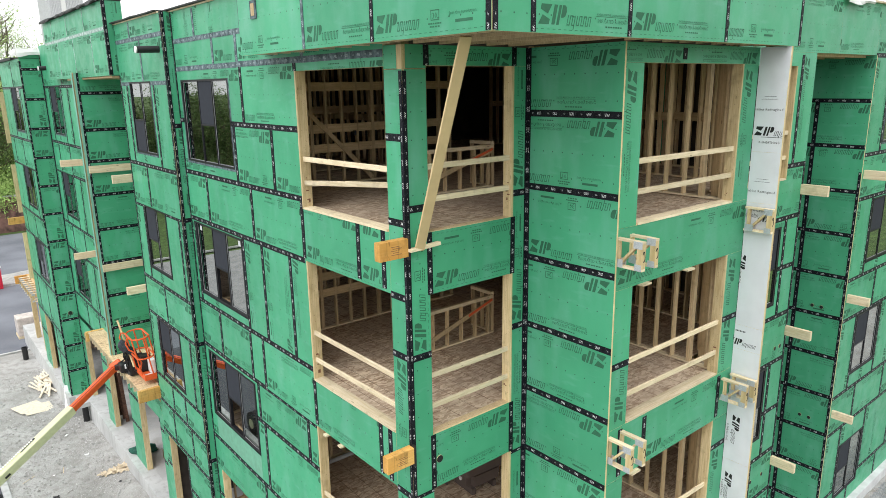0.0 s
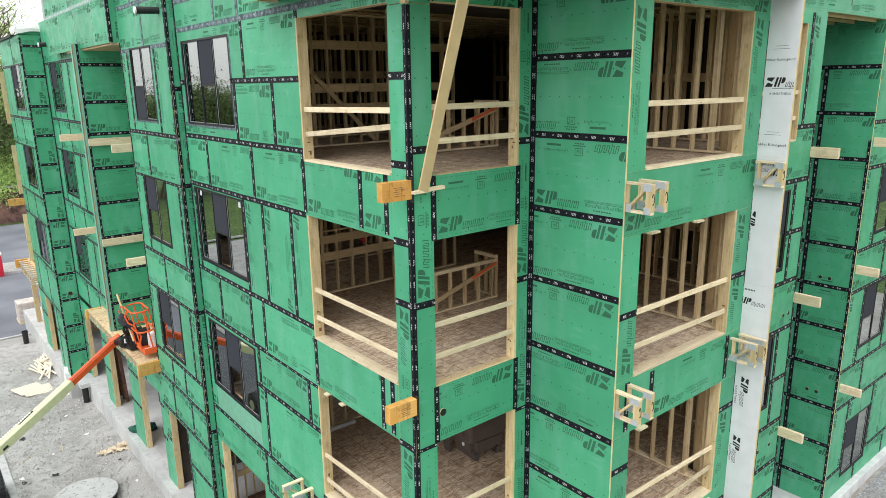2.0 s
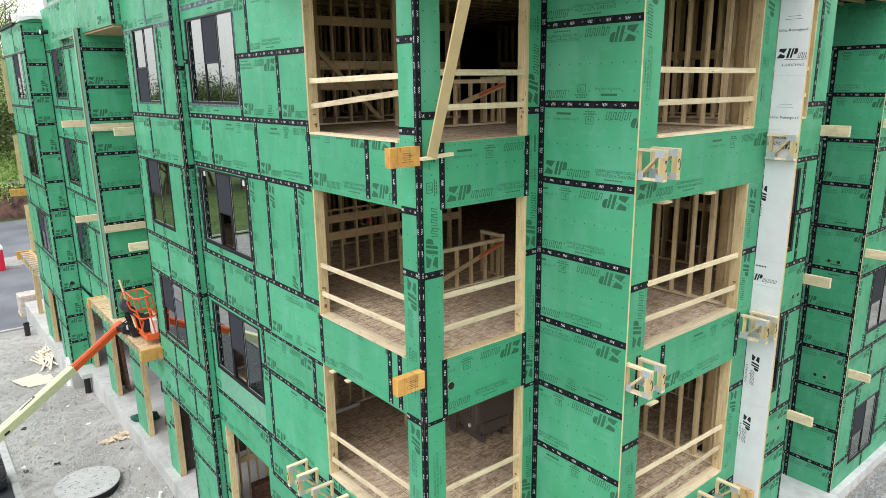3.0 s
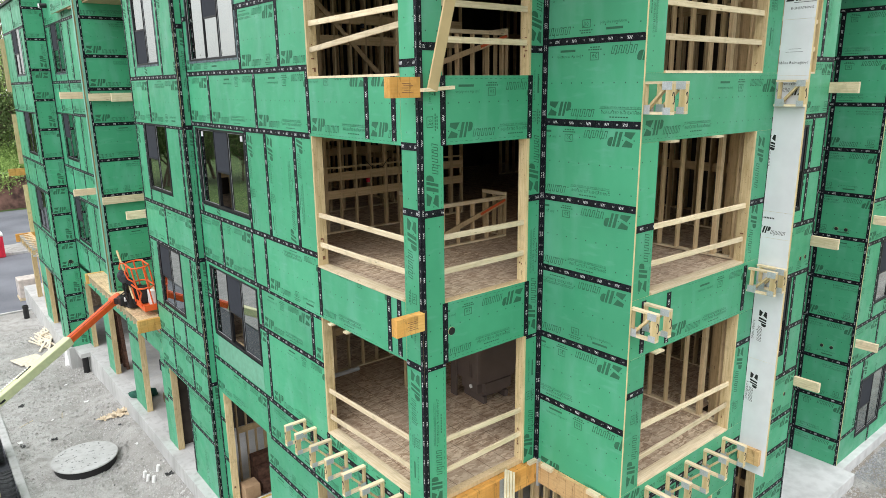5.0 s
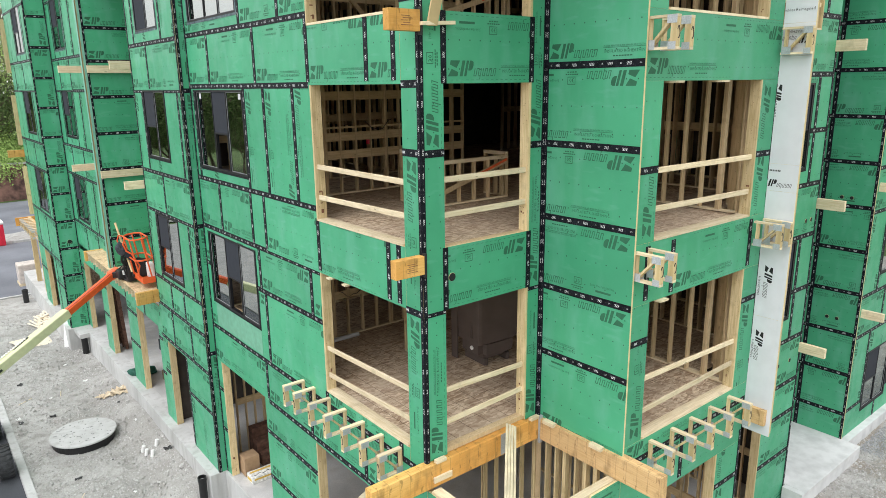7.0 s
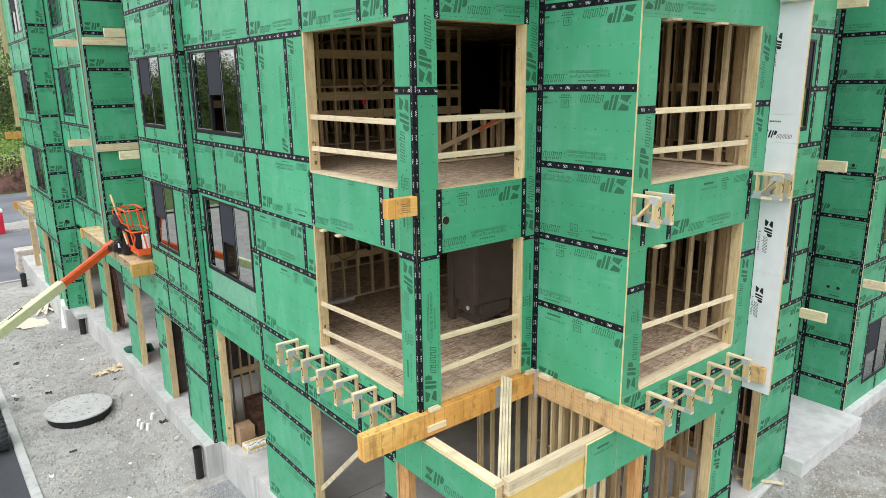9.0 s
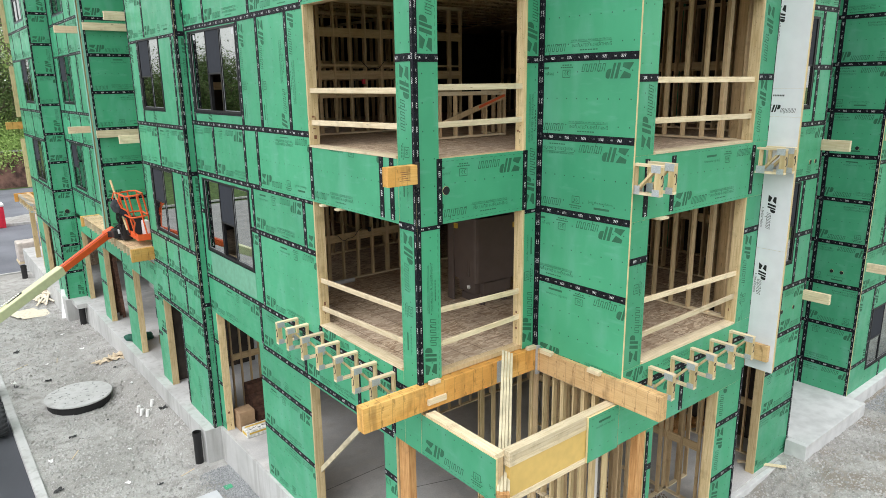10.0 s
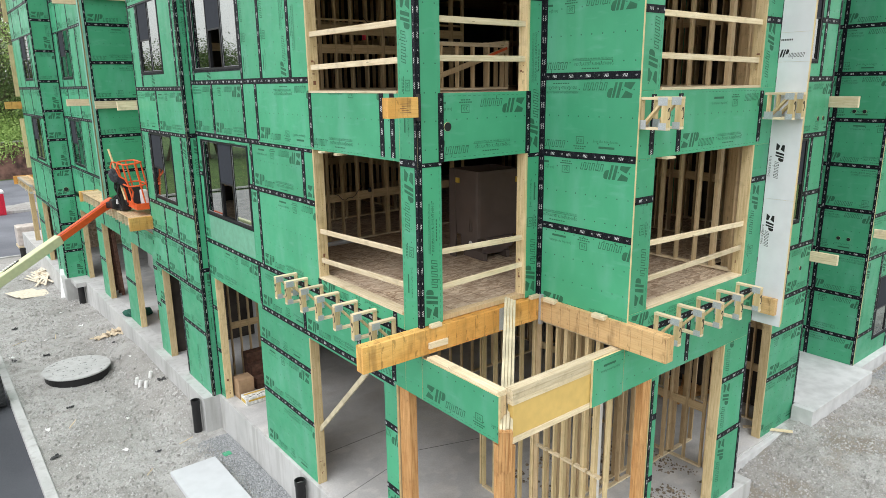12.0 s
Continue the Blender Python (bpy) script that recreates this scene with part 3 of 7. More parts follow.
# ---- the building: levels and planes ----
SLAB, F2, F3, F4, EAVE, ROOF = -1.36, 3.34, 6.77, 10.2, 12.96, 14.2
WEST, BAY, NOTCH, CHEEK, SOUTH, FARS = ("A", 0.0), ("A", -0.22), ("B", 0.0), ("A", 2.58), ("B", -1.85), ("B", -1.22)
WIN = [(F4 + 0.47, F4 + 2.4), (F3 + 0.5, F3 + 2.35), (F2 + 0.46, F2 + 2.3)]
OPEN = [(F4, F4 + 2.47), (F3, F3 + 2.43), (F2, F2 + 2.43)]

# west wall
west_open = [(0.45, a, 3.22, b) for a, b in OPEN]
west_win = [(6.22, a, 9.05, b) for a, b in WIN]
west_low = [(1.1, SLAB, 3.82, 1.95), (6.3, SLAB, 9.02, 2.05)]
west_gap = [(-9, SLAB - 1, 0.73, 2.05)]
holes = west_open + west_win + west_low + west_gap
wall_west = wall_body("wall_west", "green-sheathed framed wall with large window openings", WEST, 0.06, 9.4, SLAB, ROOF, holes)
wall_rows = [
    (SLAB, 0.0, [3.82, 6.3], 0), (0.0, 1.21, [3.82, 6.3], 0), (1.21, 2.05, [3.82, 6.3], 0), (2.05, 3.05, [0.78, 1.86, 3.94, 6.05], 0),
    (3.05, 4.77, [0.7, 3.2, 5.78], 0), (4.77, 5.76, [0.45, 3.6, 5.98], 0), (5.76, 6.99, [0.62, 0.9, 3.2, 5.52, 6.2, 8.0], 0),
    (6.99, 9.2, [3.9, 5.18, 6.15, 9.1], 1), (9.2, 10.38, [0.62, 1.35, 3.26, 5.49, 8.0], 0), (10.38, 11.65, [4.31, 6.1], 0),
    (11.65, 12.86, [3.2, 5.54], 0), (12.86, 13.5, [2.9, 5.65, 6.9], 0), (13.5, ROOF, [5.34, 7.9], 1)]
sheathing(wall_west, WEST, 0.45, 9.4, wall_rows, holes, grey_above=11.7)
sheathing(wall_west, WEST, 0.0, 0.447, [(2.05, 3.05, [], 0), (3.05, 5.76, [], 3), (5.76, 8.22, [], 3), (8.22, 9.2, [], 5), (9.2, 10.38, [], 2), (10.38, 11.65, [], 0), (11.65, 12.62, [], 5)], holes)
for h in west_open:
    opening_frame(wall_west, WEST, h)
for h in west_low:
    opening_frame(wall_west, WEST, h, False)

# the notch at the corner, upper floors only
notch_open = [(0.43, a, 2.25, b) for a, b in OPEN]
wall_notch = wall_body("wall_notch", "green-sheathed wall of the corner recess with open bays", NOTCH, 0.06, 2.575, F2 - 0.08, EAVE, notch_open)
sheathing(wall_notch, NOTCH, 0.039, 0.432, [(F2 - 0.08, 5.76, [], 4), (5.76, 8.21, [], 5), (8.21, 10.6, [], 4), (10.6, 12.62, [], 5)], notch_open)
part("corner_stud", one_box(0.003, 0.058, 0.003, 0.118, 12.62, EAVE), PALE, wall_notch)
sheathing(wall_notch, NOTCH, 0.062, 0.432, [(12.63, EAVE, [], 5)], notch_open, taped=False)
sheathing(wall_west, WEST, 0.122, 0.447, [(12.63, EAVE, [], 5)], west_open, taped=False)
sheathing(wall_notch, NOTCH, 2.248, 2.578, [(F2 - 0.08, 5.76, [], 1), (5.76, 8.21, [], 1), (8.21, 10.6, [], 1), (10.6, 12.67, [], 1), (12.67, EAVE, [], 0)], notch_open)
for z0, z1 in ((5.77, F3), (9.2, F4), (12.67, EAVE)):
    sheathing(wall_notch, NOTCH, 0.435, 2.245, [(z0, z1, [], 2 if z0 > 9 else 0)], notch_open)
    for u in (0.435, 2.245):
        seam_tape(wall_notch, NOTCH, (u - 0.05, z0, u + 0.05, z1), notch_open)
for h in notch_open:
    opening_frame(wall_notch, NOTCH, h, False)
wall_cheek = wall_body("wall_cheek", "blank green-sheathed side wall of the corner recess", CHEEK, -1.84, -0.002, F2 - 0.3, EAVE, [])
sheathing(wall_cheek, CHEEK, -1.888, -0.004, [
    (F2 - 0.3, 4.55, [], 0), (4.55, 5.77, [], 0), (5.77, 6.99, [], 0), (6.99, 8.22, [], 0), (8.22, 9.46, [], 0), (9.46, 10.7, [], 0),
    (10.7, 11.92, [], 0), (11.92, EAVE, [], 0)], [], slide=[(0.0, 0.42), (1.1, 0.0), (0.52, 0.0), (0.52, 0.0), (0.52, 0.0), (0.0, 0.45), (0.52, 0.0), (0.52, 0.0)])

# south wall beside the notch
south_open = [(3.12, a, 6.12, b) for a, b in OPEN]
south_low = [(3.62, SLAB, 5.75, 2.05)]
holes = south_open + south_low + [(-9, SLAB - 1, 3.42, 2.05)]
wall_south = wall_body("wall_south", "green-sheathed framed wall with tall openings", SOUTH, 2.625, 6.65, SLAB, EAVE, holes)
sheathing(wall_south, SOUTH, 2.622, 6.65, [
    (SLAB, 0.1, [3.62, 5.75], (5, 0, 3)), (0.1, 1.3, [3.62, 5.75], (5, 0, 3)), (1.3, 2.05, [3.62, 5.75], (5, 0, 3)), (2.05, 2.98, [4.42], 2), (2.98, F2, [], 0), (F2, 5.14, [3.12, 6.12], (4, 0, 3)), (5.14, 5.77, [3.12, 6.12], (5, 0, 5)),
    (5.77, F3, [2.99, 3.69, 6.2], 0), (F3, 7.9, [3.12, 6.12], (4, 0, 3)), (7.9, 9.2, [3.12, 6.12], (5, 0, 3)), (9.2, F4, [], 0), (F4, 12.67, [3.12, 6.12], (3, 0, 3)), (12.67, EAVE, [4.2], 2)], holes, bare=(F2, 5.77, F3, 9.2, F4, 12.67))
for h in south_open + south_low:
    opening_frame(wall_south, SOUTH, h, h[1] > 0)

# white fin between the balconies
FIN = ("A", 6.66)
wall_fin = wall_body("wall_fin", "narrow fin wall sheathed in white panels", FIN, -2.36, -1.86, 2.35, EAVE, [], 0.12)
small_type = moved(lettering("R-SHEATHING", 0.06), 0.0, 0.0)
for v0, v1, turn, marks in (
        (2.33, 4.75, 3, logo(0.28, 0.085, 0.78) + moved(small_type, 0.5, 0.02)), (4.75, 7.2, 3, logo(1.42, 0.13, 0.8) + moved(small_type, 1.66, 0.025)),
        (7.2, 7.7, 0, logo(-0.12, 0.08, 0.7) + [bars(0.02 + 0.03 * i, 0.36, 0.02, 0.03) for i in range(7)]), (7.7, 9.6, 3, logo(0.46, -0.05, 0.74)),
        (9.6, 10.15, 2, logo(0.04, 0.22, 0.62) + moved(small_type, 0.1, 0.12)), (10.15, 11.1, 0, moved(lettering("Wall Assemblies Reimagined", 0.07), -0.3, 0.2) + [bars(0.1, 0.4, 0.3, 0.005), bars(0.15, 0.45, 0.22, 0.005)]),
        (11.1, EAVE, 0, WHITE_SHEET)):
    sheathing(wall_fin, FIN, -2.4, -1.856, [(v0, v1, [], turn)], [], WHITE_PANEL, BLACK_INK, taped=False, marks=marks)

# further south walls
far_open = [(7.3, a, 9.72, b) for a, b in OPEN[:1]]
far_win = [(8.0, a, 9.7, b) for a, b in WIN[1:]]
far_low = [(7.2, SLAB, 9.0, 2.0)]
holes = far_open + far_win + far_low
wall_south_2 = wall_body("wall_south_2", "green-sheathed wall between two balcony recesses", FARS, 6.82, 10.62, SLAB, EAVE, holes)
sheathing(wall_south_2, FARS, 6.82, 10.62, [
    (SLAB, 0.1, [9.0], (5, 2)), (0.1, 1.2, [9.0], (5, 2)), (1.2, 2.05, [9.0], (5, 2)), (2.05, 3.2, [9.4], 0), (3.2, 4.4, [9.9], 0), (4.4, 5.7, [9.9], 0), (5.7, 6.9, [9.2], 0), (6.9, 8.1, [9.95], 0),
    (8.1, 9.3, [9.95], 0), (9.3, 10.5, [9.1], 0), (10.5, EAVE, [9.95], 1)], holes)
for h in far_open + far_low:
    opening_frame(wall_south_2, FARS, h, h[1] > 0)
CHEEK2 = ("A", 14.12)
wall_cheek_2 = wall_body("wall_cheek_2", "green-sheathed side wall of a balcony recess", CHEEK2, -1.2, 2.4, SLAB, EAVE, [])
sheathing(wall_cheek_2, CHEEK2, -1.258, 2.4, [(SLAB + 1.2 * i - 0.02 + (0.02 if i == 0 else 0), SLAB + 1.2 * (i + 1) - 0.02, [0.05], (0, 0, 2, 0, 2, 2, 0, 0, 2, 0, 0)[i]) for i in range(11)] + [(SLAB + 13.18, EAVE, [], 0)], [], slide=(1.2, 0.3))
b3_win = [(15.4, a, 17.2, b) for a, b in WIN] + [(15.4, SLAB + 0.9, 17.2, SLAB + 2.75)]
wall_south_3 = wall_body("wall_south_3", "green-sheathed wall with windows beyond the recess", FARS, 14.16, 24.0, SLAB, ROOF, b3_win)
sheathing(wall_south_3, FARS, 14.16, 24.0, [
    (SLAB, -0.14, [16.5, 18.9, 21.3], 0), (-0.14, 2.1, [15.3, 17.3, 19.7, 22], 1), (2.1, 3.3, [16, 18.4, 20.8], 0), (3.3, 5.7, [15.3, 17.3, 19.7], 1), (5.7, 6.9, [16.4, 18.8, 21], 0),
    (6.9, 9.2, [15.3, 17.3, 19.7], 1), (9.2, 10.4, [16.2, 18.6, 21], 0), (10.4, EAVE, [15.3, 17.3], 1), (EAVE, ROOF, [16.5, 18.9], 0)], b3_win)
bm = bmesh.new()
box(bm, 10.45, 14.3, 2.42, 2.6, SLAB, ROOF)
tagged(part("wall_recess", bm, GREEN), "green-sheathed back wall of a balcony recess", "wall", kind="structure")
bm = bmesh.new()
box(bm, 10.47, 10.62, -1.17, 2.42, SLAB, EAVE)
# dark colour stands in for the shade of the room behind the studs
tagged(part("wall_return", bm, SHADE_DARK), "return wall of a balcony recess, coloured dark for shade", "wall", kind="structure")
wall_south_4 = wall_body("wall_south_4", "green-sheathed parapet band over the recess", FARS, 7.05, 14.16, EAVE, ROOF, [])
sheathing(wall_south_4, FARS, 7.05, 14.16, [(EAVE, ROOF, [9.4, 11.8], 0)], [], taped=False)

# bay and the far part of the west side
bay_win = [(10.75, a, 12.6, b) for a, b in WIN]
bay_low = [(11.35, SLAB, 13.0, 1.5)]
wall_bay = wall_body("wall_bay", "green-sheathed shallow bay with narrow windows", BAY, 9.4, 13.5, SLAB, ROOF, bay_win + bay_low)
sheathing(wall_bay, BAY, 9.38, 13.5, [
    (SLAB, 0.4, [11.3, 12.6], 1), (0.4, 1.6, [11.3, 12.6], 0), (1.6, 2.7, [10.6, 12.2], 0), (2.7, 3.6, [10.9, 12.0], 0), (3.6, 5.68, [9.9, 12.7], 1), (5.68, 6.85, [11.6], 0), (6.85, 9.1, [9.7, 12.7], 1),
    (9.1, 10.33, [11.9], 0), (10.33, 12.55, [10.5, 12.9], 1), (12.55, 13.7, [11.3], 0), (13.7, ROOF, [12.1], 0)], bay_win + bay_low, grey_above=12.4)
opening_frame(wall_bay, BAY, bay_low[0], False)
BAYEND = ("B", 9.38)
wall_bay_end = wall_body("wall_bay_end", "narrow green-sheathed end of the bay", BAYEND, -0.2, 0.0, SLAB, ROOF, [], 0.06)
sheathing(wall_bay_end, BAYEND, -0.181, 0.0, [(SLAB, 2.2, [], 1), (2.2, 5.7, [], 1), (5.7, 9.1, [], 1), (9.1, 11.5, [], 1), (11.5, ROOF, [], 1)], [])
LFIN = ("B", 17.2)
wall_left_fin = wall_body("wall_left_fin", "green-sheathed fin wall between two recessed balconies", LFIN, -0.7, 2.2, 2.95, EAVE, [], 0.12)
sheathing(wall_left_fin, LFIN, -0.6, 2.2, [(2.95, 4.1, [], 0), (4.1, 5.3, [], 0), (5.3, 6.5, [], 0), (6.5, 7.7, [], 0), (7.7, 8.9, [], 0), (8.9, 10.05, [], 0), (10.05, 11.1, [], 0), (11.1, 12.3, [], 0), (12.3, EAVE, [], 0)], [])
sheathing(wall_left_fin, LFIN, -0.68, -0.602, [(2.95, 8.0, [], 5), (8.0, EAVE, [], 5)], [], mat=PALE_FILM, taped=False)
part("edge_trim", one_box(-0.726, -0.7205, 17.198, 17.37, 2.95, EAVE - 0.01), PALE_FILM, wall_left_fin, "pale film lapped round the edge")
BLK = ("A", -0.22)
blk_win = [(22.2, a, 24.1, b) for a, b in WIN]
wall_west_2 = wall_body("wall_west_2", "green-sheathed wall with narrow windows", BLK, 19.6, 25.2, 2.3, ROOF, blk_win)
sheathing(wall_west_2, BLK, 19.55, 25.2, [(2.3, 3.6, [21, 23], 0), (3.6, 5.7, [20.6, 22, 24.3], 1), (5.7, 6.9, [21.5, 23.6], 0), (6.9, 9.1, [20.8, 22, 24.3], 1),
    (9.1, 10.33, [21.9, 23.9], 0), (10.33, 12.55, [20.8, 22, 24.3], 1), (12.55, ROOF, [21.6], 0)], blk_win, prints=True)
BLKEND = ("B", 19.55)
wall_west_2_end = wall_body("wall_west_2_end", "green-sheathed side wall of the far recess", BLKEND, -0.2, 2.2, 2.95, EAVE, [], 0.1)
sheathing(wall_west_2_end, BLKEND, -0.181, 2.2, [(2.95, 4.1, [], 0), (4.1, 5.3, [], 0), (5.3, 6.5, [], 0), (6.5, 7.7, [], 0), (7.7, 8.9, [], 0), (8.9, 10.05, [], 0), (10.05, 11.3, [], 0), (11.3, EAVE, [], 0)], [])
bm = bmesh.new()
box(bm, 1.9, 2.1, 13.5, 19.6, 2.3, EAVE)
tagged(part("wall_balcony_back", bm, GREEN), "green-sheathed back wall of recessed balconies", "wall", kind="structure")
bm = bmesh.new()
box(bm, -0.18, 1.9, 13.35, 13.46, 2.3, EAVE)
tagged(part("wall_balcony_side", bm, GREEN), "green-sheathed side wall of a recessed balcony", "wall", kind="structure")
BLOCK = ("B", 25.2)
wall_block_end = wall_body("wall_block_end", "green-sheathed side of the projecting far block", BLOCK, -0.98, -0.2, SLAB, ROOF - 0.5, [], 0.1)
sheathing(wall_block_end, BLOCK, -1.0, -0.24, [(SLAB + 1.22 * i, SLAB + 1.22 * (i + 1), [], 0 if i % 2 else 1) for i in range(12)] + [(SLAB + 14.64, ROOF - 0.3, [], 0)], [])
FARW = ("A", -1.0)
far_w_win = [(26.3, a, 28.4, b) for a, b in WIN]
far_w_open = [(27.2, SLAB, 29.4, 1.6)]
wall_west_3 = wall_body("wall_west_3", "green-sheathed far block with narrow windows", FARW, 25.3, 31.0, SLAB, ROOF - 0.5, far_w_win + far_w_open)
sheathing(wall_west_3, FARW, 25.25, 31.0, [(SLAB, 0.5, [26.6], 1), (0.5, 1.7, [26.6], 0), (1.7, 3.6, [27.4, 29.8], 0), (3.6, 5.7, [26, 28.6], 1), (5.7, 6.9, [27.5, 29.9], 0), (6.9, 9.1, [26, 28.6], 1),
    (9.1, 10.33, [27.5, 29.9], 0), (10.33, 12.55, [26, 28.6], 1), (12.55, ROOF - 0.5, [27.6], 0)], far_w_win + far_w_open)
opening_frame(wall_west_3, FARW, far_w_open[0], False)
for z0, z1 in OPEN:
    part("jamb", one_box(-1.18, -0.93, 31.005, 31.09, z0 - 0.25, z1 - 0.3), PALE, wall_west_3)
    for h in (0.5, 1.05):
        part("rail_end", one_box(-1.0, -0.96, 31.0, 31.7, z0 + h, z0 + h + 0.09), STUD_Y, wall_west_3)

part("beam_end", one_box(-1.68, -0.9, 31.1, 31.24, 5.94, 6.28, 0.004), LVL_X, wall_west_3, "orange laminated beam end")
# corner tapes
for ob, wall, u, v0, v1 in ((wall_west, WEST, 0.032, F2 - 0.1, 12.6), (wall_notch, NOTCH, 0.032, F2 - 0.1, 12.6), (wall_notch, NOTCH, 2.55, F2 - 0.1, EAVE), (wall_cheek, CHEEK, -0.04, F2 - 0.1, EAVE),
                            (wall_west, WEST, 9.34, SLAB, ROOF), (wall_bay, BAY, 9.42, SLAB, ROOF), (wall_bay_end, BAYEND, -0.185, SLAB, ROOF), (wall_bay, BAY, 13.46, 2.9, 12.8),
                            (wall_left_fin, LFIN, -0.57, 2.95, EAVE), (wall_west_2, BLK, 19.6, 2.9, EAVE), (wall_west_2, BLK, 25.16, 2.4, 13.6), (wall_block_end, BLOCK, -0.98, SLAB, 13.6), (wall_block_end, BLOCK, -0.22, SLAB, 13.6),
                            (wall_south, SOUTH, 3.46, SLAB, 2.0), (wall_south, SOUTH, 6.61, SLAB, 2.3), (wall_south_2, FARS, 10.58, SLAB, 10.5), (wall_cheek_2, CHEEK2, -1.22, SLAB, EAVE - 3), (wall_cheek_2, CHEEK2, 0.05, SLAB, 9.0), (wall_south_3, FARS, 14.2, SLAB, 9.5)):
    seam_tape(ob, wall, (u - 0.033, v0, u + 0.033, v1), (), TAPE, 0.004)

# roof boxes that overhang the balconies
def roof_box(name, x0, x1, y0, y1, z0, z1, label):
    bm = bmesh.new()
    box(bm, x0 + 0.04, x1 - 0.04, y0 + 0.04, y1 - 0.04, z0 + 0.06, z1)
    return tagged(part(name, bm, STUD), label, "parapet", kind="structure")


parapet = roof_box("parapet", -0.52, 7.02, -2.38, 4.2, EAVE, 14.9, "green-sheathed parapet box overhanging the corner balconies")
sheathing(parapet, ("A", -0.52), -2.38, 4.2, [(EAVE, 14.18, [-0.07, 1.83], 0), (14.18, 14.9, [1.0], 0)], [], taped=False)
sheathing(parapet, ("B", -2.38), -0.481, 7.02, [(EAVE, 14.18, [0.13, 1.96, 4.43], 0), (14.18, 14.9, [1.2, 3.6], 0)], [], taped=False)
for wall, u in ((("A", -0.52), -0.07), (("A", -0.52), 1.83), (("B", -2.38), 0.13), (("B", -2.38), 1.96), (("B", -2.38), 4.43), (("B", -2.38), 6.96), (("A", -0.52), -2.33), (("B", -2.38), -0.47)):
    seam_tape(parapet, wall, (u - 0.04, EAVE + 0.01, u + 0.04, 14.88), (), TAPE if wall[0] == "B" or u < 0 else GREY_TAPE)
# soffit boards under the overhang
soffit = thing("soffit", "open wooden soffit framing under the parapet overhang", "soffit", kind="structure")
# the sheet's dark colour paints the shade between the joists
part("soffit_sheet", one_box(-0.46, 6.96, -2.32, 4.1, EAVE + 0.05, EAVE + 0.058), SHADE_DARK, soffit)
for i in range(16):
    x = -0.3 + i * 0.47
    part("joist", one_box(x, x + 0.038, -2.33, -0.06 if x < 2.4 else -1.9, EAVE + 0.006, EAVE + 0.048), STUD, soffit)
for i in range(8):
    part("joist", one_box(-0.47, -0.05, 0.2 + i * 0.5, 0.238 + i * 0.5, EAVE + 0.006, EAVE + 0.048), STUD_X, soffit)
parapet_left = roof_box("parapet_left", -0.47, 0.05, 13.52, 22.2, 12.8, 14.85, "green-sheathed parapet box overhanging the far balconies")
sheathing(parapet_left, ("A", -0.47), 13.52, 22.2, [(12.8, 14.1, [15.2, 17.6, 20.0], 0), (14.1, 14.85, [15.9, 18.3, 20.7], 0)], [], taped=False)
sheathing(parapet_left, ("B", 13.52), -0.431, 0.05, [(12.8, 14.85, [], 1)], [], taped=False)
seam_tape(parapet_left, ("A", -0.47), (13.54, 14.05, 22.2, 14.15), (), SILVER_TAPE)
for u, v0, v1 in ((15.2, 12.9, 14.04), (17.6, 12.9, 14.04), (20.0, 12.9, 14.04), (15.9, 14.16, 14.84), (18.3, 14.16, 14.84), (20.7, 14.16, 14.84)):
    seam_tape(parapet_left, ("A", -0.47), (u - 0.022, v0, u + 0.022, v1), (), SILVER_TAPE)
seam_tape(parapet_left, ("B", 13.52), (-0.465, 12.82, -0.38, 14.85), (), TAPE)
seam_tape(parapet_left, ("A", -0.47), (13.49, 12.82, 13.58, 14.85), (), TAPE)
for name, b in (("roof_cap", (-0.53, 7.03, -2.39, 4.21, 14.9, 14.95)), ("roof_cap_left", (-0.48, 0.06, 13.5, 22.2, 14.85, 14.9)), ("roof_cap_far", (-1.02, 0.1, 25.2, 31.0, ROOF - 0.5, ROOF - 0.46))):
    tagged(part(name, one_box(*b, 0.01), MEMBRANE), "black membrane capping the parapet", "roof", kind="structure")
tagged(part("roof", one_box(0.1, 24, -1.1, 31, ROOF - 0.35, ROOF - 0.15), MEMBRANE), "flat black membrane roof deck", "roof", kind="structure")
bm = bmesh.new()
for i in range(14):
    a = 4.3 + i * 0.66
    x = -0.05 if a < 9.3 else -0.27
    z = ROOF + 0.03 + 0.02 * noise.noise((a, 0, 0))
    bar(bm, (x + 0.1, a, z), (x + 0.1, a + 0.66, ROOF + 0.03 + 0.03 * noise.noise((a + 0.66, 0, 0))), 0.3, 0.03)
tagged(part("roof_edge", bm, MEMBRANE), "loose black membrane flap along the roof edge", "roof edge", kind="structure")
tagged(part("roof_edge", one_box(-0.24, 0.1, 9.5, 13.6, ROOF - 0.02, ROOF + 0.012), STUD_Y), "wooden nailer along the roof edge", "roof edge", kind="structure")
tagged(part("roof_edge", one_box(-0.03, 0.1, 4.2, 9.4, ROOF - 0.02, ROOF + 0.012), STUD_Y), "wooden nailer along the roof edge", "roof edge", kind="structure")
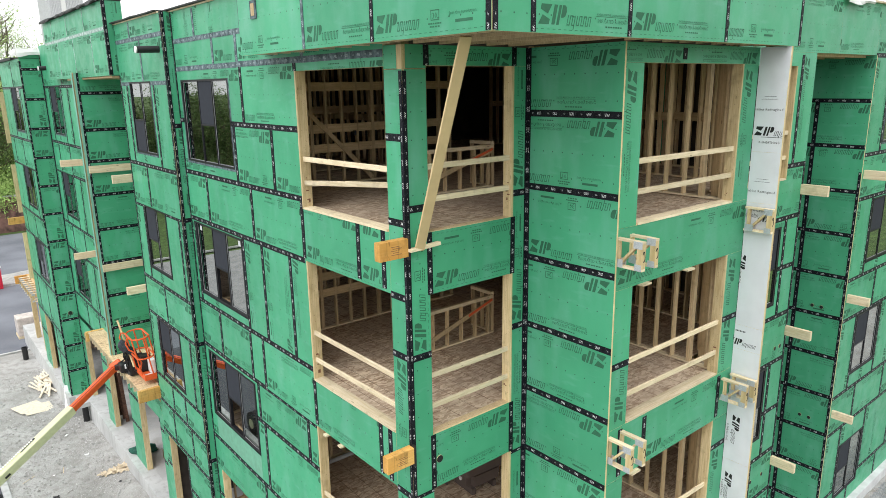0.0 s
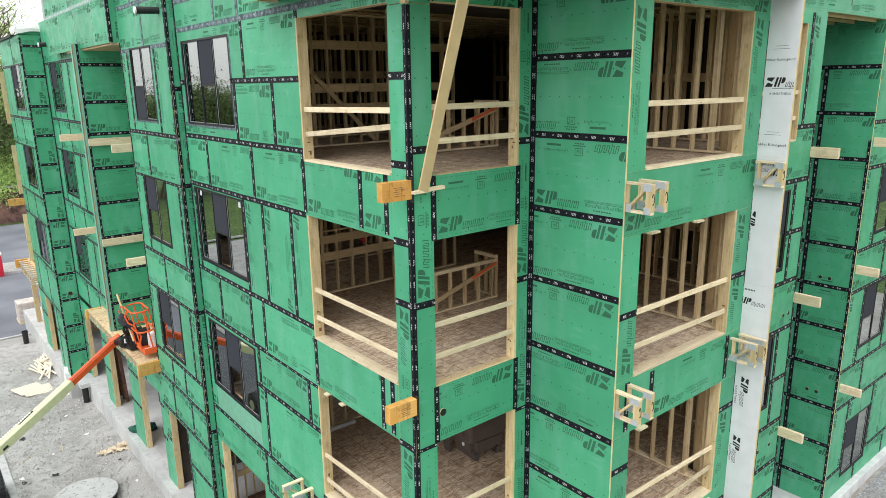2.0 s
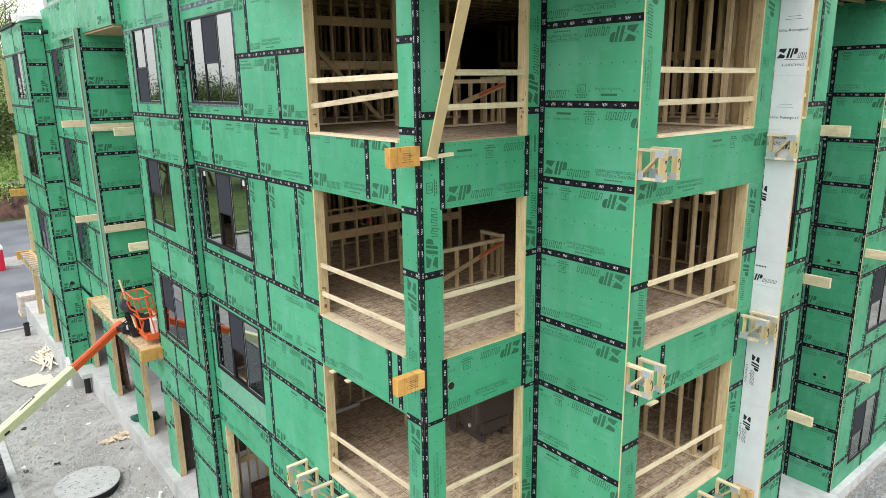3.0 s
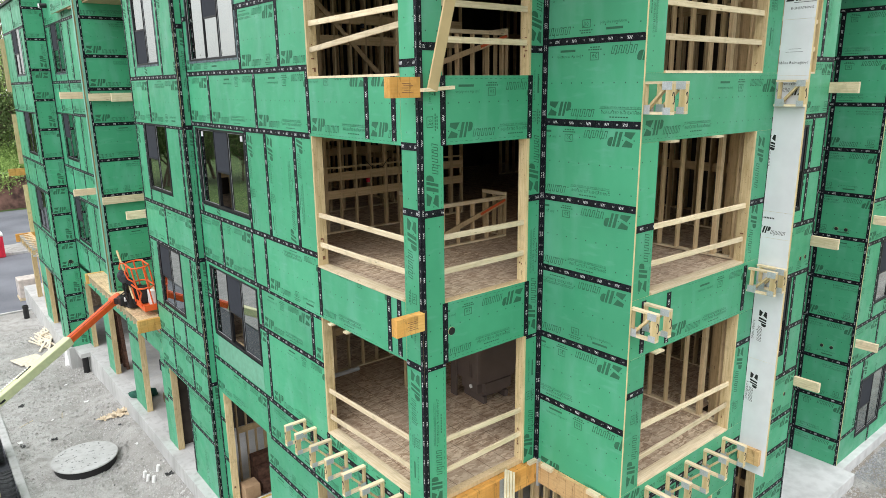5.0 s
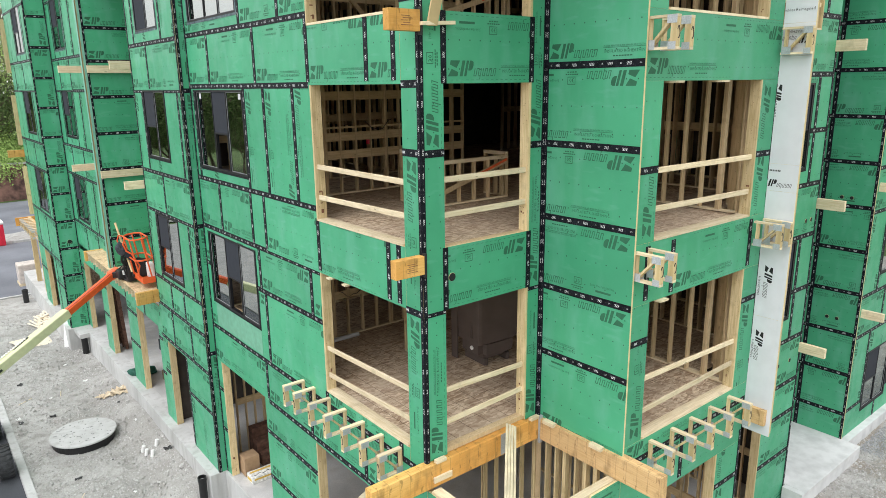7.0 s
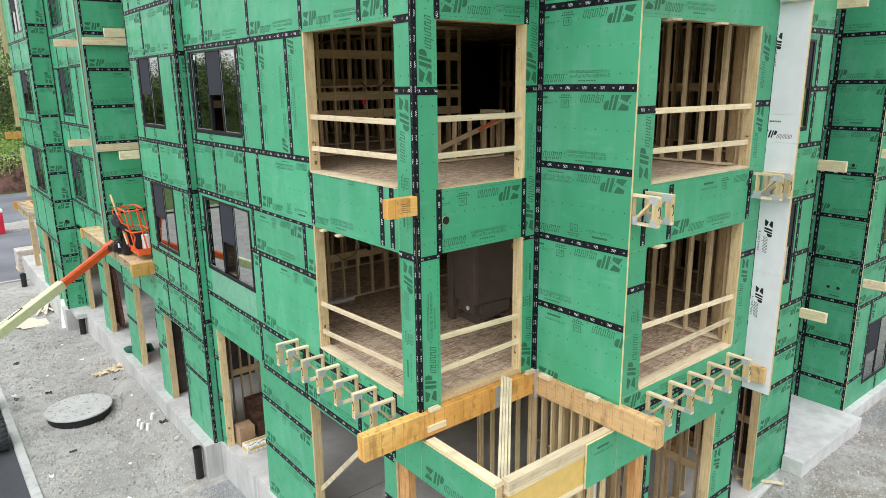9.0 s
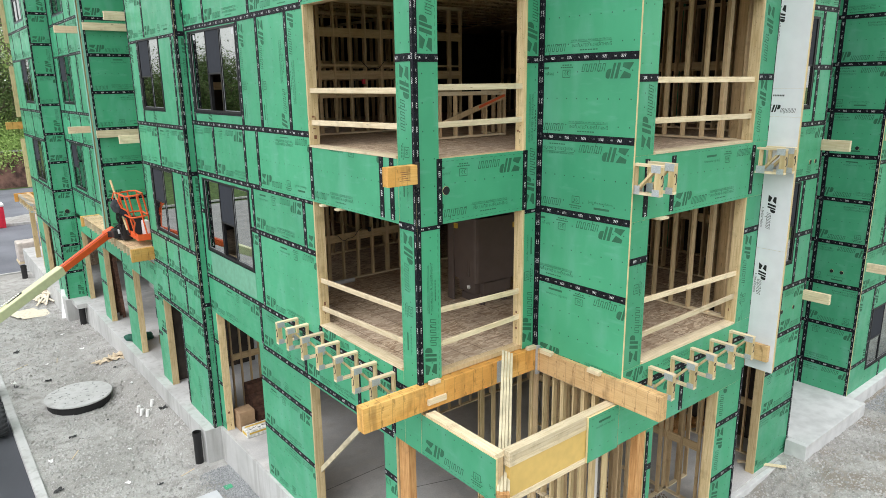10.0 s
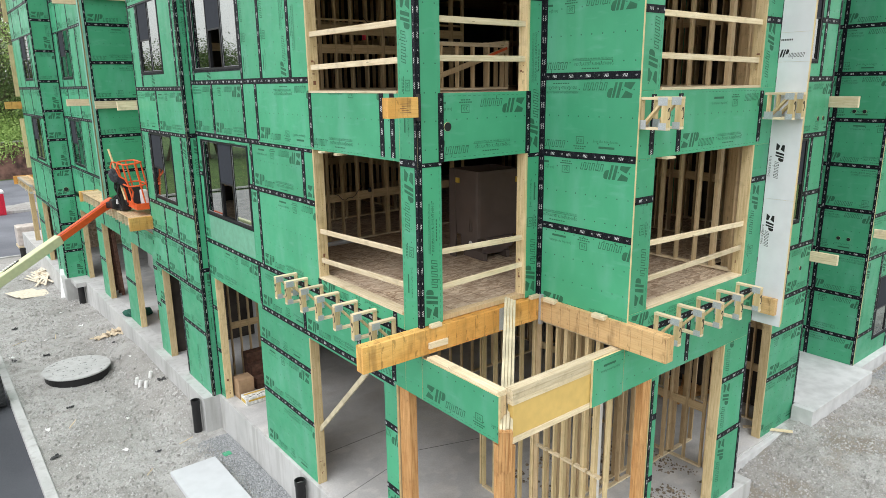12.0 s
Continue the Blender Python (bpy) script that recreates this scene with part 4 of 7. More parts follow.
def drape(along, start, end, out, top, drop, mat, label, seed):
    """A sheet of membrane laid over a roof edge: flat on top, folded down with an uneven hem. along: the axis it runs on; out: from inside to past the edge."""
    bm = bmesh.new()
    rows, n = [], max(4, int(abs(end - start) / 0.14))
    for i in range(n + 1):
        u = start + (end - start) * i / n
        wob = noise.noise((u * 1.7, seed, 0.3))
        fine = noise.noise((u * 5.1, seed, 2.0))
        hem = drop * (0.75 + 0.5 * wob)
        row = [(out[0], top + 0.01), ((out[0] + out[1]) / 2, top + 0.03 + 0.02 * fine), (out[1], top + 0.015 + 0.03 * wob), (out[1] + (0.03 + 0.03 * fine) * (1 if out[1] > out[0] else -1), top - hem * 0.5), (out[1] + (0.015 + 0.05 * wob) * (1 if out[1] > out[0] else -1), top - hem)]
        rows.append([bm.verts.new((p, u, z) if along == "y" else (u, p, z)) for p, z in row])
    for a, b in zip(rows, rows[1:]):
        for k in range(4):
            bm.faces.new((a[k], a[k + 1], b[k + 1], b[k]))
    bmesh.ops.recalc_face_normals(bm, faces=bm.faces)
    ob = tagged(part("roof_edge", bm, mat), label, "roof edge", kind="structure")
    ob.modifiers.new("thickness", "SOLIDIFY").thickness = 0.006


drape("y", 25.05, 26.7, (-0.2, -1.06), ROOF - 0.13, 0.34, WHITE_PAINT, "white membrane folded over the far roof edge", 3)
drape("x", -1.07, -0.15, (25.5, 25.04), ROOF - 0.12, 0.36, WHITE_PAINT, "white membrane folded over the far roof corner", 5)
drape("y", 13.5, 22.2, (-0.1, -0.56), 14.9, 0.1, MEMBRANE, "ragged black membrane lapped over the parapet", 7)
drape("x", 11.7, 13.3, (-1.0, -1.33), ROOF + 0.02, 0.16, WHITE_PAINT, "white membrane hanging over the parapet", 11)
tagged(part("roof_edge", one_box(-1.1, 0.1, 26.6, 31, ROOF - 0.5, ROOF - 0.4), MEMBRANE), "black membrane along the far roof edge", "roof edge", kind="structure")
tagged(part("roof_edge", one_box(13.0, 24.0, -1.3, -1.1, ROOF - 0.0, ROOF + 0.04), STUD_X), "wooden nailer along the parapet", "roof edge", kind="structure")

tagged(part("soffit_left", one_box(-0.42, 1.88, 13.57, 19.5, 12.74, 12.79), STUD), "bare wooden soffit under the far parapet", "soffit", kind="structure")
recess_soffit = thing("soffit_recess", "bare wooden soffit over the balcony recess", "soffit", kind="structure")
# dark sheet: shade of the joist gaps put into its colour
part("soffit_sheet", one_box(10.63, 14.1, -1.18, 2.4, EAVE + 0.02, EAVE + 0.04), SHADE_DARK, recess_soffit)
for i in range(7):
    part("joist", one_box(10.64, 14.1, -1.0 + 0.5 * i, -0.96 + 0.5 * i, EAVE - 0.06, EAVE + 0.018), STUD, recess_soffit)

# floors, ceilings and the slab
for name, z in (("floor_2", F2), ("floor_3", F3), ("floor_4", F4)):
    deck = thing(name, "strand-board subfloor of an open unfinished storey", "floor", kind="structure")
    zf = z - 0.02
    # whole sheets near the openings, then one plain field behind
    for i in range(3):
        for j in range(6):
            x0, y0 = 0.2 + 2.44 * i, 0.2 + 1.22 * j
            x1 = min(x0 + 2.435, 6.55)
            part("floor_sheet", one_box(x0, x1, y0, y0 + 1.215, zf - 0.02, zf), OSB, deck)
    for i in range(2):
        x0 = 2.75 + 1.9 * i
        part("floor_sheet", one_box(x0, x0 + 1.895, -1.66, -0.46, zf - 0.02, zf), OSB, deck)
        part("floor_sheet", one_box(x0, x0 + 1.895, -0.455, 0.195, zf - 0.02, zf), OSB, deck)
    part("floor_field", one_box(0.2, 10.4, 7.53, 13.2, zf - 0.02, zf), OSB, deck)
    part("floor_field", one_box(6.56, 10.4, -1.0, 7.525, zf - 0.02, zf), OSB, deck)
    part("floor_field", one_box(10.41, 22.7, 2.7, 13.2, zf - 0.02, zf), OSB, deck)
for name, z in (("ceiling_1", F2), ("ceiling_2", F3), ("ceiling_3", F4), ("ceiling_4", 13.5)):
    bm = bmesh.new()
    box(bm, 0.2, 10.4, 0.2, 13.2, z - 0.06, z - 0.045)
    box(bm, 2.76, 6.5, -1.66, 0.19, z - 0.06, z - 0.045)
    box(bm, 10.41, 22.7, 2.7, 13.2, z - 0.46, z - 0.42)
    for i in range(17):
        y = 0.4 + i * 0.61
        box(bm, 0.2, 10.4, y, y + 0.089, z - 0.1, z - 0.062)
        box(bm, 0.2, 10.4, y, y + 0.089, z - 0.46, z - 0.422)
        for k in range(20):
            x = 0.3 + k * 0.5
            bar(bm, (x, y + 0.045, z - 0.42), (x + 0.25, y + 0.045, z - 0.1), 0.06, 0.038)
            bar(bm, (x + 0.5, y + 0.045, z - 0.42), (x + 0.25, y + 0.045, z - 0.1), 0.06, 0.038)
    for i in range(3):
        box(bm, 2.8, 6.6, -1.5 + 0.61 * i, -1.41 + 0.61 * i, z - 0.46, z - 0.422)
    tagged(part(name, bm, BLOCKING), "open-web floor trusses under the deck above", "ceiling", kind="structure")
tagged(part("floor_1_side", one_box(6.7, 10.6, -1.3, 24.0, SLAB - 0.2, SLAB), SLAB_TOP), "grey concrete ground-floor slab", "floor", kind="structure")
tagged(part("floor_1", one_box(0.0, 6.7, -1.85, 24.0, SLAB - 0.2, SLAB), SLAB_TOP), "grey concrete ground-floor slab", "floor", kind="structure")
tagged(part("floor_1_far", one_box(-0.9, 10.6, 24.0, 38.0, SLAB - 0.2, SLAB), CONCRETE), "grey concrete ground-floor slab", "floor", kind="structure")
tagged(part("floor_1_east", one_box(10.6, 24, -1.15, 24.0, SLAB - 0.2, SLAB), CONCRETE), "grey concrete ground-floor slab", "floor", kind="structure")
for name, b in (("foundation_west", (-0.07, 0.12, -1.95, 9.36, -3, SLAB - 0.003)), ("foundation_bay", (-0.5, 0.05, 9.37, 25.2, -3, SLAB - 0.002)),
                ("foundation_south", (0.12, 7.2, -1.95, -1.6, -3, SLAB - 0.003)), ("porch_step", (7.2, 10.44, -1.42, -1.3, -3, SLAB - 0.02)), ("porch_slab", (10.63, 14.116, -1.77, 2.4, -3, -0.95)), ("porch_end", (10.45, 10.628, -1.77, -1.26, -3, -0.95)), ("foundation_far", (14.118, 26, -1.42, -1.1, -3, -0.99)),
                ("foundation_block", (-1.15, -0.5, 25.1, 38, -3, SLAB - 0.002))):
    tagged(part(name, one_box(*b, 0.015), PORCH_CONCRETE if b[0] > 6.5 else CONCRETE), "bare grey concrete foundation edge", "foundation", kind="structure")
# inner wall painted near-black so that the room behind reads as shaded
tagged(part("wall_recess_back", one_box(10.45, 22.7, 2.605, 2.645, SLAB, ROOF - 0.4), SHADE_DARK), "plain inner wall, coloured dark for the rooms' shade", "wall", kind="structure")
# back walls that close the storeys; the inner ones are coloured dark as shade
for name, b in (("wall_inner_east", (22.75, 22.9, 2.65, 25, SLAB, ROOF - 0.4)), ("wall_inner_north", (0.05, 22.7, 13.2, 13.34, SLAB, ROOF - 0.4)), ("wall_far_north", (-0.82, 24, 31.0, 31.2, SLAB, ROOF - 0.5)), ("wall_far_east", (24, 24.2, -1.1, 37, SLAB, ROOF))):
    tagged(part(name, one_box(*b), SHADE_DARK if "inner" in name else OSB), "plain inner wall, coloured dark for the rooms' shade" if "inner" in name else "plain strand-board outer wall", "wall", kind="structure")

# ---- windows ----
window_count = 0
SPACER = plain("pale_grey_spacer", (0.3, 0.31, 0.32), 0.4, spread=0.2, bump=0)


def window(wall, hole, sashes, label):
    """A black window: sashes are (share of the width, kind): fixed, or hung with a dark screen above ('up', or 'open' where the lower sash is raised) or below ('down')."""
    global window_count
    window_count += 1
    u0, v0, u1, v1 = hole
    win = tagged(new(f"window_{window_count}"), label, "window", kind="structure")
    bm = bmesh.new()
    f = 0.044
    for a in ((u0, u1, v0, v0 + f), (u0, u1, v1 - f, v1), (u0, u0 + f, v0 + f, v1 - f), (u1 - f, u1, v0 + f, v1 - f)):
        wbox(bm, wall, a[0], a[1], -0.09, 0.01, a[2], a[3])
    part("window_frame", bm, BLACK_FRAME, win)
    bm = bmesh.new()
    for a in ((u0 - 0.05, u1 + 0.05, v0 - 0.05, v0), (u0 - 0.05, u0, v0, v1), (u1, u1 + 0.05, v0, v1)):
        wbox(bm, wall, a[0], a[1], 0.002, 0.006, a[2], a[3])
    part("flashing_tape", bm, GREY_TAPE if v0 > 10 else TAPE, win)
    total = sum(s for s, _ in sashes)
    # on a west wall the first sash is the one at the larger u
    at = u1 - f if wall[0] == "A" else u0 + f
    for k, (share, kind) in enumerate(sashes):
        w = (u1 - u0 - 2 * f) * share / total
        a, b = (at - w, at) if wall[0] == "A" else (at, at + w)
        at = a if wall[0] == "A" else b
        if k:
            bm = bmesh.new()
            e = b if wall[0] == "A" else a
            wbox(bm, wall, e - 0.013, e + 0.013, -0.08, 0.002, v0 + f, v1 - f)
            part("mullion", bm, BLACK_FRAME, win)
        bm = bmesh.new()
        mid = v0 + (v1 - v0) * 0.47
        wbox(bm, wall, a + 0.005, b - 0.005, -0.03, -0.022, mid if kind == "open" else v0 + f, v1 - f)
        pane = part("pane", bm, GLASS, win)
        pane.visible_shadow = False
        # pale spacer that shows round the edge of the glass
        bm = bmesh.new()
        lo_v, hi_v, e = (mid if kind == "open" else v0 + f) + 0.004, v1 - f - 0.004, 0.011
        for r in ((a + 0.014, a + 0.014 + e, lo_v, hi_v), (b - 0.014 - e, b - 0.014, lo_v, hi_v), (a + 0.014 + e, b - 0.014 - e, lo_v, lo_v + e), (a + 0.014 + e, b - 0.014 - e, hi_v - e, hi_v)):
            wbox(bm, wall, r[0], r[1], -0.021, -0.017, r[2], r[3])
        part("glass_spacer", bm, SPACER, win, "pale grey glazing edge")
        if kind != "fixed":
            lo, hi = (mid, v1 - f) if kind != "down" else (v0 + f, mid)
            bm = bmesh.new()
            wbox(bm, wall, a + 0.022, b - 0.022, -0.014, -0.008, lo, hi)
            part("insect_screen", bm, SCREEN, win, "dark grey screen")
            bm = bmesh.new()
            wbox(bm, wall, a + 0.012, b - 0.012, -0.02, -0.002, mid - 0.022, mid + 0.015)
            part("meeting_rail", bm, BLACK_FRAME, win)
            lo2, hi2 = (v0 + f, mid) if kind != "down" else (mid, v1 - f)
            thick = 0.055 if kind == "open" else 0.016
            for s in (a + 0.014, b - 0.014 - thick):
                bm = bmesh.new()
                wbox(bm, wall, s, s + thick, -0.075 if kind == "open" else -0.02, -0.006, lo2, hi2)
                part("sash_stile", bm, BLACK_FRAME, win)
    if 6 < v0 < 10 and wall == WEST:
        for s in (u0 + 0.14, u1 - 0.34):
            bm = bmesh.new()
            wbox(bm, wall, s, s + 0.12, -0.0215, -0.02, v1 - 0.2, v1 - 0.08)
            part("sticker", bm, WHITE_BOARD, win, "white maker's sticker")


for h in west_win:
    window(WEST, h, ((0.37, "fixed"), (0.3, "up" if h[1] > F4 else "open"), (0.33, "fixed")), "black three-part window with a half screen, in green sheathing")
STAMP = plain("faint_brown_ink", (0.2, 0.09, 0.05), 0.8, bump=0)
for z0, z1 in ((F2 - 0.2, F2 + 0.4),):
    bm = bmesh.new()
    wbox(bm, WEST, 6.18, 8.95, 0.003, 0.0045, z0, z1)
    part("film_patch", bm, FADED, wall_west, "faded film patch under the window")
for k, h in enumerate(bay_win):
    window(BAY, h, ((0.5, "up" if k else "down"), (0.5, "fixed")), "narrow black two-part window with a half screen")
for h in blk_win:
    window(BLK, h, ((0.5, "up"), (0.5, "fixed")), "narrow black two-part window with a half screen")
for h in far_w_win:
    window(FARW, h, ((0.5, "up"), (0.5, "fixed")), "narrow black two-part window with a half screen")
for h in far_win:
    window(FARS, h, ((0.5, "fixed"), (0.5, "up")), "black two-part window beside the white fin")
for h in b3_win:
    window(FARS, h, ((0.5, "up"), (0.5, "fixed")), "black two-part window with a half screen")

# ---- guard rails in the openings ----
for h, rails in zip(west_open, (((0.96, -0.04), (0.72, -0.24)), ((0.99, 0.0), (0.47, -0.04)), ((1.02, -0.11), (0.49, -0.14)))):
    guard_rails(WEST, h, rails)
for h, rails in zip(notch_open, (((1.0, 0.0), (0.5, 0.0)), ((1.03, 0.0), (0.49, 0.01)), ((1.04, -0.04), (0.47, 0.06)))):
    guard_rails(NOTCH, h, rails)
for h, rails in zip(south_open, (((1.0, -0.01), (0.52, -0.01)), ((1.1, -0.01), (0.5, -0.04)), ((1.08, -0.09), (0.49, 0.05)))):
    guard_rails(SOUTH, h, rails)
guard_rails(FARS, far_open[0], ((1.05, 0.0), (0.5, 0.0)))

# nail heads and grade stamps on the bare jambs
rnd = random.Random(21)
for wall, wall_ob, opens in ((WEST, wall_west, west_open + west_low), (NOTCH, wall_notch, notch_open), (SOUTH, wall_south, south_open)):
    for u0, v0, u1, v1 in opens:
        bm = bmesh.new()
        side = u1 - 0.045
        for i in range(22):
            v, d = v0 + 0.1 + (v1 - v0 - 0.2) * rnd.random(), -0.16 + 0.14 * rnd.random()
            wbox(bm, wall, side - 0.0015, side + 0.001, d, d + 0.007, v, v + 0.007)
        for i in range(5):
            v, d = v0 + 0.1 + 0.5 * rnd.random(), -0.15 + 0.06 * rnd.random()
            wbox(bm, wall, side - 0.0015, side + 0.001, d, d + 0.012 + 0.05 * rnd.random() ** 2, v, v + 0.012 + 0.06 * rnd.random() ** 2)
        part("stamp", bm, STAMP, wall_ob, "dark nail heads and stamp bars on the jamb")

# ---- corner brace, beams and stubs ----
BRACE_WOOD = plain("brace_board", (0.62, 0.47, 0.25), 0.7, spread=0.07, scale=4, bump=0.1)
brace = thing("diagonal_brace", "pale board bracing the parapet overhang down to the corner", "brace")
lumber(brace, "board", (0.16, -0.1, 9.98), (-0.22, -1.62, EAVE - 0.005), 0.038, 0.16, BRACE_WOOD, up=(1, -0.3, 0.2))
lumber(brace, "cleat", (-0.02, -0.09, 10.0), (0.56, -0.09, 10.03), 0.09, 0.05, STUD_X)

for z in (9.88, 6.42):
    stub = thing("beam_stub", "sawn-off orange laminated beam end jutting past the corner", "beam", "beam stubs")
    for i in range(3):
        part("ply", one_box(-0.53, -0.012, -0.06 + 0.046 * i, -0.016 + 0.046 * i, z + 0.02, z + 0.3, 0.003), LVL_X, stub)
    for i in range(5):
        part("ink_bar", one_box(-0.33 + 0.03 * (i % 2), -0.14 - 0.04 * (i % 3), -0.0635, -0.061, z + 0.09 + 0.03 * i, z + 0.097 + 0.03 * i), STAMP, stub, "faint stamped lines")
    part("bracket", one_box(-0.012, 0.02, -0.08, -0.008, z - 0.03, z + 0.34, 0.004), BLACK_PLASTIC, stub)

beam_l = thing("laminated_beam", "orange laminated beam under the upper corner, jutting past it", "beam", "corner beams")
for i in range(4):
    part("ply", one_box(-1.12, 2.52, -0.1 + 0.046 * i, -0.056 + 0.046 * i, 2.84, 3.245, 0.003), LVL_X, beam_l)
for x, z in ((0.12, 3.245), (2.3, 3.245)):
    part("block", one_box(x, x + 0.2, -0.12, -0.04, z, z + 0.06, 0.004), STUD_X, beam_l, "pale wooden packing block")
part("block", one_box(0.05, 0.42, -0.14, -0.104, 2.93, 3.03, 0.004), STUD_X, beam_l, "pale board offcut nailed to the face")
part("strap", one_box(1.55, 1.68, -0.107, -0.101, 2.86, 3.25), STEEL, beam_l, "galvanised steel strap")
beam_r = thing("laminated_beam", "orange laminated beam under the recess side wall, jutting past it", "beam", "corner beams")
for i in range(4):
    part("ply", one_box(2.5 + 0.046 * i, 2.544 + 0.046 * i, -2.66, -0.11, 2.84, 3.245, 0.003), LVL_Y, beam_r)
part("hanger", one_box(2.49, 2.56, -0.15, -0.105, 2.76, 3.3), STEEL, beam_r, "galvanised joist hanger")
for y in (-0.5, -1.55):
    part("block", one_box(2.44, 2.54, y, y + 0.25, 3.22, 3.29, 0.004), STUD_Y, beam_r, "pale wooden packing block")

# low corner framing of the ground floor
wall_corner_w = wall_body("wall_corner_west", "low green-sheathed wall piece closing the ground-floor corner", WEST, -1.7, -0.004, 2.06, 2.72, [], 0.14)
sheathing(wall_corner_w, WEST, -1.74, -0.004, [(2.05, 2.76, [], 0)], [], slide=(0.0, 0.0))
part("top_plate", one_box(0.02, 0.2, -1.7, -0.115, 2.725, 2.763), STUD_Y, wall_corner_w)
part("top_plate", one_box(0.01, 0.19, -1.7, -0.115, 2.767, 2.805), STUD_Y, wall_corner_w)
wall_corner_s = tagged(part("wall_corner_south", one_box(0.22, 2.6, -1.8, -1.7, 2.1, 2.58), LVL_YELLOW), "yellow laminated header with pale plates at the ground-floor corner", "wall", kind="structure")
for z0, z1 in ((2.0, 2.095), (2.585, 2.66), (2.664, 2.738), (2.742, 2.82)):
    part("plate", one_box(0.2, 2.6, -1.808, -1.66, z0, z1, 0.003), STUD_X, wall_corner_s)
sheathing(wall_corner_s, SOUTH, 1.86, 2.618, [(2.02, 2.8, [], 2)], [], slide=(1.5, 0.0))
for x0, x1, y0, y1, lab in ((0.03, 0.24, -1.84, -1.62, "reddish laminated corner post of the ground floor"), (0.05, 0.2, 0.44, 0.715, "reddish laminated post beside the wide opening"), (3.2, 3.405, -1.84, -1.7, "reddish laminated post beside the opening")):
    tagged(part("post", one_box(x0, x1, y0, y1, SLAB, 2.04 if y0 > 0 or x0 > 1 else 1.995, 0.006), POST_WOOD), lab, "post", "ground-floor posts")

bundle = thing("leaning_boards", "bundle of weathered pale boards leaning on the corner beam", "boards")
for i in range(4):
    o = Vector((0.78, -0.62, 0)) * 0.048 * (i - 1.5)
    lumber(bundle, "board", Vector((0.02, -1.87, 2.24 + 0.03 * (i % 3))) + o, Vector((1.74, -0.16, 3.4 - 0.02 * i)) + o, 0.042, 0.1, WEATHERED, up=(-0.5, -0.5, 0.7))
for i in range(4):
    o = Vector((0.78, -0.62, 0)) * 0.046 * (i - 1.5)
    part("post_ply", one_bar(Vector((-0.03, -1.9, 1.7 + 0.03 * (i % 2))) + o, Vector((-0.01, -1.9, 2.32)) + o, 0.043, 0.1, up=(0.62, 0.78, 0)), POST_WOOD, bundle, "brown ply of the corner post")
lumber(thing("prop_board", "pale diagonal prop in the wide ground-floor opening", "prop"), "board", (0.12, 3.8, -0.12), (0.09, 1.7, 1.96), 0.038, 0.1, WEATHERED)

# ---- truss ends that jut out of the facades ----
def floor_truss(at, turn, reach, label, height=0.46):
    t = thing("floor_truss", label, "truss", "jutting truss ends")
    h = height
    part("top_chord", one_box(-0.045, 0.045, -0.05, reach, h - 0.038, h, 0.003), STUD_Y, t)
    part("bottom_chord", one_box(-0.045, 0.045, -0.05, reach, 0, 0.038, 0.003), STUD_Y, t)
    part("end_post", one_box(-0.045, 0.045, reach - 0.1, reach - 0.002, 0.04, h - 0.04, 0.003), PALE, t)
    part("inner_post", one_box(-0.045, 0.045, 0.0, 0.038, 0.04, h - 0.04, 0.003), PALE, t)
    lumber(t, "web", (0, 0.06, 0.06), (0, reach - 0.11, h - 0.07), 0.085, 0.038, PALE, up=(0, -0.7, 0.7))
    for y, z, w, tall in ((reach - 0.16, h - 0.115, 0.155, 0.112), (reach - 0.13, 0.004, 0.12, 0.1), (-0.03, 0.004, 0.16, 0.13)):
        for s in (-0.049, 0.046):
            part("nail_plate", one_box(s, s + 0.003, y, y + w, z, z + tall), STEEL, t, "galvanised nail plate")
    bm = bmesh.new()
    pts = [(0.026 * math.cos(a) * (1 + 0.3 * math.sin(2 * a)), reach - 0.002, h / 2 + 0.08 * math.sin(a)) for a in np.linspace(0.4, 5.2, 11)]
    tube(bm, pts, 0.008, 5)
    part("chalk_mark", bm, BLACK_INK, t, "black hand-drawn mark")
    t.matrix_basis = pose(*at, 0, 0, turn)
    return t


west_truss = floor_truss((0.0, 4.2, 2.78), 90, 0.47, "pale open truss end jutting from the green wall")
for y in (3.75, 3.13, 2.53, 1.89, 1.28, 0.72):
    copy_thing(west_truss, pose(0.0, y, 2.78, 0, 0, 90))
for x in (3.4, 4.05, 4.65, 5.3, 5.98):
    copy_thing(west_truss, pose(x, -1.85, 2.78, 0, 0, 180))
for z in (9.62, 6.22):
    for x in (2.68, 3.02):
        copy_thing(west_truss, pose(x, -1.85, z, 0, 0, 180))
for z in (9.62, 6.22):
    for x in ((6.58,) if z > 8 else (6.25, 6.58)):
        copy_thing(west_truss, pose(x, -1.95, z, 0, 0, 180))
tagged(part("beam_stub", one_box(6.56, 6.656, -2.32, -1.89, 2.56, 2.88, 0.002), LVL_Y), "orange laminated beam end against the white fin", "beam", "beam stubs")
for i in range(9):
    copy_thing(west_truss, pose(-0.75, 31.3 + 0.5 * i, 1.75, 0, 0, 90))
porch = thing("far_porch", "open timber porch frame at the far end of the building", "porch")
part("beam", one_box(-0.75, -0.6, 31.2, 35.8, 1.75, 2.2, 0.005), LVL_Y, porch)
part("edge_beam", one_box(-1.35, -0.4, 35.8, 35.95, 1.75, 2.2, 0.005), LVL_X, porch)
for y in (32.2, 34.9):
    part("post", one_box(-0.85, -0.62, y, y + 0.25, SLAB, 1.75, 0.006), PALE, porch)


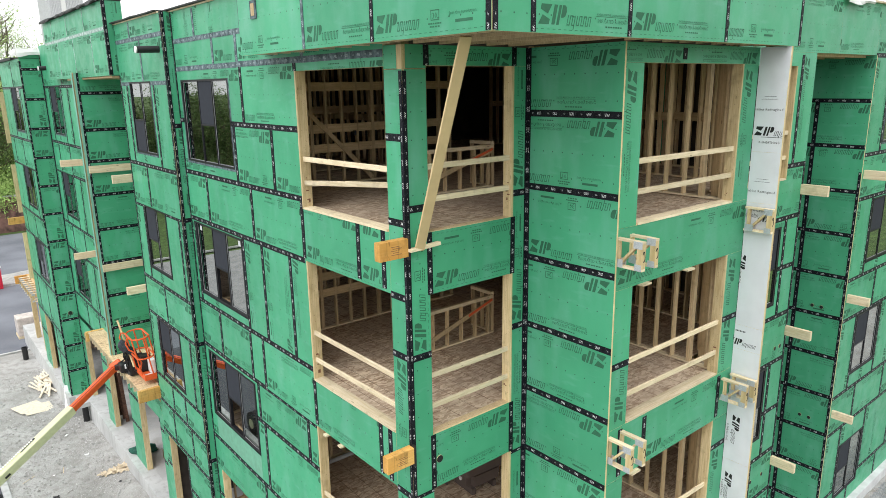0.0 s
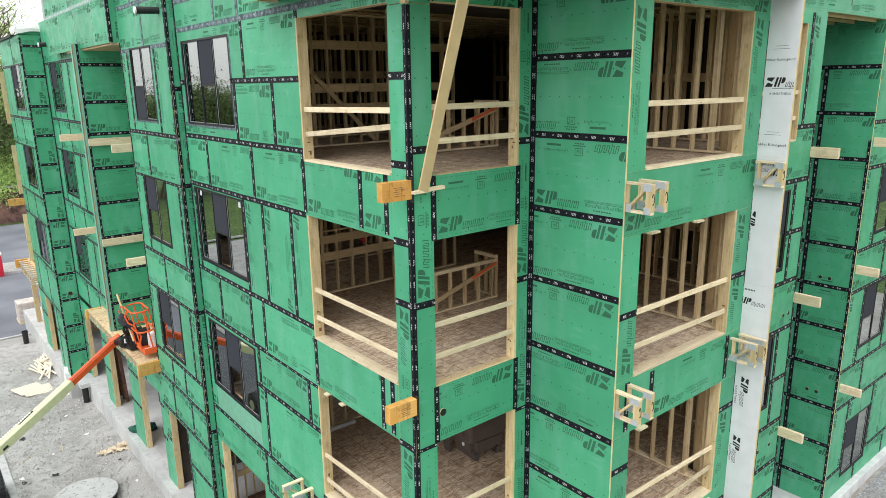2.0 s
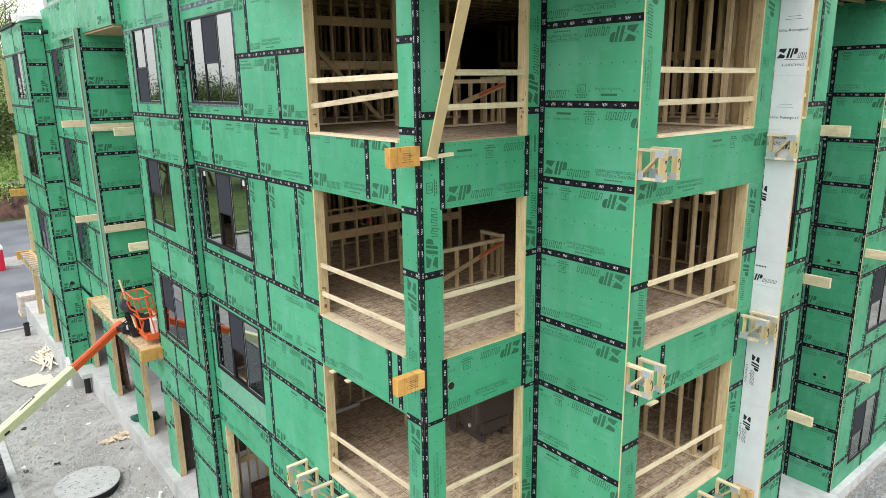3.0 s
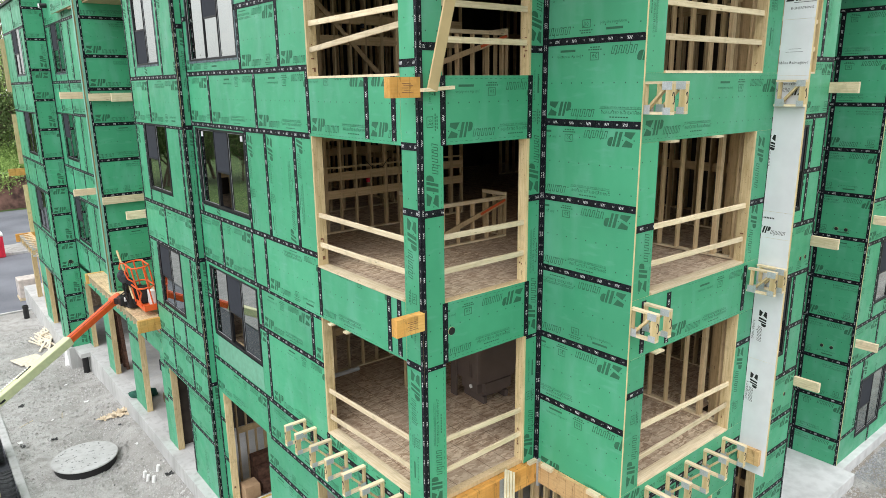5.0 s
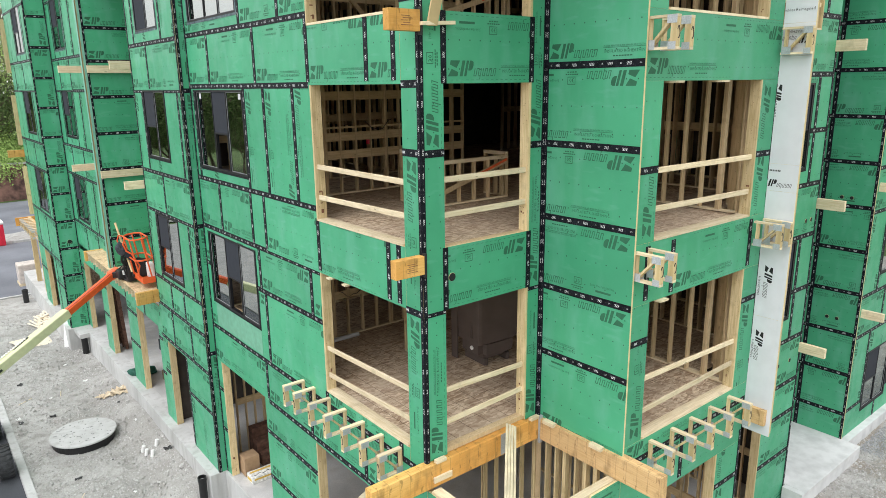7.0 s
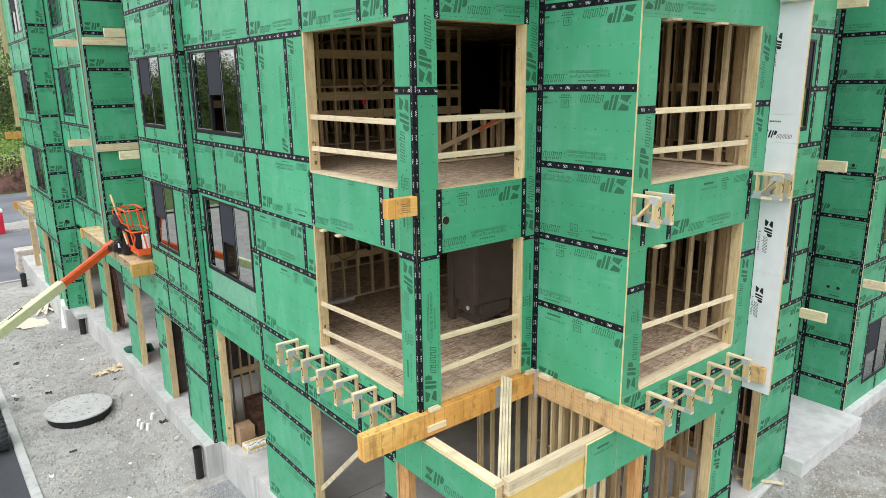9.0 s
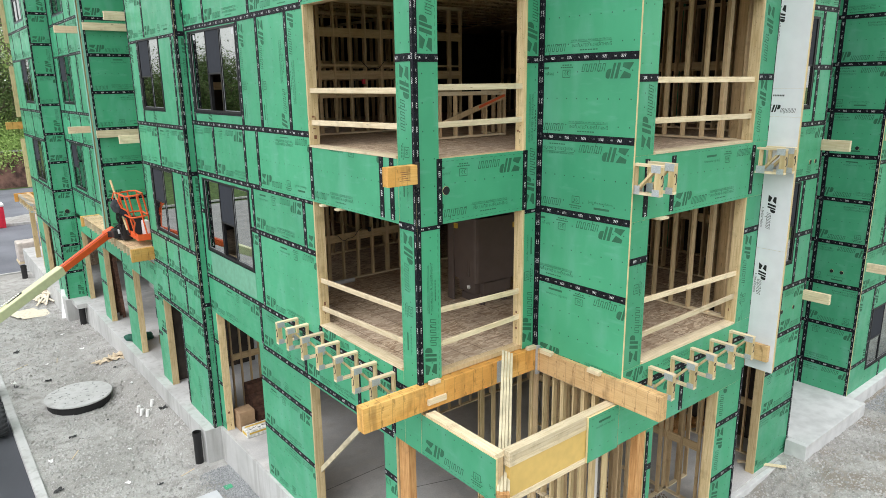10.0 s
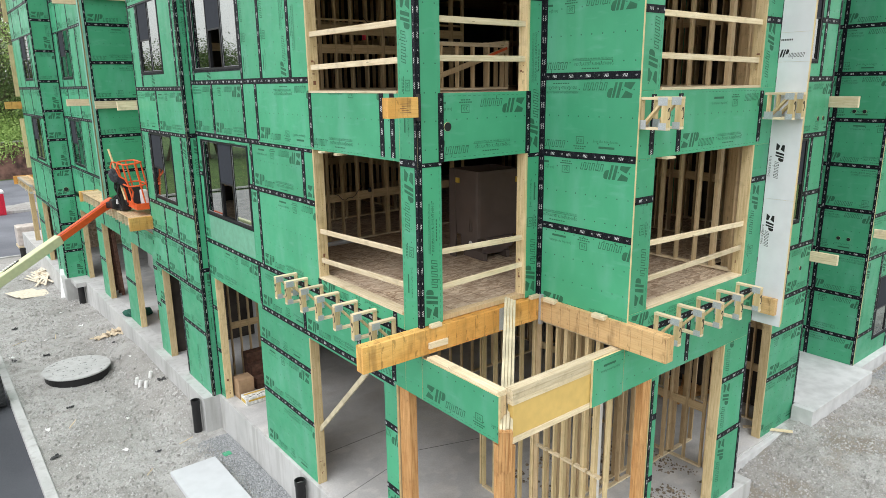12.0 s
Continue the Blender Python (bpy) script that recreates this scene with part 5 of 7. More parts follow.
# cleats left under the headers
for x0, z in ((3.3, 9.17), (4.62, 9.17), (3.3, 5.735)):
    tagged(part("header_cleat", one_box(x0, x0 + 0.24, -1.93, -1.72, z, z + 0.033, 0.003), STUD_X), "short pale board nailed under the window header", "cleat", "header cleats")
for y0 in (2.75, 2.2):
    tagged(part("header_cleat", one_box(-0.07, 0.14, y0, y0 + 0.12, 5.732, 5.765, 0.003), STUD_Y), "short pale board nailed under the window header", "cleat", "header cleats")

# ---- stub boards over the balconies ----
def ledger_stub(p, q, label="pale beam end jutting from the balcony recess"):
    st = thing("ledger_stub", label, "beam", "balcony beam ends")
    p, q = Vector(p), Vector(q)
    side = (q - p).cross(Vector((0, 0, 1))).normalized() * 0.024
    for s in (-1, 1):
        lumber(st, "ply", p + side * s, q + side * s, 0.045, 0.24, STUD_X if abs((q - p).x) > abs((q - p).y) else STUD_Y)


for z in (9.82, 6.37):
    ledger_stub((-0.1, 13.545, z), (-0.78, 13.545, z))
    ledger_stub((-0.1, 19.495, z + 0.02), (-1.04, 19.495, z + 0.02))
    ledger_stub((1.8, 17.11, z - 0.03), (-0.62, 17.11, z - 0.03), "pale ledger board along the recess fin")
for z in (9.9, 6.4, 2.84):
    ledger_stub((10.57, -1.22, z), (10.57, -1.82, z))
    ledger_stub((14.4, -1.22, z - 0.02), (14.4, -1.78, z - 0.02))

# ---- stud walls inside ----
def stud_wall(at, turn, length, height, label, blocks=(), step=0.4064, braced=0, doubled=(), wood=None, deep=0.045, slim=()):
    w = thing("stud_wall", label, "stud wall", "stud walls")
    part("bottom_plate", one_box(0, length, -deep, deep, 0, 0.038), STUD_X, w)
    part("top_plate", one_box(0, length, -deep, deep, height - 0.076, height), STUD_X, w)
    shared = None
    n = int(length / step)
    spots = [min(i * step, length - 0.04) for i in range(n + 1)] + [i * step + 0.04 for i in doubled]
    for x in spots:
        if shared is None:
            ob = part("stud", one_box(0, 0.038, -deep, deep, 0.038, height - 0.076), wood or STUD, w)
            shared = ob.data
        else:
            ob = new("stud", shared)
            ob.parent = w
        ob.location = (x, 0.006 * noise.noise((x, at[2], at[0])), 0)
    for z in blocks:
        part("blocking", one_box(0.04, length - 0.04, -deep + 0.008, -deep + 0.046, z, z + (0.19 if z not in slim else 0.04)), BLOCKING, w)
    if braced:
        p, q = ((0.3, 2.5), (2.8, 0.08)) if braced == 1 else ((0.1, 0.2), (length - 0.1, height - 0.12))
        part("brace", one_bar((p[0], -0.062, p[1]), (q[0], -0.062, q[1]), 0.03, 0.1), STUD, w)
    w.matrix_basis = pose(*at, 0, 0, turn)
    return w


for k, z in enumerate((F2, F3, F4)):
    top = 2.9
    stud_wall((0.3, 5.6, z), 0, 5.3, top, "bare stud partition with rows of blocking", ((0.95, 2.2), (0.8, 1.2, 1.48, 2.1), (0.74, 1.18, 2.1))[k], braced=int(k == 2), doubled=(3, 7, 12), slim=(1.48,))
    stud_wall((5.3, 6.4, z), 90, 6.6, top, "bare stud partition deep inside the storey", (1.2,), doubled=(2, 9))
    stud_wall((2.42, 3.9, z), -90, 0.9, 2.9 if k != 1 else 1.1, "short bare stud wall end", (), 0.3)
    stud_wall((6.25, -1.6, z), 90, 5.2, top, "bare stud partition with doubled studs", (), doubled=(0, 1), deep=0.06)
    stud_wall((8.55, -0.72, z), 90, 5.4, top, "bare stud partition deep inside the storey", (1.3,), 0.34, deep=0.07)
    stud_wall((10.3, -0.6, z), 90, 4.2, top, "bare studs lining an outer wall", (), 0.36, deep=0.07)
    stud_wall((6.95, -1.0, z), 0, 3.3, top, "bare studs lining an outer wall", (), 0.4064, deep=0.07)
    stud_wall((11.6, 10.4, z), 0, 3.0, top, "bare stud partition deep inside the storey", (1.4,), 0.34, deep=0.07)
    stud_wall((2.2, 8.0, z), 0, 3.0, top, "bare stud partition deep inside the storey", (1.5,))
    stud_wall((0.3, 9.55, z), 0, 2.6, top, "bare stud partition behind the three-part window", (1.0,), 0.3)
    stud_wall((3.0, 0.35, z), 0, 0.5, top, "cluster of doubled studs at the recess corner", (), 0.08)
    if k:
        pony = stud_wall((2.25, 2.8, z), 0, 2.2, 0.92, "low stud wall of a kitchen counter with a slanting brace", (), 0.4064, braced=2)
        part("level", one_bar((1.4, -0.08, 0.6), (2.12, -0.08, 0.83), 0.02, 0.05), ORANGE, pony, "orange spirit level leaning on the studs")
        stud_wall((4.45, 2.8, z), 90, 0.7, 0.98, "short return of the low stud wall", (), 0.33)
stud_wall((4.6, 6.0, SLAB), 0, 5.2, 4.2, "bare stud partition on the slab", (1.4, 2.6))
stud_wall((2.62, 0.0, SLAB), -0, 3.8, 4.2, "bare stud wall under the recess corner with mid-height blocking", (), 0.3)
stud_wall((2.66, -1.6, SLAB), 90, 1.6, 4.2, "bare stud wall with mid-height blocking under the beam", (), 0.23, doubled=(1, 2, 4), wood=PALE)
for i in range(5):
    tagged(part("blocking", one_box(2.58, 2.66, -1.5 + 0.3 * i, -1.24 + 0.3 * i, 0.3, 0.34), STUD_Y), "pale blocking between studs", "blocking", "wall blocking")
stud_wall((2.66, 0.07, SLAB), 90, 1.45, 4.2, "bare stud wall running on under the recess corner", (), 0.36, doubled=(0, 4), wood=PALE)
stud_wall((3.7, -0.2, SLAB), 0, 4.0, 4.0, "bare stud partition on the slab", (), 0.4, doubled=(2,))
stud_wall((6.8, -1.0, SLAB), 90, 5, 4.0, "bare stud partition on the slab", (1.3,))
stud_wall((9.7, -0.95, SLAB), 90, 3.3, 4.0, "bare stud partition on the slab", (1.3, 2.4))
stud_wall((9.3, 2.6, SLAB), 90, 7, 4.0, "bare stud partition on the slab", (1.3,))
stud_wall((1.8, 9.9, SLAB), -90, 2.2, 4.2, "bare stud partition behind the door opening", (1.6,), 0.3)
stud_wall((0.6, 9.9, SLAB), 0, 1.7, 4.2, "bare stud partition behind the door opening", (1.6,), 0.27, doubled=(3,))

# storage tub on the first upper floor
YELLOW_TAG = plain("yellow_tag", (0.6, 0.4, 0.06), 0.5, spread=0.1, scale=20)


def tub(x, y, z):
    t = thing("storage_tub", "tall brown-grey plastic storage tub with a drain hole", "tub", at=(x, y, z))
    # tall shell with thin walls, open at the top
    bm = bmesh.new()
    rings = []
    for inset, z in ((0.05, 0.5), (0.012, 0.95), (0.0, 1.87), (0.035, 1.87), (0.035, 0.55)):
        x0, x1, y0, y1, c = -0.57 + inset, 0.57 - inset, -0.48 + inset, 0.48 - inset, 0.07
        rings.append([bm.verts.new((a, b, z)) for a, b in ((x0 + c, y0), (x1 - c, y0), (x1 - 0.02, y0 + 0.02), (x1, y0 + c), (x1, y1 - c), (x1 - c, y1), (x0 + c, y1), (x0, y1 - c), (x0, y0 + c), (x0 + 0.02, y0 + 0.02))])
    for p, q in zip(rings, rings[1:]):
        for k in range(10):
            bm.faces.new((p[k], p[(k + 1) % 10], q[(k + 1) % 10], q[k]))
    bmesh.ops.recalc_face_normals(bm, faces=bm.faces)
    part("shell", bm, BIN_GREY, t)
    bm = one_box(-0.47, 0.5, -0.45, 0.36, 0.12, 0.62)
    bmesh.ops.bevel(bm, geom=bm.edges[:], offset=0.13, segments=4, affect="EDGES")
    part("basin", bm, BIN_GREY, t, "rounded basin underneath")
    part("flange", one_box(-0.585, -0.54, 0.28, 0.49, 0, 1.87, 0.012), BIN_GREY, t)
    part("flange", one_box(0.3, 0.57, 0.44, 0.485, 0, 1.87, 0.012), BIN_GREY, t)
    for sx in (-0.3, 0.3):
        part("skid", one_box(sx - 0.05, sx + 0.05, -0.4, 0.3, 0, 0.16, 0.015), BIN_GREY, t)
    for sx in (-0.03, 0.03):
        part("rib", one_box(-0.562, -0.53, sx - 0.01 - 0.2, sx + 0.01 - 0.2, 0.62, 0.98, 0.006), BIN_GREY, t)
    bm = bmesh.new()
    bmesh.ops.create_cone(bm, cap_ends=True, segments=14, radius1=0.045, radius2=0.045, depth=0.05, matrix=pose(-0.47, -0.12, 0.36, 0, 90))
    part("drain", bm, WHITE_PAINT, t, "pale drain fitting")
    part("tag", one_box(-0.606, -0.572, 0.13, 0.23, 1.6, 1.7), YELLOW_TAG, t, "small yellow tag")
    part("tag", one_box(0.4, 0.49, -0.51, -0.476, 1.6, 1.71), YELLOW_TAG, t, "small yellow tag")
    t.rotation_euler = (0, 0, radians(-4))


tub(3.58, 2.5, F2 - 0.02)

# loose cables and a drain line inside the storeys
for k, (x, y, z) in enumerate(((1.7, 5.526, F2 + 1.15), (2.6, 5.526, F3 + 1.58), (3.4, 5.526, F4 + 1.58))):
    cable = thing("cable", "black cable hanging loose between the studs", "cable", "loose cables")
    bm = bmesh.new()
    tube(bm, [(x + 0.09 * i, y - 0.01 * (i % 3), z - 0.16 * math.sin(i * 0.45) + 0.03 * math.sin(i * 1.9 + k)) for i in range(9)], 0.008, 6)
    part("wire", bm, BLACK_PLASTIC, cable)
bm = bmesh.new()
tube(bm, [(0.5, 5.42, F2 + 0.032), (2.1, 5.42, F2 + 0.032)], 0.05, 12)
tagged(part("plastic_pipe", bm, WHITE_BOARD), "white plastic drain pipe along the stud wall", "pipe")
for k, z in enumerate((F2, F3, F4)):
    for x in (1.0, 2.62, 3.84):
        tagged(part("junction_box", one_box(x, x + 0.06, 5.5, 5.56, z + 1.1, z + 1.2, 0.004), RED_PLASTIC if (k + int(x)) % 3 == 0 else SCREEN), "small electrical box nailed to a stud", "box", "electrical boxes")

# ---- the low roof over the far ground floor, with boards and lift ----
wall_low = wall_body("wall_low", "green-sheathed ground-floor wall under the balconies with wide openings", BAY, 13.5, 25.2, SLAB, 2.3, [(13.9, SLAB, 16.4, 1.75), (17.7, SLAB, 20.7, 1.75), (21.7, SLAB, 24.6, 1.75)])
lows = [(13.9, SLAB, 16.4, 1.75), (17.7, SLAB, 20.7, 1.75), (21.7, SLAB, 24.6, 1.75)]
sheathing(wall_low, BAY, 13.5, 25.18, [(SLAB, 0.2, [], 1), (0.2, 1.4, [], 1), (1.4, 2.5, [15.3, 17.7, 20.1, 22.5], 0)], lows)
for h in lows:
    opening_frame(wall_low, BAY, h, False)
PLYWOOD = grained("pale_plywood", (0.55, 0.4, 0.22), (0.75, 0.58, 0.36), along="y", knots=False, stained=True)
deck = thing("balcony_deck", "raw timber balcony deck with an orange laminated edge beam", "deck", kind="structure")
for i in range(6):
    part("deck_sheet", one_box(-0.82, 1.85, 13.5 + 1.15 * i, 14.645 + 1.15 * i, 3.06, 3.08), PLYWOOD, deck)
for i in range(18):
    part("joist", one_box(-0.78, 1.8, 13.55 + 0.4 * i, 13.59 + 0.4 * i, 2.72, 3.058), STUD_X, deck)
part("edge_beam", one_box(-0.88, 0.2, 13.36, 13.49, 2.7, 3.09, 0.004), LVL_X, deck)
part("edge_beam", one_box(-0.88, 0.2, 20.42, 20.55, 2.7, 3.09, 0.004), LVL_X, deck)

# ---- boom lift ----
OLD_WOOD = plain("dark_weathered_wood", (0.12, 0.06, 0.04), 0.85, spread=0.4, scale=9)
BAG_GREY = plain("dark_grey_cloth", (0.05, 0.055, 0.065), 0.85, spread=0.3, scale=10, bump=0.4)
DARK_RED = plain("dark_red_paint", (0.3, 0.03, 0.015), 0.5)
TYRE = plain("worn_tyre_rubber", (0.05, 0.052, 0.055), 0.85, spread=0.3, scale=12)


def boom_lift():
    t = thing("boom_lift", "orange and cream boom lift with its basket at the balcony deck", "lift")
    tip, mid, low = Vector((-0.95, 15.75, 3.2)), Vector((-2.6, 14.94, 2.42)), Vector((-6.6, 12.95, 0.62))
    part("fly_boom", one_bar(tip, mid, 0.2, 0.22, bevel=0.02), ORANGE, t, "orange telescopic boom end")
    part("boom", one_bar(mid + (tip - mid) * 0.04, low, 0.26, 0.28, bevel=0.02), CREAM_PAINT, t, "cream boom section")
    for k, off in enumerate((-0.07, 0.06)):
        part("stripe", one_bar(tip.lerp(mid, 0.04) + Vector((0, off * 0.8, 0.107)), tip.lerp(mid, 0.99) + Vector((0, off * 0.8, 0.107)), 0.045, 0.02), CREAM_PAINT if k else DARK_RED, t, "cream hose cover" if k else "dark red stripe")
    part("knuckle", one_bar(tip + Vector((0.22, 0, 0.12)), tip + Vector((-0.12, 0, -0.05)), 0.25, 0.3, bevel=0.04), ORANGE, t)
    bm = bmesh.new()
    bar(bm, mid.lerp(low, 0.28) + Vector((0, 0.06, 0.16)), low + Vector((0.4, 0.06, 0.16)), 0.05, 0.05)
    part("cable_tray", bm, BLACK_PLASTIC, t, "black cable chain on top")
    for i in range(40):
        p = mid.lerp(low, 0.3 + 0.016 * i) + Vector((0, 0.06, 0.195))
        part("chain_link", one_bar(p, p + Vector((-0.034, -0.017, -0.015)), 0.05, 0.03), WHITE_PAINT, t)
    part("slot", one_bar(mid.lerp(low, 0.5) + Vector((0.08, -0.138, -0.02)), mid.lerp(low, 0.535) + Vector((0.08, -0.138, -0.02)), 0.012, 0.06), BLACK_PLASTIC, t)
    part("turntable", one_box(-7.4, -5.9, 15.3, 18.0, -1.35, -0.2, 0.12), ORANGE, t)
    bm = bmesh.new()
    bar(bm, low, (-6.6, 16.2, -0.4), 0.5, 0.5, up=(1, 0, 0))
    part("riser", bm, CREAM_PAINT, t)
    part("chassis", one_box(-7.5, -5.3, 14.9, 18.6, -1.8, -1.35, 0.08), BLACK_PLASTIC, t)
    for x in (-7.7, -4.8):
        for y in (15.3, 18.3):
            bm = bmesh.new()
            bmesh.ops.create_cone(bm, cap_ends=True, segments=28, radius1=0.5, radius2=0.5, depth=0.4, matrix=pose(x, y, -1.98, 0, 90))
            bmesh.ops.bevel(bm, geom=[e for e in bm.edges if len(e.link_faces) == 2 and e.calc_face_angle() > 1], offset=0.06, segments=2, affect="EDGES")
            for k in range(22):
                a = 6.283 * k / 22
                c = Vector((x, y + 0.5 * math.cos(a), -1.98 + 0.5 * math.sin(a)))
                along = Vector((0, -math.sin(a), math.cos(a)))
                for sx in (-1, 1):
                    bar(bm, c + along * 0.03, c + Vector((sx * 0.19, 0, 0)) - along * 0.05, 0.05, 0.05, up=(0, math.cos(a), math.sin(a)))
            wheel = part("wheel", bm, TYRE, t, "ribbed grey-black tyre")
            bm = bmesh.new()
            bmesh.ops.create_cone(bm, cap_ends=True, segments=20, radius1=0.26, radius2=0.22, depth=0.42, matrix=pose(x, y, -1.98, 0, 90))
            part("rim", bm, CREAM_PAINT, wheel)
    # jib with black hoses
    part("jib", one_bar(tip, (-0.5, 14.8, 3.36), 0.2, 0.2, bevel=0.02), BLACK_PLASTIC, t)
    rnd = random.Random(4)
    for i in range(24):
        bm = bmesh.new()
        a = Vector((-0.86, 15.5, 3.3)) + Vector((rnd.uniform(-0.05, 0.1), rnd.uniform(-0.1, 0.1), rnd.uniform(-0.12, 0.12)))
        b = Vector((-0.5, 14.75, 3.5)) + Vector((rnd.uniform(-0.1, 0.1), rnd.uniform(-0.15, 0.1), rnd.uniform(-0.25, 0.3)))
        c = (a + b) / 2 + Vector((rnd.uniform(-0.1, 0.1), rnd.uniform(-0.1, 0.1), rnd.uniform(-0.25, 0.2)))
        tube(bm, [a, a.lerp(c, 0.6) + Vector((0, 0, 0.03)), c, c.lerp(b, 0.5), b], 0.024, 6)
        part("hose", bm, BLACK_PLASTIC, t, "black hydraulic hose")
    for b in ((-0.74, -0.44, 14.72, 15.08, 3.12, 3.66), (-0.92, -0.7, 15.12, 15.48, 3.14, 3.44), (-0.62, -0.3, 14.55, 14.74, 3.3, 3.9)):
        part("rotator", one_box(*b, 0.05), BLACK_PLASTIC, t, "black basket rotator")
    # white block added as a highlight among the black hoses
    part("fitting", one_box(-0.8, -0.7, 15.06, 15.12, 3.3, 3.45, 0.02), WHITE_PAINT, t, "white block painted in as a highlight on the hoses")
    # basket, leaning out over the deck edge
    x0, x1, y0, y1, z0 = -0.56, -0.04, 13.66, 14.7, 3.26
    z1 = z0 + 1.38

    def at(x, y, z):
        return (x - 0.13 * (z - z0), y + 0.1 * (z - z0), z + 0.08 * (x - x0))

    part("basket_floor", one_box(x0, x1, y0, y1, z0, z0 + 0.07, 0.02), ORANGE, t)
    bm = bmesh.new()
    for b in ((x0, x1, y0, y0 + 0.03), (x0, x1, y1 - 0.03, y1), (x0, x0 + 0.03, y0 + 0.03, y1 - 0.03), (x1 - 0.03, x1, y0 + 0.03, y1 - 0.03)):
        box(bm, *b, z0 + 0.07, z0 + 0.2)
    part("toe_board", bm, ORANGE, t)
    for z in (z1, z0 + 0.72):
        bm = bmesh.new()
        c = 0.14
        tube(bm, [at(x0 + c, y0, z), at(x1 - c, y0, z), at(x1, y0 + c, z), at(x1, y1 - c, z), at(x1 - c, y1, z), at(x0 + c, y1, z), at(x0, y1 - c, z), at(x0, y0 + c, z), at(x0 + c, y0, z)], 0.026, 8)
        part("rail", bm, ORANGE, t)
    for x, y in ((x0, y0 + 0.2), (x0, y1 - 0.2), (x1, y0 + 0.2), (x1, y1 - 0.2), (x0 + 0.3, y0), (x0 + 0.3, y1)):
        bm = bmesh.new()
        tube(bm, [at(x, y, z0 + 0.15), at(x, y, z1)], 0.024, 8)
        part("rail_post", bm, ORANGE, t)
    for y in (y0 + 0.3, y1 - 0.05):
        bm = bmesh.new()
        tube(bm, [at(x0, y, z1), at(x0 - 0.1, y + 0.02, z1 + 0.03), at(x0 - 0.17, y + 0.05, z1 - 0.12), at(x0 - 0.13, y + 0.05, z1 - 0.35), at(x0 - 0.02, y, z1 - 0.45), at(x0 + 0.12, y + 0.05, z0 + 0.5), at(x0, y + 0.1, z0 + 0.2)], 0.026, 8)
        part("guard_loop", bm, ORANGE, t)
    part("control_box", one_bar(at(x0 - 0.1, y1 - 0.1, z0 + 0.95), at(x0 + 0.12, y1 - 0.1, z0 + 0.62), 0.34, 0.2, bevel=0.04), SCREEN, t, "grey control box")
    bm = bmesh.new()
    bmesh.ops.create_icosphere(bm, subdivisions=3, radius=0.19)
    for v in bm.verts:
        k = 1 + 0.5 * noise.noise(v.co * 6)
        v.co = Vector((v.co.x * 0.75, v.co.y * 0.8, v.co.z * 1.1)) * k
    bmesh.ops.transform(bm, matrix=Matrix.Translation(at(x0 - 0.16, y1 - 0.14, z0 + 1.02)), verts=bm.verts)
    part("control_cover", bm, BAG_GREY, t, "dark grey crumpled cover over the controls")
    for i in range(9):
        bm = bmesh.new()
        p = Vector(at(x0 - 0.1 + rnd.uniform(-0.08, 0.12), y1 - 0.1 + rnd.uniform(-0.12, 0.1), z0 + 0.85))
        q = Vector((-0.62 + rnd.uniform(-0.15, 0.12), 14.82 + rnd.uniform(-0.1, 0.15), 3.35 + rnd.uniform(-0.1, 0.15)))
        tube(bm, [p, p.lerp(q, 0.35) + Vector((rnd.uniform(-0.12, 0), 0, 0)), p.lerp(q, 0.7) + Vector((rnd.uniform(-0.1, 0.05), 0, 0)), q], 0.02, 6)
        part("cable", bm, BLACK_PLASTIC, t, "black control cable")
    part("lever", one_bar(at(x0 - 0.02, y1 - 0.2, z0 + 1.0), at(x0 - 0.05, y1 - 0.2, z0 + 1.16), 0.03, 0.03), BLACK_PLASTIC, t)
    part("battery_box", one_box(x0 + 0.1, x1 - 0.12, y1 - 0.4, y1 - 0.08, z0 + 0.08, z0 + 0.62, 0.03), BLACK_PLASTIC, t)
    part("white_case", one_box(x0 + 0.28, x1 - 0.05, y1 - 0.7, y1 - 0.42, z0 + 0.08, z0 + 0.55, 0.04), WHITE_PAINT, t, "white case in the basket")
    part("paper", one_box(x0 + 0.1, x1 - 0.1, y0 + 0.1, y0 + 0.4, z0 + 0.075, z0 + 0.08), WHITE_PAINT, t, "white sheet on the basket floor")


boom_lift()
for low, high in (((0.28, 20.85), (0.1, 20.5)), ((0.25, 21.2), (0.1, 20.92)), ((0.24, 21.65), (0.12, 21.3))):
    lumber(thing("leaning_plank", "dark weathered plank leaning in the ground-floor opening", "board", "leaning planks"), "plank", (*low, SLAB + 0.02), (*high, 1.4), 0.04, 0.13, OLD_WOOD, up=(1, 0, 0))
lumber(thing("loose_board", "short pale board stood in the lift basket", "board"), "board", (-0.62, 14.6, 3.48), (-0.85, 15.0, 5.05), 0.03, 0.07, PALE)

# duct stub and vents on the upper wall
def duct(x, y, z, reach, r):
    d = thing("vent_pipe", "black drain pipe with a white mouth jutting from the wall", "pipe", "wall pipes")
    bm = bmesh.new()
    tube(bm, [(x, y, z), (x - reach, y, z - 0.02)], r, 16)
    part("pipe", bm, BLACK_PLASTIC, d)
    bm = bmesh.new()
    tube(bm, [(x - reach + 0.01, y, z - 0.02), (x - reach - 0.03, y, z - 0.02)], r * 0.98, 16)
    part("mouth", bm, WHITE_PAINT, d, "white end cap")


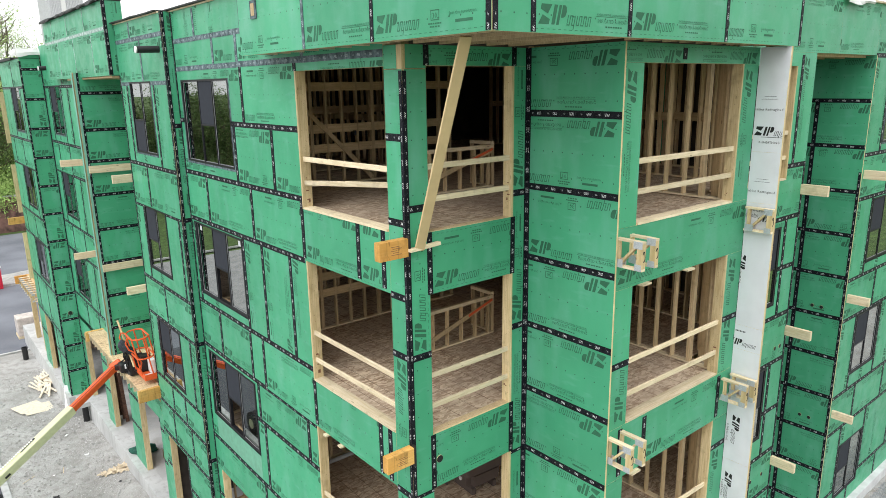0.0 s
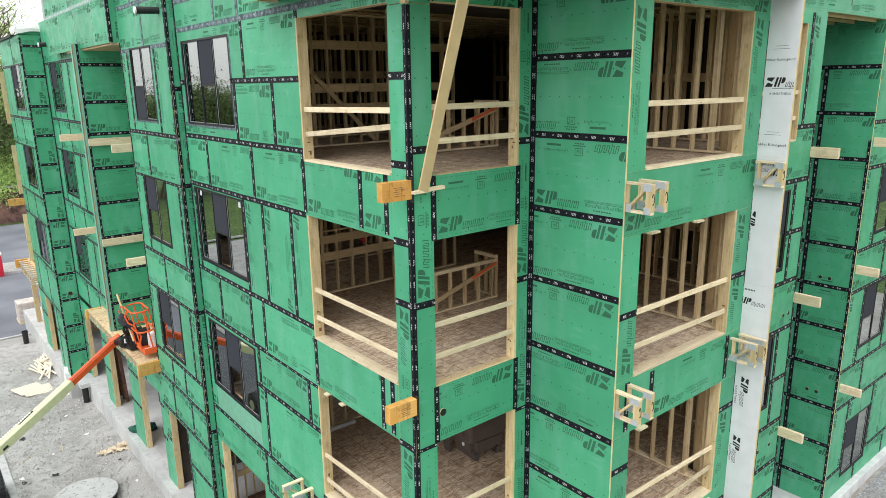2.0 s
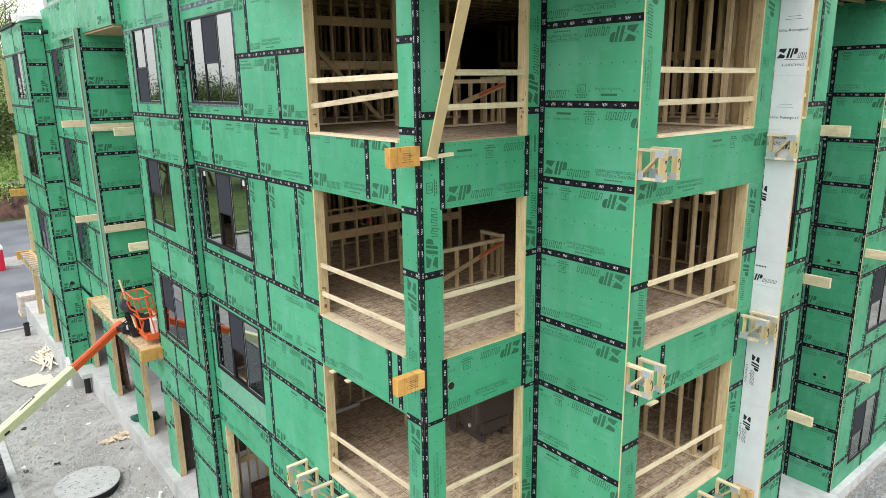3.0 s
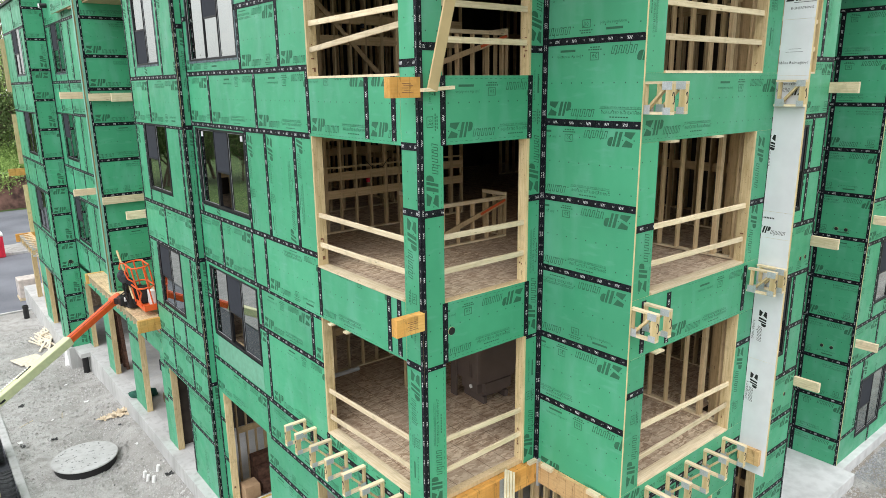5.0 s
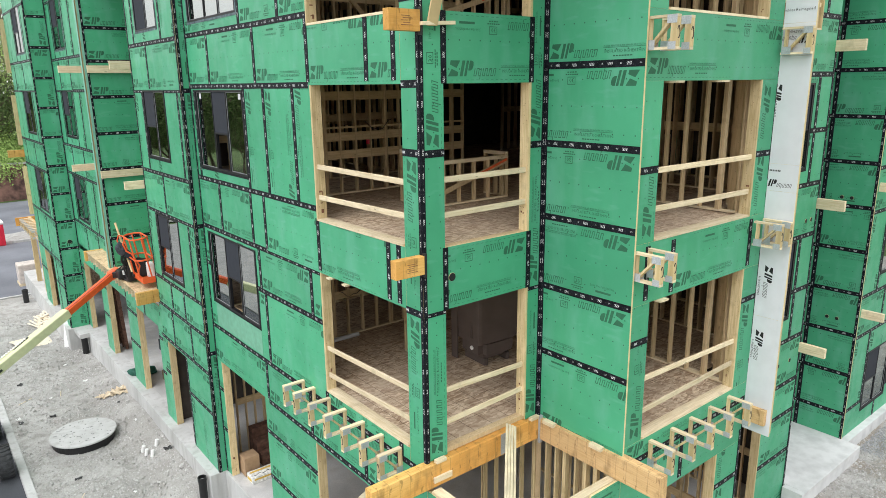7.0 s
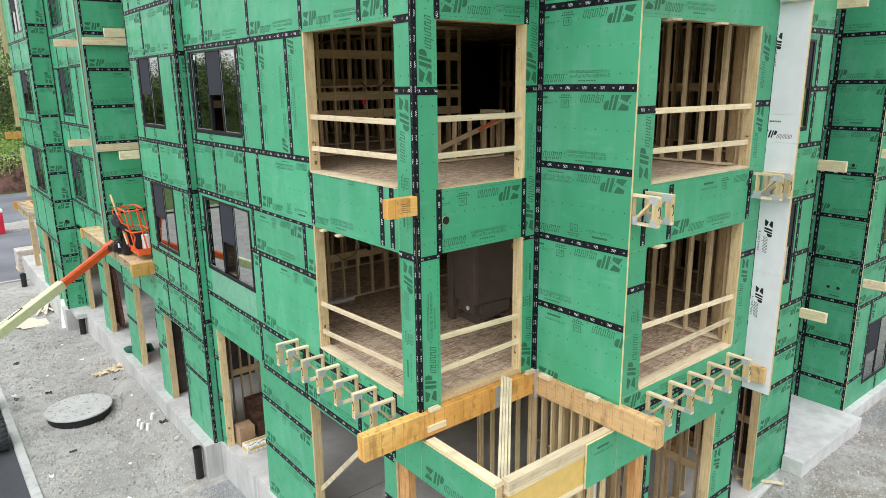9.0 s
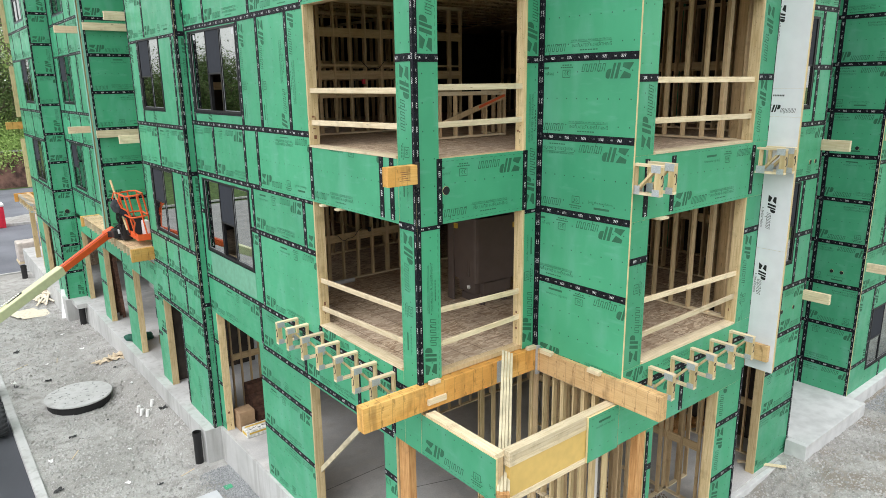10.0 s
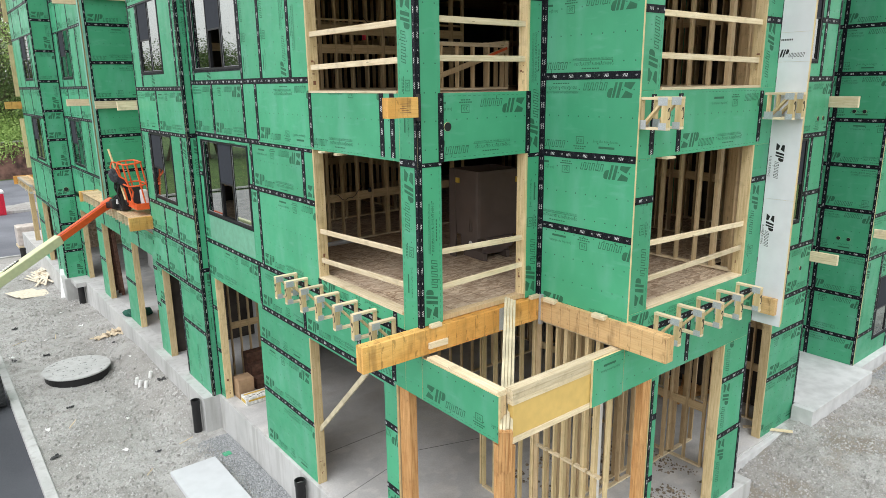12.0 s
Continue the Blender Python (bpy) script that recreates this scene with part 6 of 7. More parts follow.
duct(-0.2, 9.75, 13.35, 0.55, 0.085)
duct(-0.2, 24.2, 13.3, 0.28, 0.09)
bm = bmesh.new()
wbox(bm, ("A", -0.52), 3.42, 3.66, 0.002, 0.02, 13.55, 13.85)
vent = tagged(part("wall_box", bm, GREY_TAPE), "small taped opening box in the parapet", "wall box")
bm = bmesh.new()
wbox(bm, ("A", -0.52), 3.48, 3.6, 0.021, 0.03, 13.6, 13.8)
part("opening", bm, STUD, vent, "bare wood inside the opening")


def wall_hole(wall, u, v, r=0.045):
    d = thing("service_hole", "round drilled hole, its dark inside laid on as a black disc", "hole", "drilled holes")
    # no real opening: black discs on the wall paint the hole's dark inside
    bm = bmesh.new()
    p = spot(wall, u, 0.004, v)
    q = spot(wall, u, 0.012, v)
    tube(bm, [p, q], r, 16)
    bmesh.ops.recalc_face_normals(bm, faces=bm.faces)
    part("hole_black", bm, BLACK_INK, d)
    bm = bmesh.new()
    bm.faces.new([bm.verts.new(spot(wall, u + r * math.cos(k * 0.3927), 0.0125, v + r * math.sin(k * 0.3927))) for k in range(16)])
    part("hole_shade", bm, BLACK_INK, d)
    bm = bmesh.new()
    tube(bm, [spot(wall, u, 0.001, v), spot(wall, u, 0.008, v)], r * 1.05, 16)
    part("cut_edge", bm, FOAM, d, "cream foam rim of the cut")


wall_hole(NOTCH, 0.56, 6.28, 0.065)
for u, v in ((9.5, 2.63), (10.08, 2.63), (10.07, 6.05), (10.33, 6.05)):
    wall_hole(FARS, u, v, 0.048)
for u, v in ((-0.71, 2.6), (-0.45, 2.6), (-0.68, 6.05), (-0.43, 6.05)):
    wall_hole(CHEEK2, u, v, 0.048)
wall_hole(BLOCK, -0.55, 2.6, 0.09)

# ---- ground ----
GROUND = -2.35
LOT = plain("grey_gravel", (0.3, 0.297, 0.29), 0.9, spread=0.15, scale=1.2, bump=0.4)


def lie(x, y):
    """Height of the dirt: it rises along the south side."""
    s = min(1, max(0, (x - 2) / 9))
    # dirt heaped against the bay's foundation
    a, b, c = (min(1, max(0, q)) for q in ((x + 1.7) / 1.2, (y - 9.7) / 1.0, (24 - y) / 8))
    heap = 0.46 * a * a * (3 - 2 * a) * b * c if x < 0.5 else 0
    # dirt dug away in front of the manhole
    far = math.hypot(x + 2.46, y - 16.02)
    heap -= 0.08 * min(1, max(0, (1.7 - far) / 0.55)) * min(1, max(0, 0.45 + 0.4 * ((x + 2.46) - (y - 16.02)))) if far < 1.7 else 0
    return GROUND + heap + 1.0 * s * s * (3 - 2 * s) + 0.05 * noise.noise((x * 0.5, y * 0.5, 0)) + 0.03 * noise.noise((x * 2.3, y * 2.3, 1)) + 0.02 * noise.noise((x * 6.5, y * 6.5, 2))


def dirt_sheet(name, x0, x1, y0, y1, step, label, mat=None):
    nx, ny = int((x1 - x0) / step) + 1, int((y1 - y0) / step) + 1
    verts = [(x0 + (x1 - x0) * i / (nx - 1), y0 + (y1 - y0) * j / (ny - 1)) for j in range(ny) for i in range(nx)]
    me = bpy.data.meshes.new(name)
    me.from_pydata([(x, y, lie(x, y)) for x, y in verts], [], [(j * nx + i, j * nx + i + 1, (j + 1) * nx + i + 1, (j + 1) * nx + i) for j in range(ny - 1) for i in range(nx - 1)])
    me.materials.append(mat or DIRT)
    for p in me.polygons:
        p.use_smooth = True
    return tagged(new(name, me), label, "ground", kind="structure")


dirt_sheet("ground_dirt", -4.28, 0.2, 2, 36, 0.07, "stony grey-brown site dirt beside the building")
dirt_sheet("ground_dirt_south", -4.28, 6.5, -9, 2.0, 0.25, "stony grey-brown site dirt beside the building")
dirt_sheet("ground_dirt_corner", 6.5, 18.5, -7, -1.05, 0.06, "dusty pale crushed stone and dirt beside the building", dirt_material("dusty_crushed_stone", 1.02))
dirt_sheet("ground_dirt_rear", 6.5, 40, -12, -7.0, 0.25, "stony grey-brown site dirt beside the building")
dirt_sheet("ground_dirt_east", 18.5, 40, -7, 36, 0.4, "stony grey-brown site dirt beside the building")
tagged(part("ground", one_box(-900, 900, -900, 1500, -4.0, -2.56), LAWN), "rough grassy ground out to the horizon", "ground", kind="structure")
tagged(part("road", one_box(-60, -4.5, -60, 31, -2.559, -2.5), ASPHALT), "dark asphalt road", "road", kind="structure")
tagged(part("gravel_lot", one_box(-90, -7.5, -60, 52, -2.499, -2.45), LOT), "grey gravel lot across the road", "ground", kind="structure")
tagged(part("road_side", one_box(-9, -4.47, 31.003, 76, -2.559, -2.5), PALE_ASPHALT), "worn grey asphalt beyond the site", "road", kind="structure")
tagged(part("road_far", one_box(-4.46, 60, 36.4, 76, -2.559, -2.5), PALE_ASPHALT), "dark asphalt yard behind the building", "road", kind="structure")
kerb = thing("kerb", "pale concrete kerb along the road", "kerb", kind="structure")
for i in range(22):
    y = -30 + 3.0 * i
    part("kerb_stone", one_box(-4.5, -4.26, y, y + 2.996, -2.8, GROUND + 0.05, 0.02), CONCRETE, kerb)
kerb2 = thing("kerb_far", "pale concrete kerb along the far yard", "kerb", kind="structure")
for i in range(12):
    part("kerb_stone", one_box(-4.3 + 3 * i, -1.32 + 3 * i, 36.2, 36.4, -2.8, GROUND + 0.03, 0.02), CONCRETE, kerb2)
    part("kerb_stone", one_box(-24 + 3 * i, -21.02 + 3 * i, 53.0, 53.2, -2.8, GROUND + 0.05, 0.02), CONCRETE, kerb2)
brick = thing("brick_wall", "old red brick wall behind the yard", "wall", kind="structure")
part("wall", one_box(-5, 60, 77.5, 78, -2.6, 1.3), BRICK, brick)
part("coping", one_box(-5, 60, 77.4, 78.1, 1.3, 1.45), CONCRETE, brick)

# stones strewn on the dirt
def pebbles(name, label, category, mat, spots):
    """Many small angular stones in one mesh; spots: x, y, z and radius."""
    verts, faces = [], []
    for x, y, z, r in spots:
        n, turn = len(verts), rnd.uniform(0, 6.28)
        for k in range(5):
            a, q = turn + k * 1.2566, r * rnd.uniform(0.65, 1.25)
            verts.append((x + q * math.cos(a), y + q * math.sin(a), z - 0.2 * r))
        for k in range(3):
            a, q = turn + 0.5 + k * 2.094, r * rnd.uniform(0.3, 0.65)
            verts.append((x + q * math.cos(a), y + q * math.sin(a), z + r * rnd.uniform(0.45, 0.85)))
        faces += [(n, n + 1, n + 5), (n + 1, n + 2, n + 5), (n + 2, n + 6, n + 5), (n + 2, n + 3, n + 6), (n + 3, n + 4, n + 6), (n + 4, n + 7, n + 6), (n + 4, n, n + 7), (n, n + 5, n + 7), (n + 5, n + 6, n + 7)]
    me = bpy.data.meshes.new(name)
    me.from_pydata(verts, [], faces)
    me.materials.append(mat)
    return tagged(new(name, me), label, category, kind="stuff")


def stone_material(name, dark, light):
    m, n, l, b = material(name, 0.9, spec=0.2)
    info = n.new("ShaderNodeNewGeometry")
    col = mixed(n, l, info.outputs["Random Per Island"], dark, light)
    l.new(mixed(n, l, calc(n, l, "MULTIPLY", noisy(n, l, 40, 3), 0.3), col, tuple(c * 0.6 for c in dark)), b.inputs["Base Color"])
    return m


rnd = random.Random(11)
spots = []
for i in range(56000):
    x, y = (rnd.uniform(-4.24, -0.5), 2.5 + 30 * rnd.random() ** 1.5) if i % 5 else (rnd.uniform(6.8, 17), rnd.uniform(-6, -1.4))
    if noise.noise((x * 0.8, y * 0.8, 4)) + rnd.gauss(0, 0.35) < -0.1:
        continue
    r = min(0.06, 0.0105 * math.exp(abs(rnd.gauss(0, 0.7))))
    spots.append((x, y, lie(x, y), r))
for i in range(12000):
    x, y = rnd.uniform(6.8, 17), -1.5 - 4.5 * rnd.random() ** 1.3
    spots.append((x, y, lie(x, y), min(0.06, 0.009 * math.exp(abs(rnd.gauss(0, 0.75))))))
clods = [(x, y, lie(x, y) - 0.01, rnd.uniform(0.03, 0.085)) for x, y in ((rnd.uniform(-4.2, -0.6), 3 + 28 * rnd.random() ** 1.4) for _ in range(2600)) if noise.noise((x * 0.9, y * 0.9, 9)) > 0.05]
clods += [(x, y, lie(x, y) - 0.01, rnd.uniform(0.03, 0.08)) for x, y in ((rnd.uniform(6.8, 17), rnd.uniform(-6, -1.5)) for _ in range(1500)) if noise.noise((x * 0.9, y * 0.9, 9)) > -0.05]
clods += [(-2.46 + q * math.cos(a), 16.02 + q * math.sin(a), lie(-2.46 + q * math.cos(a), 16.02 + q * math.sin(a)), rnd.uniform(0.03, 0.09)) for a, q in ((rnd.uniform(4.9, 6.6), rnd.uniform(1.1, 1.4)) for _ in range(50))]
pebbles("dirt_clods", "crumbled clods of grey-brown dirt", "dirt", DIRT, clods)
pebbles("loose_stones", "scatter of loose stones on the dirt", "stones", stone_material("site_stone", (0.27, 0.262, 0.245), (0.58, 0.575, 0.555)), spots)
spots = []
for i in range(19000):
    if i % 4 == 0:
        x, y = rnd.uniform(14.6, 24), -1.55 - abs(rnd.gauss(0, 0.45))
    else:
        y = rnd.uniform(1.0, 9.0)
        x = -0.08 - abs(rnd.gauss(0, 0.36))
    spots.append((x, y, lie(x, y) + 0.03 * rnd.random(), rnd.uniform(0.012, 0.03)))
mud = [(x, y, SLAB + 0.002, min(0.05, 0.012 * math.exp(abs(rnd.gauss(0, 0.7))))) for x, y in ((rnd.uniform(3.4, 6.6), rnd.uniform(-1.5, 1.6)) for _ in range(2600)) if noise.noise((x * 1.3, y * 1.3, 6)) + rnd.gauss(0, 0.12) > 0.08]
pebbles("slab_debris", "crumbs of brown mud and wood strewn on the slab", "debris", stone_material("brown_crumbs", (0.1, 0.08, 0.06), (0.32, 0.26, 0.19)), mud)
pebbles("drain_gravel", "strip of grey drainage gravel along the foundation", "gravel", stone_material("blue_grey_gravel", (0.25, 0.26, 0.263), (0.47, 0.48, 0.485)), spots)


TORN_FILM = plain("dusty_black_film", (0.06, 0.06, 0.06), 0.75, spread=0.5, scale=14)


def film_scrap(x, y, size, mat, label):
    """A crumpled rag of plastic film."""
    bm = bmesh.new()
    bmesh.ops.create_grid(bm, x_segments=7, y_segments=7, size=size)
    for v in bm.verts:
        k = 1 + 0.6 * noise.noise((v.co.x * 9 + x, v.co.y * 9 + y, 3))
        v.co = Vector((v.co.x * k, v.co.y * k * 0.7, abs(noise.noise((v.co.x * 14 + x, v.co.y * 14, y))) * size * 0.9))
    bmesh.ops.transform(bm, matrix=pose(x, y, lie(x, y) + 0.012, 0, 0, (x * 77 + y * 31) % 180), verts=bm.verts)
    ob = part("film_scrap", bm, mat)
    solid = ob.modifiers.new("thickness", "SOLIDIFY")
    solid.thickness = 0.003
    return tagged(ob, label, "scrap", "film scraps")


for x, y, size in ((-3.5, 22.3, 0.17), (-3.0, 18.45, 0.16), (-3.95, 18.6, 0.15), (-3.15, 13.4, 0.14), (-0.68, 12.7, 0.18), (-2.06, 13.9, 0.05), (-4.0, 10.6, 0.16), (-1.86, 9.2, 0.1), (-0.95, 17.6, 0.1)):
    film_scrap(x, y, size * 0.7, TORN_FILM, "crumpled black film scrap on the dirt")
for x, y, size in ((-2.76, 20.2, 0.06), (-4.0, 18.9, 0.1), (-0.9, 15.5, 0.07), (-2.5, 9.75, 0.07), (-3.9, 12.3, 0.08), (-1.4, 21.0, 0.09), (-2.0, 11.6, 0.05), (-2.7, 16.0, 0.05), (-4.0, 8.2, 0.06), (-1.7, 23.4, 0.08), (-2.2, 15.2, 0.04), (-3.3, 16.3, 0.04)):
    film_scrap(x, y, size, WHITE_PAINT, "small white paper scrap on the dirt")
for x, y, a, L in ((-3.3, 12.2, 60, 0.5), (-1.1, 9.3, 20, 0.45), (-3.6, 20.5, 35, 0.6), (-2.4, 20.4, 80, 0.5), (-2.3, 8.3, 50, 0.3)):
    d = Vector((math.cos(radians(a)), math.sin(radians(a)), 0)) * L / 2
    p = Vector((x, y, lie(x, y) + 0.012))
    tagged(part("lath_offcut", one_bar(p - d, p + d, 0.02, 0.015), STUD_X), "thin pale lath offcut on the dirt", "offcut", "lath offcuts")
tagged(part("panel_offcut", one_box(-0.62, -0.42, 7.75, 7.95, lie(-0.5, 7.8) + 0.03, lie(-0.5, 7.8) + 0.045), GREEN), "small green sheathing offcut on the gravel", "offcut")

JOINT = plain("damp_joint", (0.13, 0.128, 0.125), 0.9, spread=0.3, scale=5, bump=0)
# manhole cover
PIT = plain("grey_stain", (0.22, 0.223, 0.22), 0.9)
mh = thing("manhole_cover", "large round concrete manhole cover over a black shadow ring", "manhole")
# black drum that stands in for the shadow gap below the lid
bm = bmesh.new()
cylinder(bm, -2.46, 16.02, GROUND - 0.4, GROUND + 0.185, 0.96, 48)
part("ring", bm, BLACK_PLASTIC, mh, "black ring standing in for the shadow under the lid")
bm = bmesh.new()
cylinder(bm, -2.46, 16.02, GROUND + 0.185, GROUND + 0.24, 1.02, 64)
bmesh.ops.bevel(bm, geom=[e for e in bm.edges if e.calc_face_angle(0) > 1], offset=0.015, segments=2, affect="EDGES")
part("lid", bm, CONCRETE, mh)
for i in range(64):
    a, r = rnd.uniform(0, 6.28), 0.92 * math.sqrt(rnd.random())
    bm = bmesh.new()
    cylinder(bm, -2.46 + r * math.cos(a), 16.02 + r * math.sin(a), GROUND + 0.239, GROUND + 0.243, rnd.uniform(0.012, 0.036), 8)
    part("pit", bm, PIT, mh)

# upright pipes
def upright_pipe(x, y, z1, r):
    p = thing("drain_pipe", "black plastic drain pipe standing up out of the dirt", "pipe", "upright pipes")
    for name, z0, top, ro, ri in (("pipe", GROUND - 0.1, z1 - 0.122, r, r * 0.9), ("socket", z1 - 0.12, z1, r * 1.1, r * 0.93)):
        bm = bmesh.new()
        rings = [[bm.verts.new((x + q * math.cos(a), y + q * math.sin(a), z)) for a in np.linspace(0, 2 * math.pi, 24, endpoint=False)] for q, z in ((ro, z0), (ro, top), (ri, top), (ri, z0 + 0.02))]
        for a, b in zip(rings, rings[1:]):
            for k in range(24):
                bm.faces.new((a[k], a[(k + 1) % 24], b[(k + 1) % 24], b[k]))
        part(name, bm, BLACK_PLASTIC, p)


upright_pipe(-0.66, 9.6, -1.42, 0.11)
upright_pipe(-0.22, 4.25, -1.4, 0.11)
upright_pipe(-0.68, 24.35, -1.5, 0.13)
upright_pipe(-1.6, 34.5, -1.6, 0.14)
tagged(part("white_board", one_box(-1.97, -0.86, 4.4, 7.75, GROUND + 0.03, GROUND + 0.15, 0.006), WHITE_BOARD), "white insulation board lying on the dirt", "board")
for i, (x, y, tilt) in enumerate(((-1.22, 13.5, 8), (-1.2, 13.2, 3), (-1.1, 12.9, -4), (-0.86, 13.25, 5))):
    bm = bmesh.new()
    bmesh.ops.create_cone(bm, cap_ends=True, segments=16, radius1=0.055, radius2=0.055, depth=0.22, matrix=pose(x, y, lie(x, y) + 0.1, tilt, 10))
    tagged(part("pipe_offcut", bm, WHITE_PAINT), "white plastic pipe offcut lying on the dirt", "pipe", "pipe offcuts")
# lumber pile and plywood scraps
for i in range(15):
    x, y = -1.8 + 0.05 * i, 29.3 + 0.24 * (i % 5)
    a, L = -0.35 + 0.14 * (i % 6), rnd.uniform(1.6, 2.8)
    z = GROUND + 0.06 + 0.045 * (i // 4)
    lumber(thing("scrap_board", "long pale lath on the scrap heap", "board", "scrap boards"), "board", (x - L / 2 * math.sin(a), y - L / 2 * math.cos(a), z), (x + L / 2 * math.sin(a), y + L / 2 * math.cos(a), z + 0.04), 0.09, 0.035, PALE_SCRAP)
for i in range(26):
    x, y = -1.05 + rnd.gauss(0, 0.2), 30.3 + rnd.gauss(0, 0.55)
    a, L = rnd.uniform(0, 3.14), rnd.uniform(0.25, 0.5)
    z = GROUND + 0.05 + 0.35 * rnd.random() * max(0.1, 1 - abs(y - 30.3) / 1.2)
    lumber(thing("scrap_block", "short pale lumber offcut on the scrap heap", "board", "scrap blocks"), "block", (x - L / 2 * math.sin(a), y - L / 2 * math.cos(a), z), (x + L / 2 * math.sin(a), y + L / 2 * math.cos(a), z + rnd.uniform(-0.06, 0.1)), 0.1, 0.045, PALE_SCRAP)
for x, y, a in ((-2.5, 27.5, 20), (-2.2, 27.1, 5)):
    bm = one_box(-0.6, 0.6, -0.5, 0.5, 0, 0.012)
    bmesh.ops.transform(bm, matrix=pose(x, y, lie(x, y) + 0.05, 3, 4, a), verts=bm.verts)
    tagged(part("plywood_scrap", bm, PALE_SCRAP), "torn pale plywood scrap lying on the dirt", "plywood", "plywood scraps")
CRUMPLED = plain("tan_kraft_paper", (0.6, 0.5, 0.36), 0.85, spread=0.15, scale=6)
for x, y, size in ((-0.98, 18.55, 0.24), (-0.72, 18.3, 0.3), (-1.25, 18.75, 0.2), (-0.5, 18.45, 0.25)):
    film_scrap(x, y, size, CRUMPLED, "crumpled tan wrapping paper on the dirt")
bm = one_bar((-1.19, 25.65, GROUND), (-1.0, 26.05, -1.1), 0.26, 0.02, up=(0.3, 1, 0.1))
tagged(part("white_board", bm, WHITE_PAINT), "white board leaning on the far foundation", "board")
# wrapped pallet
pal = thing("wrapped_pallet", "pallet of boxes in white film at the far corner", "pallet")
part("pallet", one_box(-1.35, -0.15, 38.9, 40.1, -2.5, -2.36), STUD_X, pal)
part("load", one_box(-1.32, -0.18, 38.93, 40.07, -2.36, -1.2, 0.06), plain("pale_film", (0.6, 0.54, 0.49), 0.4, spread=0.2, scale=4, bump=0.5), pal)
# dirt bank between the far kerbs
bm = bmesh.new()
bmesh.ops.create_grid(bm, x_segments=24, y_segments=14, size=1)
for v in bm.verts:
    e = max(0, 1 - max(abs(v.co.x), abs(v.co.y)) ** 2)
    v.co = Vector((v.co.x * 5 + 4.2, v.co.y * 2.2 + 55.2, -2.51 + 0.5 * e * (0.7 + 0.5 * noise.noise(v.co * 3))))
for f in bm.faces:
    f.smooth = True
tagged(part("dirt_bank", bm, DIRT), "low bank of grey dirt beside the far kerb", "dirt", kind="structure")
# red cabin
wc = thing("portable_cabin", "red portable site toilet with a white roof", "cabin")
part("body", one_box(-1.6, -0.48, 52.5, 53.7, -2.5, -0.85, 0.05), RED_PLASTIC, wc)
part("roof", one_box(-1.65, -0.43, 52.45, 53.75, -0.85, -0.62, 0.1), WHITE_PAINT, wc)
part("door", one_box(-1.35, -0.73, 52.47, 52.5, -2.4, -1.0, 0.01), RED_PLASTIC, wc)
lumber(thing("loose_board", "long pale board lying across the foundation ledge", "board"), "board", (9.2, -0.7, SLAB + 0.02), (9.8, -1.62, SLAB + 0.05), 0.09, 0.038, STUD_Y)
# stuff on the slab
for i in range(9):
    a = Vector((9.0 + 0.12 * (i % 3), 1.0 + 0.13 * (i % 4), SLAB + 0.03 + 0.05 * (i // 3)))
    d = Vector((rnd.uniform(0.8, 1.5), rnd.uniform(-0.5, 0.9), 0.02))
    lumber(thing("debris_board", "dark brown board in a heap on the slab", "board", "debris boards"), "board", a, a + d, 0.14, 0.04, POST_WOOD)
tagged(part("cardboard_box", one_box(0.25, 0.68, 8.68, 9.1, SLAB, SLAB + 0.55, 0.01), plain("cardboard", (0.36, 0.24, 0.14), 0.85)), "brown cardboard box inside the door opening", "box")
parcel = tagged(part("wrapped_parcel", one_box(0.24, 1.0, 8.2, 8.6, SLAB, SLAB + 0.2, 0.03), plain("printed_film", (0.72, 0.72, 0.68), 0.5, spread=0.3, scale=14)), "plastic-wrapped parcel lying on the slab edge", "parcel")
part("printed_band", one_box(0.237, 0.2395, 8.26, 8.54, SLAB + 0.05, SLAB + 0.14), YELLOW_TAG, parcel, "yellow printed band")
part("printed_band", one_box(0.3, 0.94, 8.197, 8.1995, SLAB + 0.1, SLAB + 0.15), YELLOW_TAG, parcel, "yellow printed band")
for i in range(5):
    part("printed_bar", one_box(0.34 + 0.12 * i, 0.43 + 0.12 * i, 8.28 + 0.05 * (i % 2), 8.31 + 0.05 * (i % 2), SLAB + 0.2005, SLAB + 0.202), BLACK_INK, parcel, "black printed bar")
part("printed_band", one_box(0.3, 0.9, 8.45, 8.53, SLAB + 0.2005, SLAB + 0.202), YELLOW_TAG, parcel, "yellow printed band")
bm = bmesh.new()
bmesh.ops.create_icosphere(bm, subdivisions=3, radius=0.32, matrix=pose(0.1, 17.85, SLAB + 0.07, 0, 0, -30) @ Matrix.Diagonal((1.55, 0.9, 0.65, 1)))
for v in bm.verts:
    v.co += Vector((0.12 * noise.noise(v.co * 4 + Vector((5, 0, 0))), 0.12 * noise.noise(v.co * 4 + Vector((0, 5, 0))), 0.2 * noise.noise(v.co * 6)))
    v.co.z = max(v.co.z, SLAB)
tagged(part("green_tarp", bm, GREEN_TARP), "crumpled dark green tarp on the slab edge", "tarp")
for i in range(3):
    tagged(part("crate", one_box(0.85, 1.65, 8.9 + 0.3 * i, 9.18 + 0.3 * i, SLAB, SLAB + 0.35 + 0.28 * i, 0.02), OLD_WOOD), "dark brown wooden crate behind the stud wall", "crate", "stepped crates")
tagged(part("cardboard_box", one_box(0.5, 1.1, 16.2, 16.9, SLAB, SLAB + 0.35, 0.01), plain("cardboard_brown", (0.3, 0.2, 0.12), 0.85)), "brown box behind the tarp", "box")
tagged(part("wall_core_bay", one_box(2.6, 2.75, 10.2, 13.15, SLAB, 2.9), CONCRETE), "bare concrete inner wall of the ground floor", "wall", kind="structure")
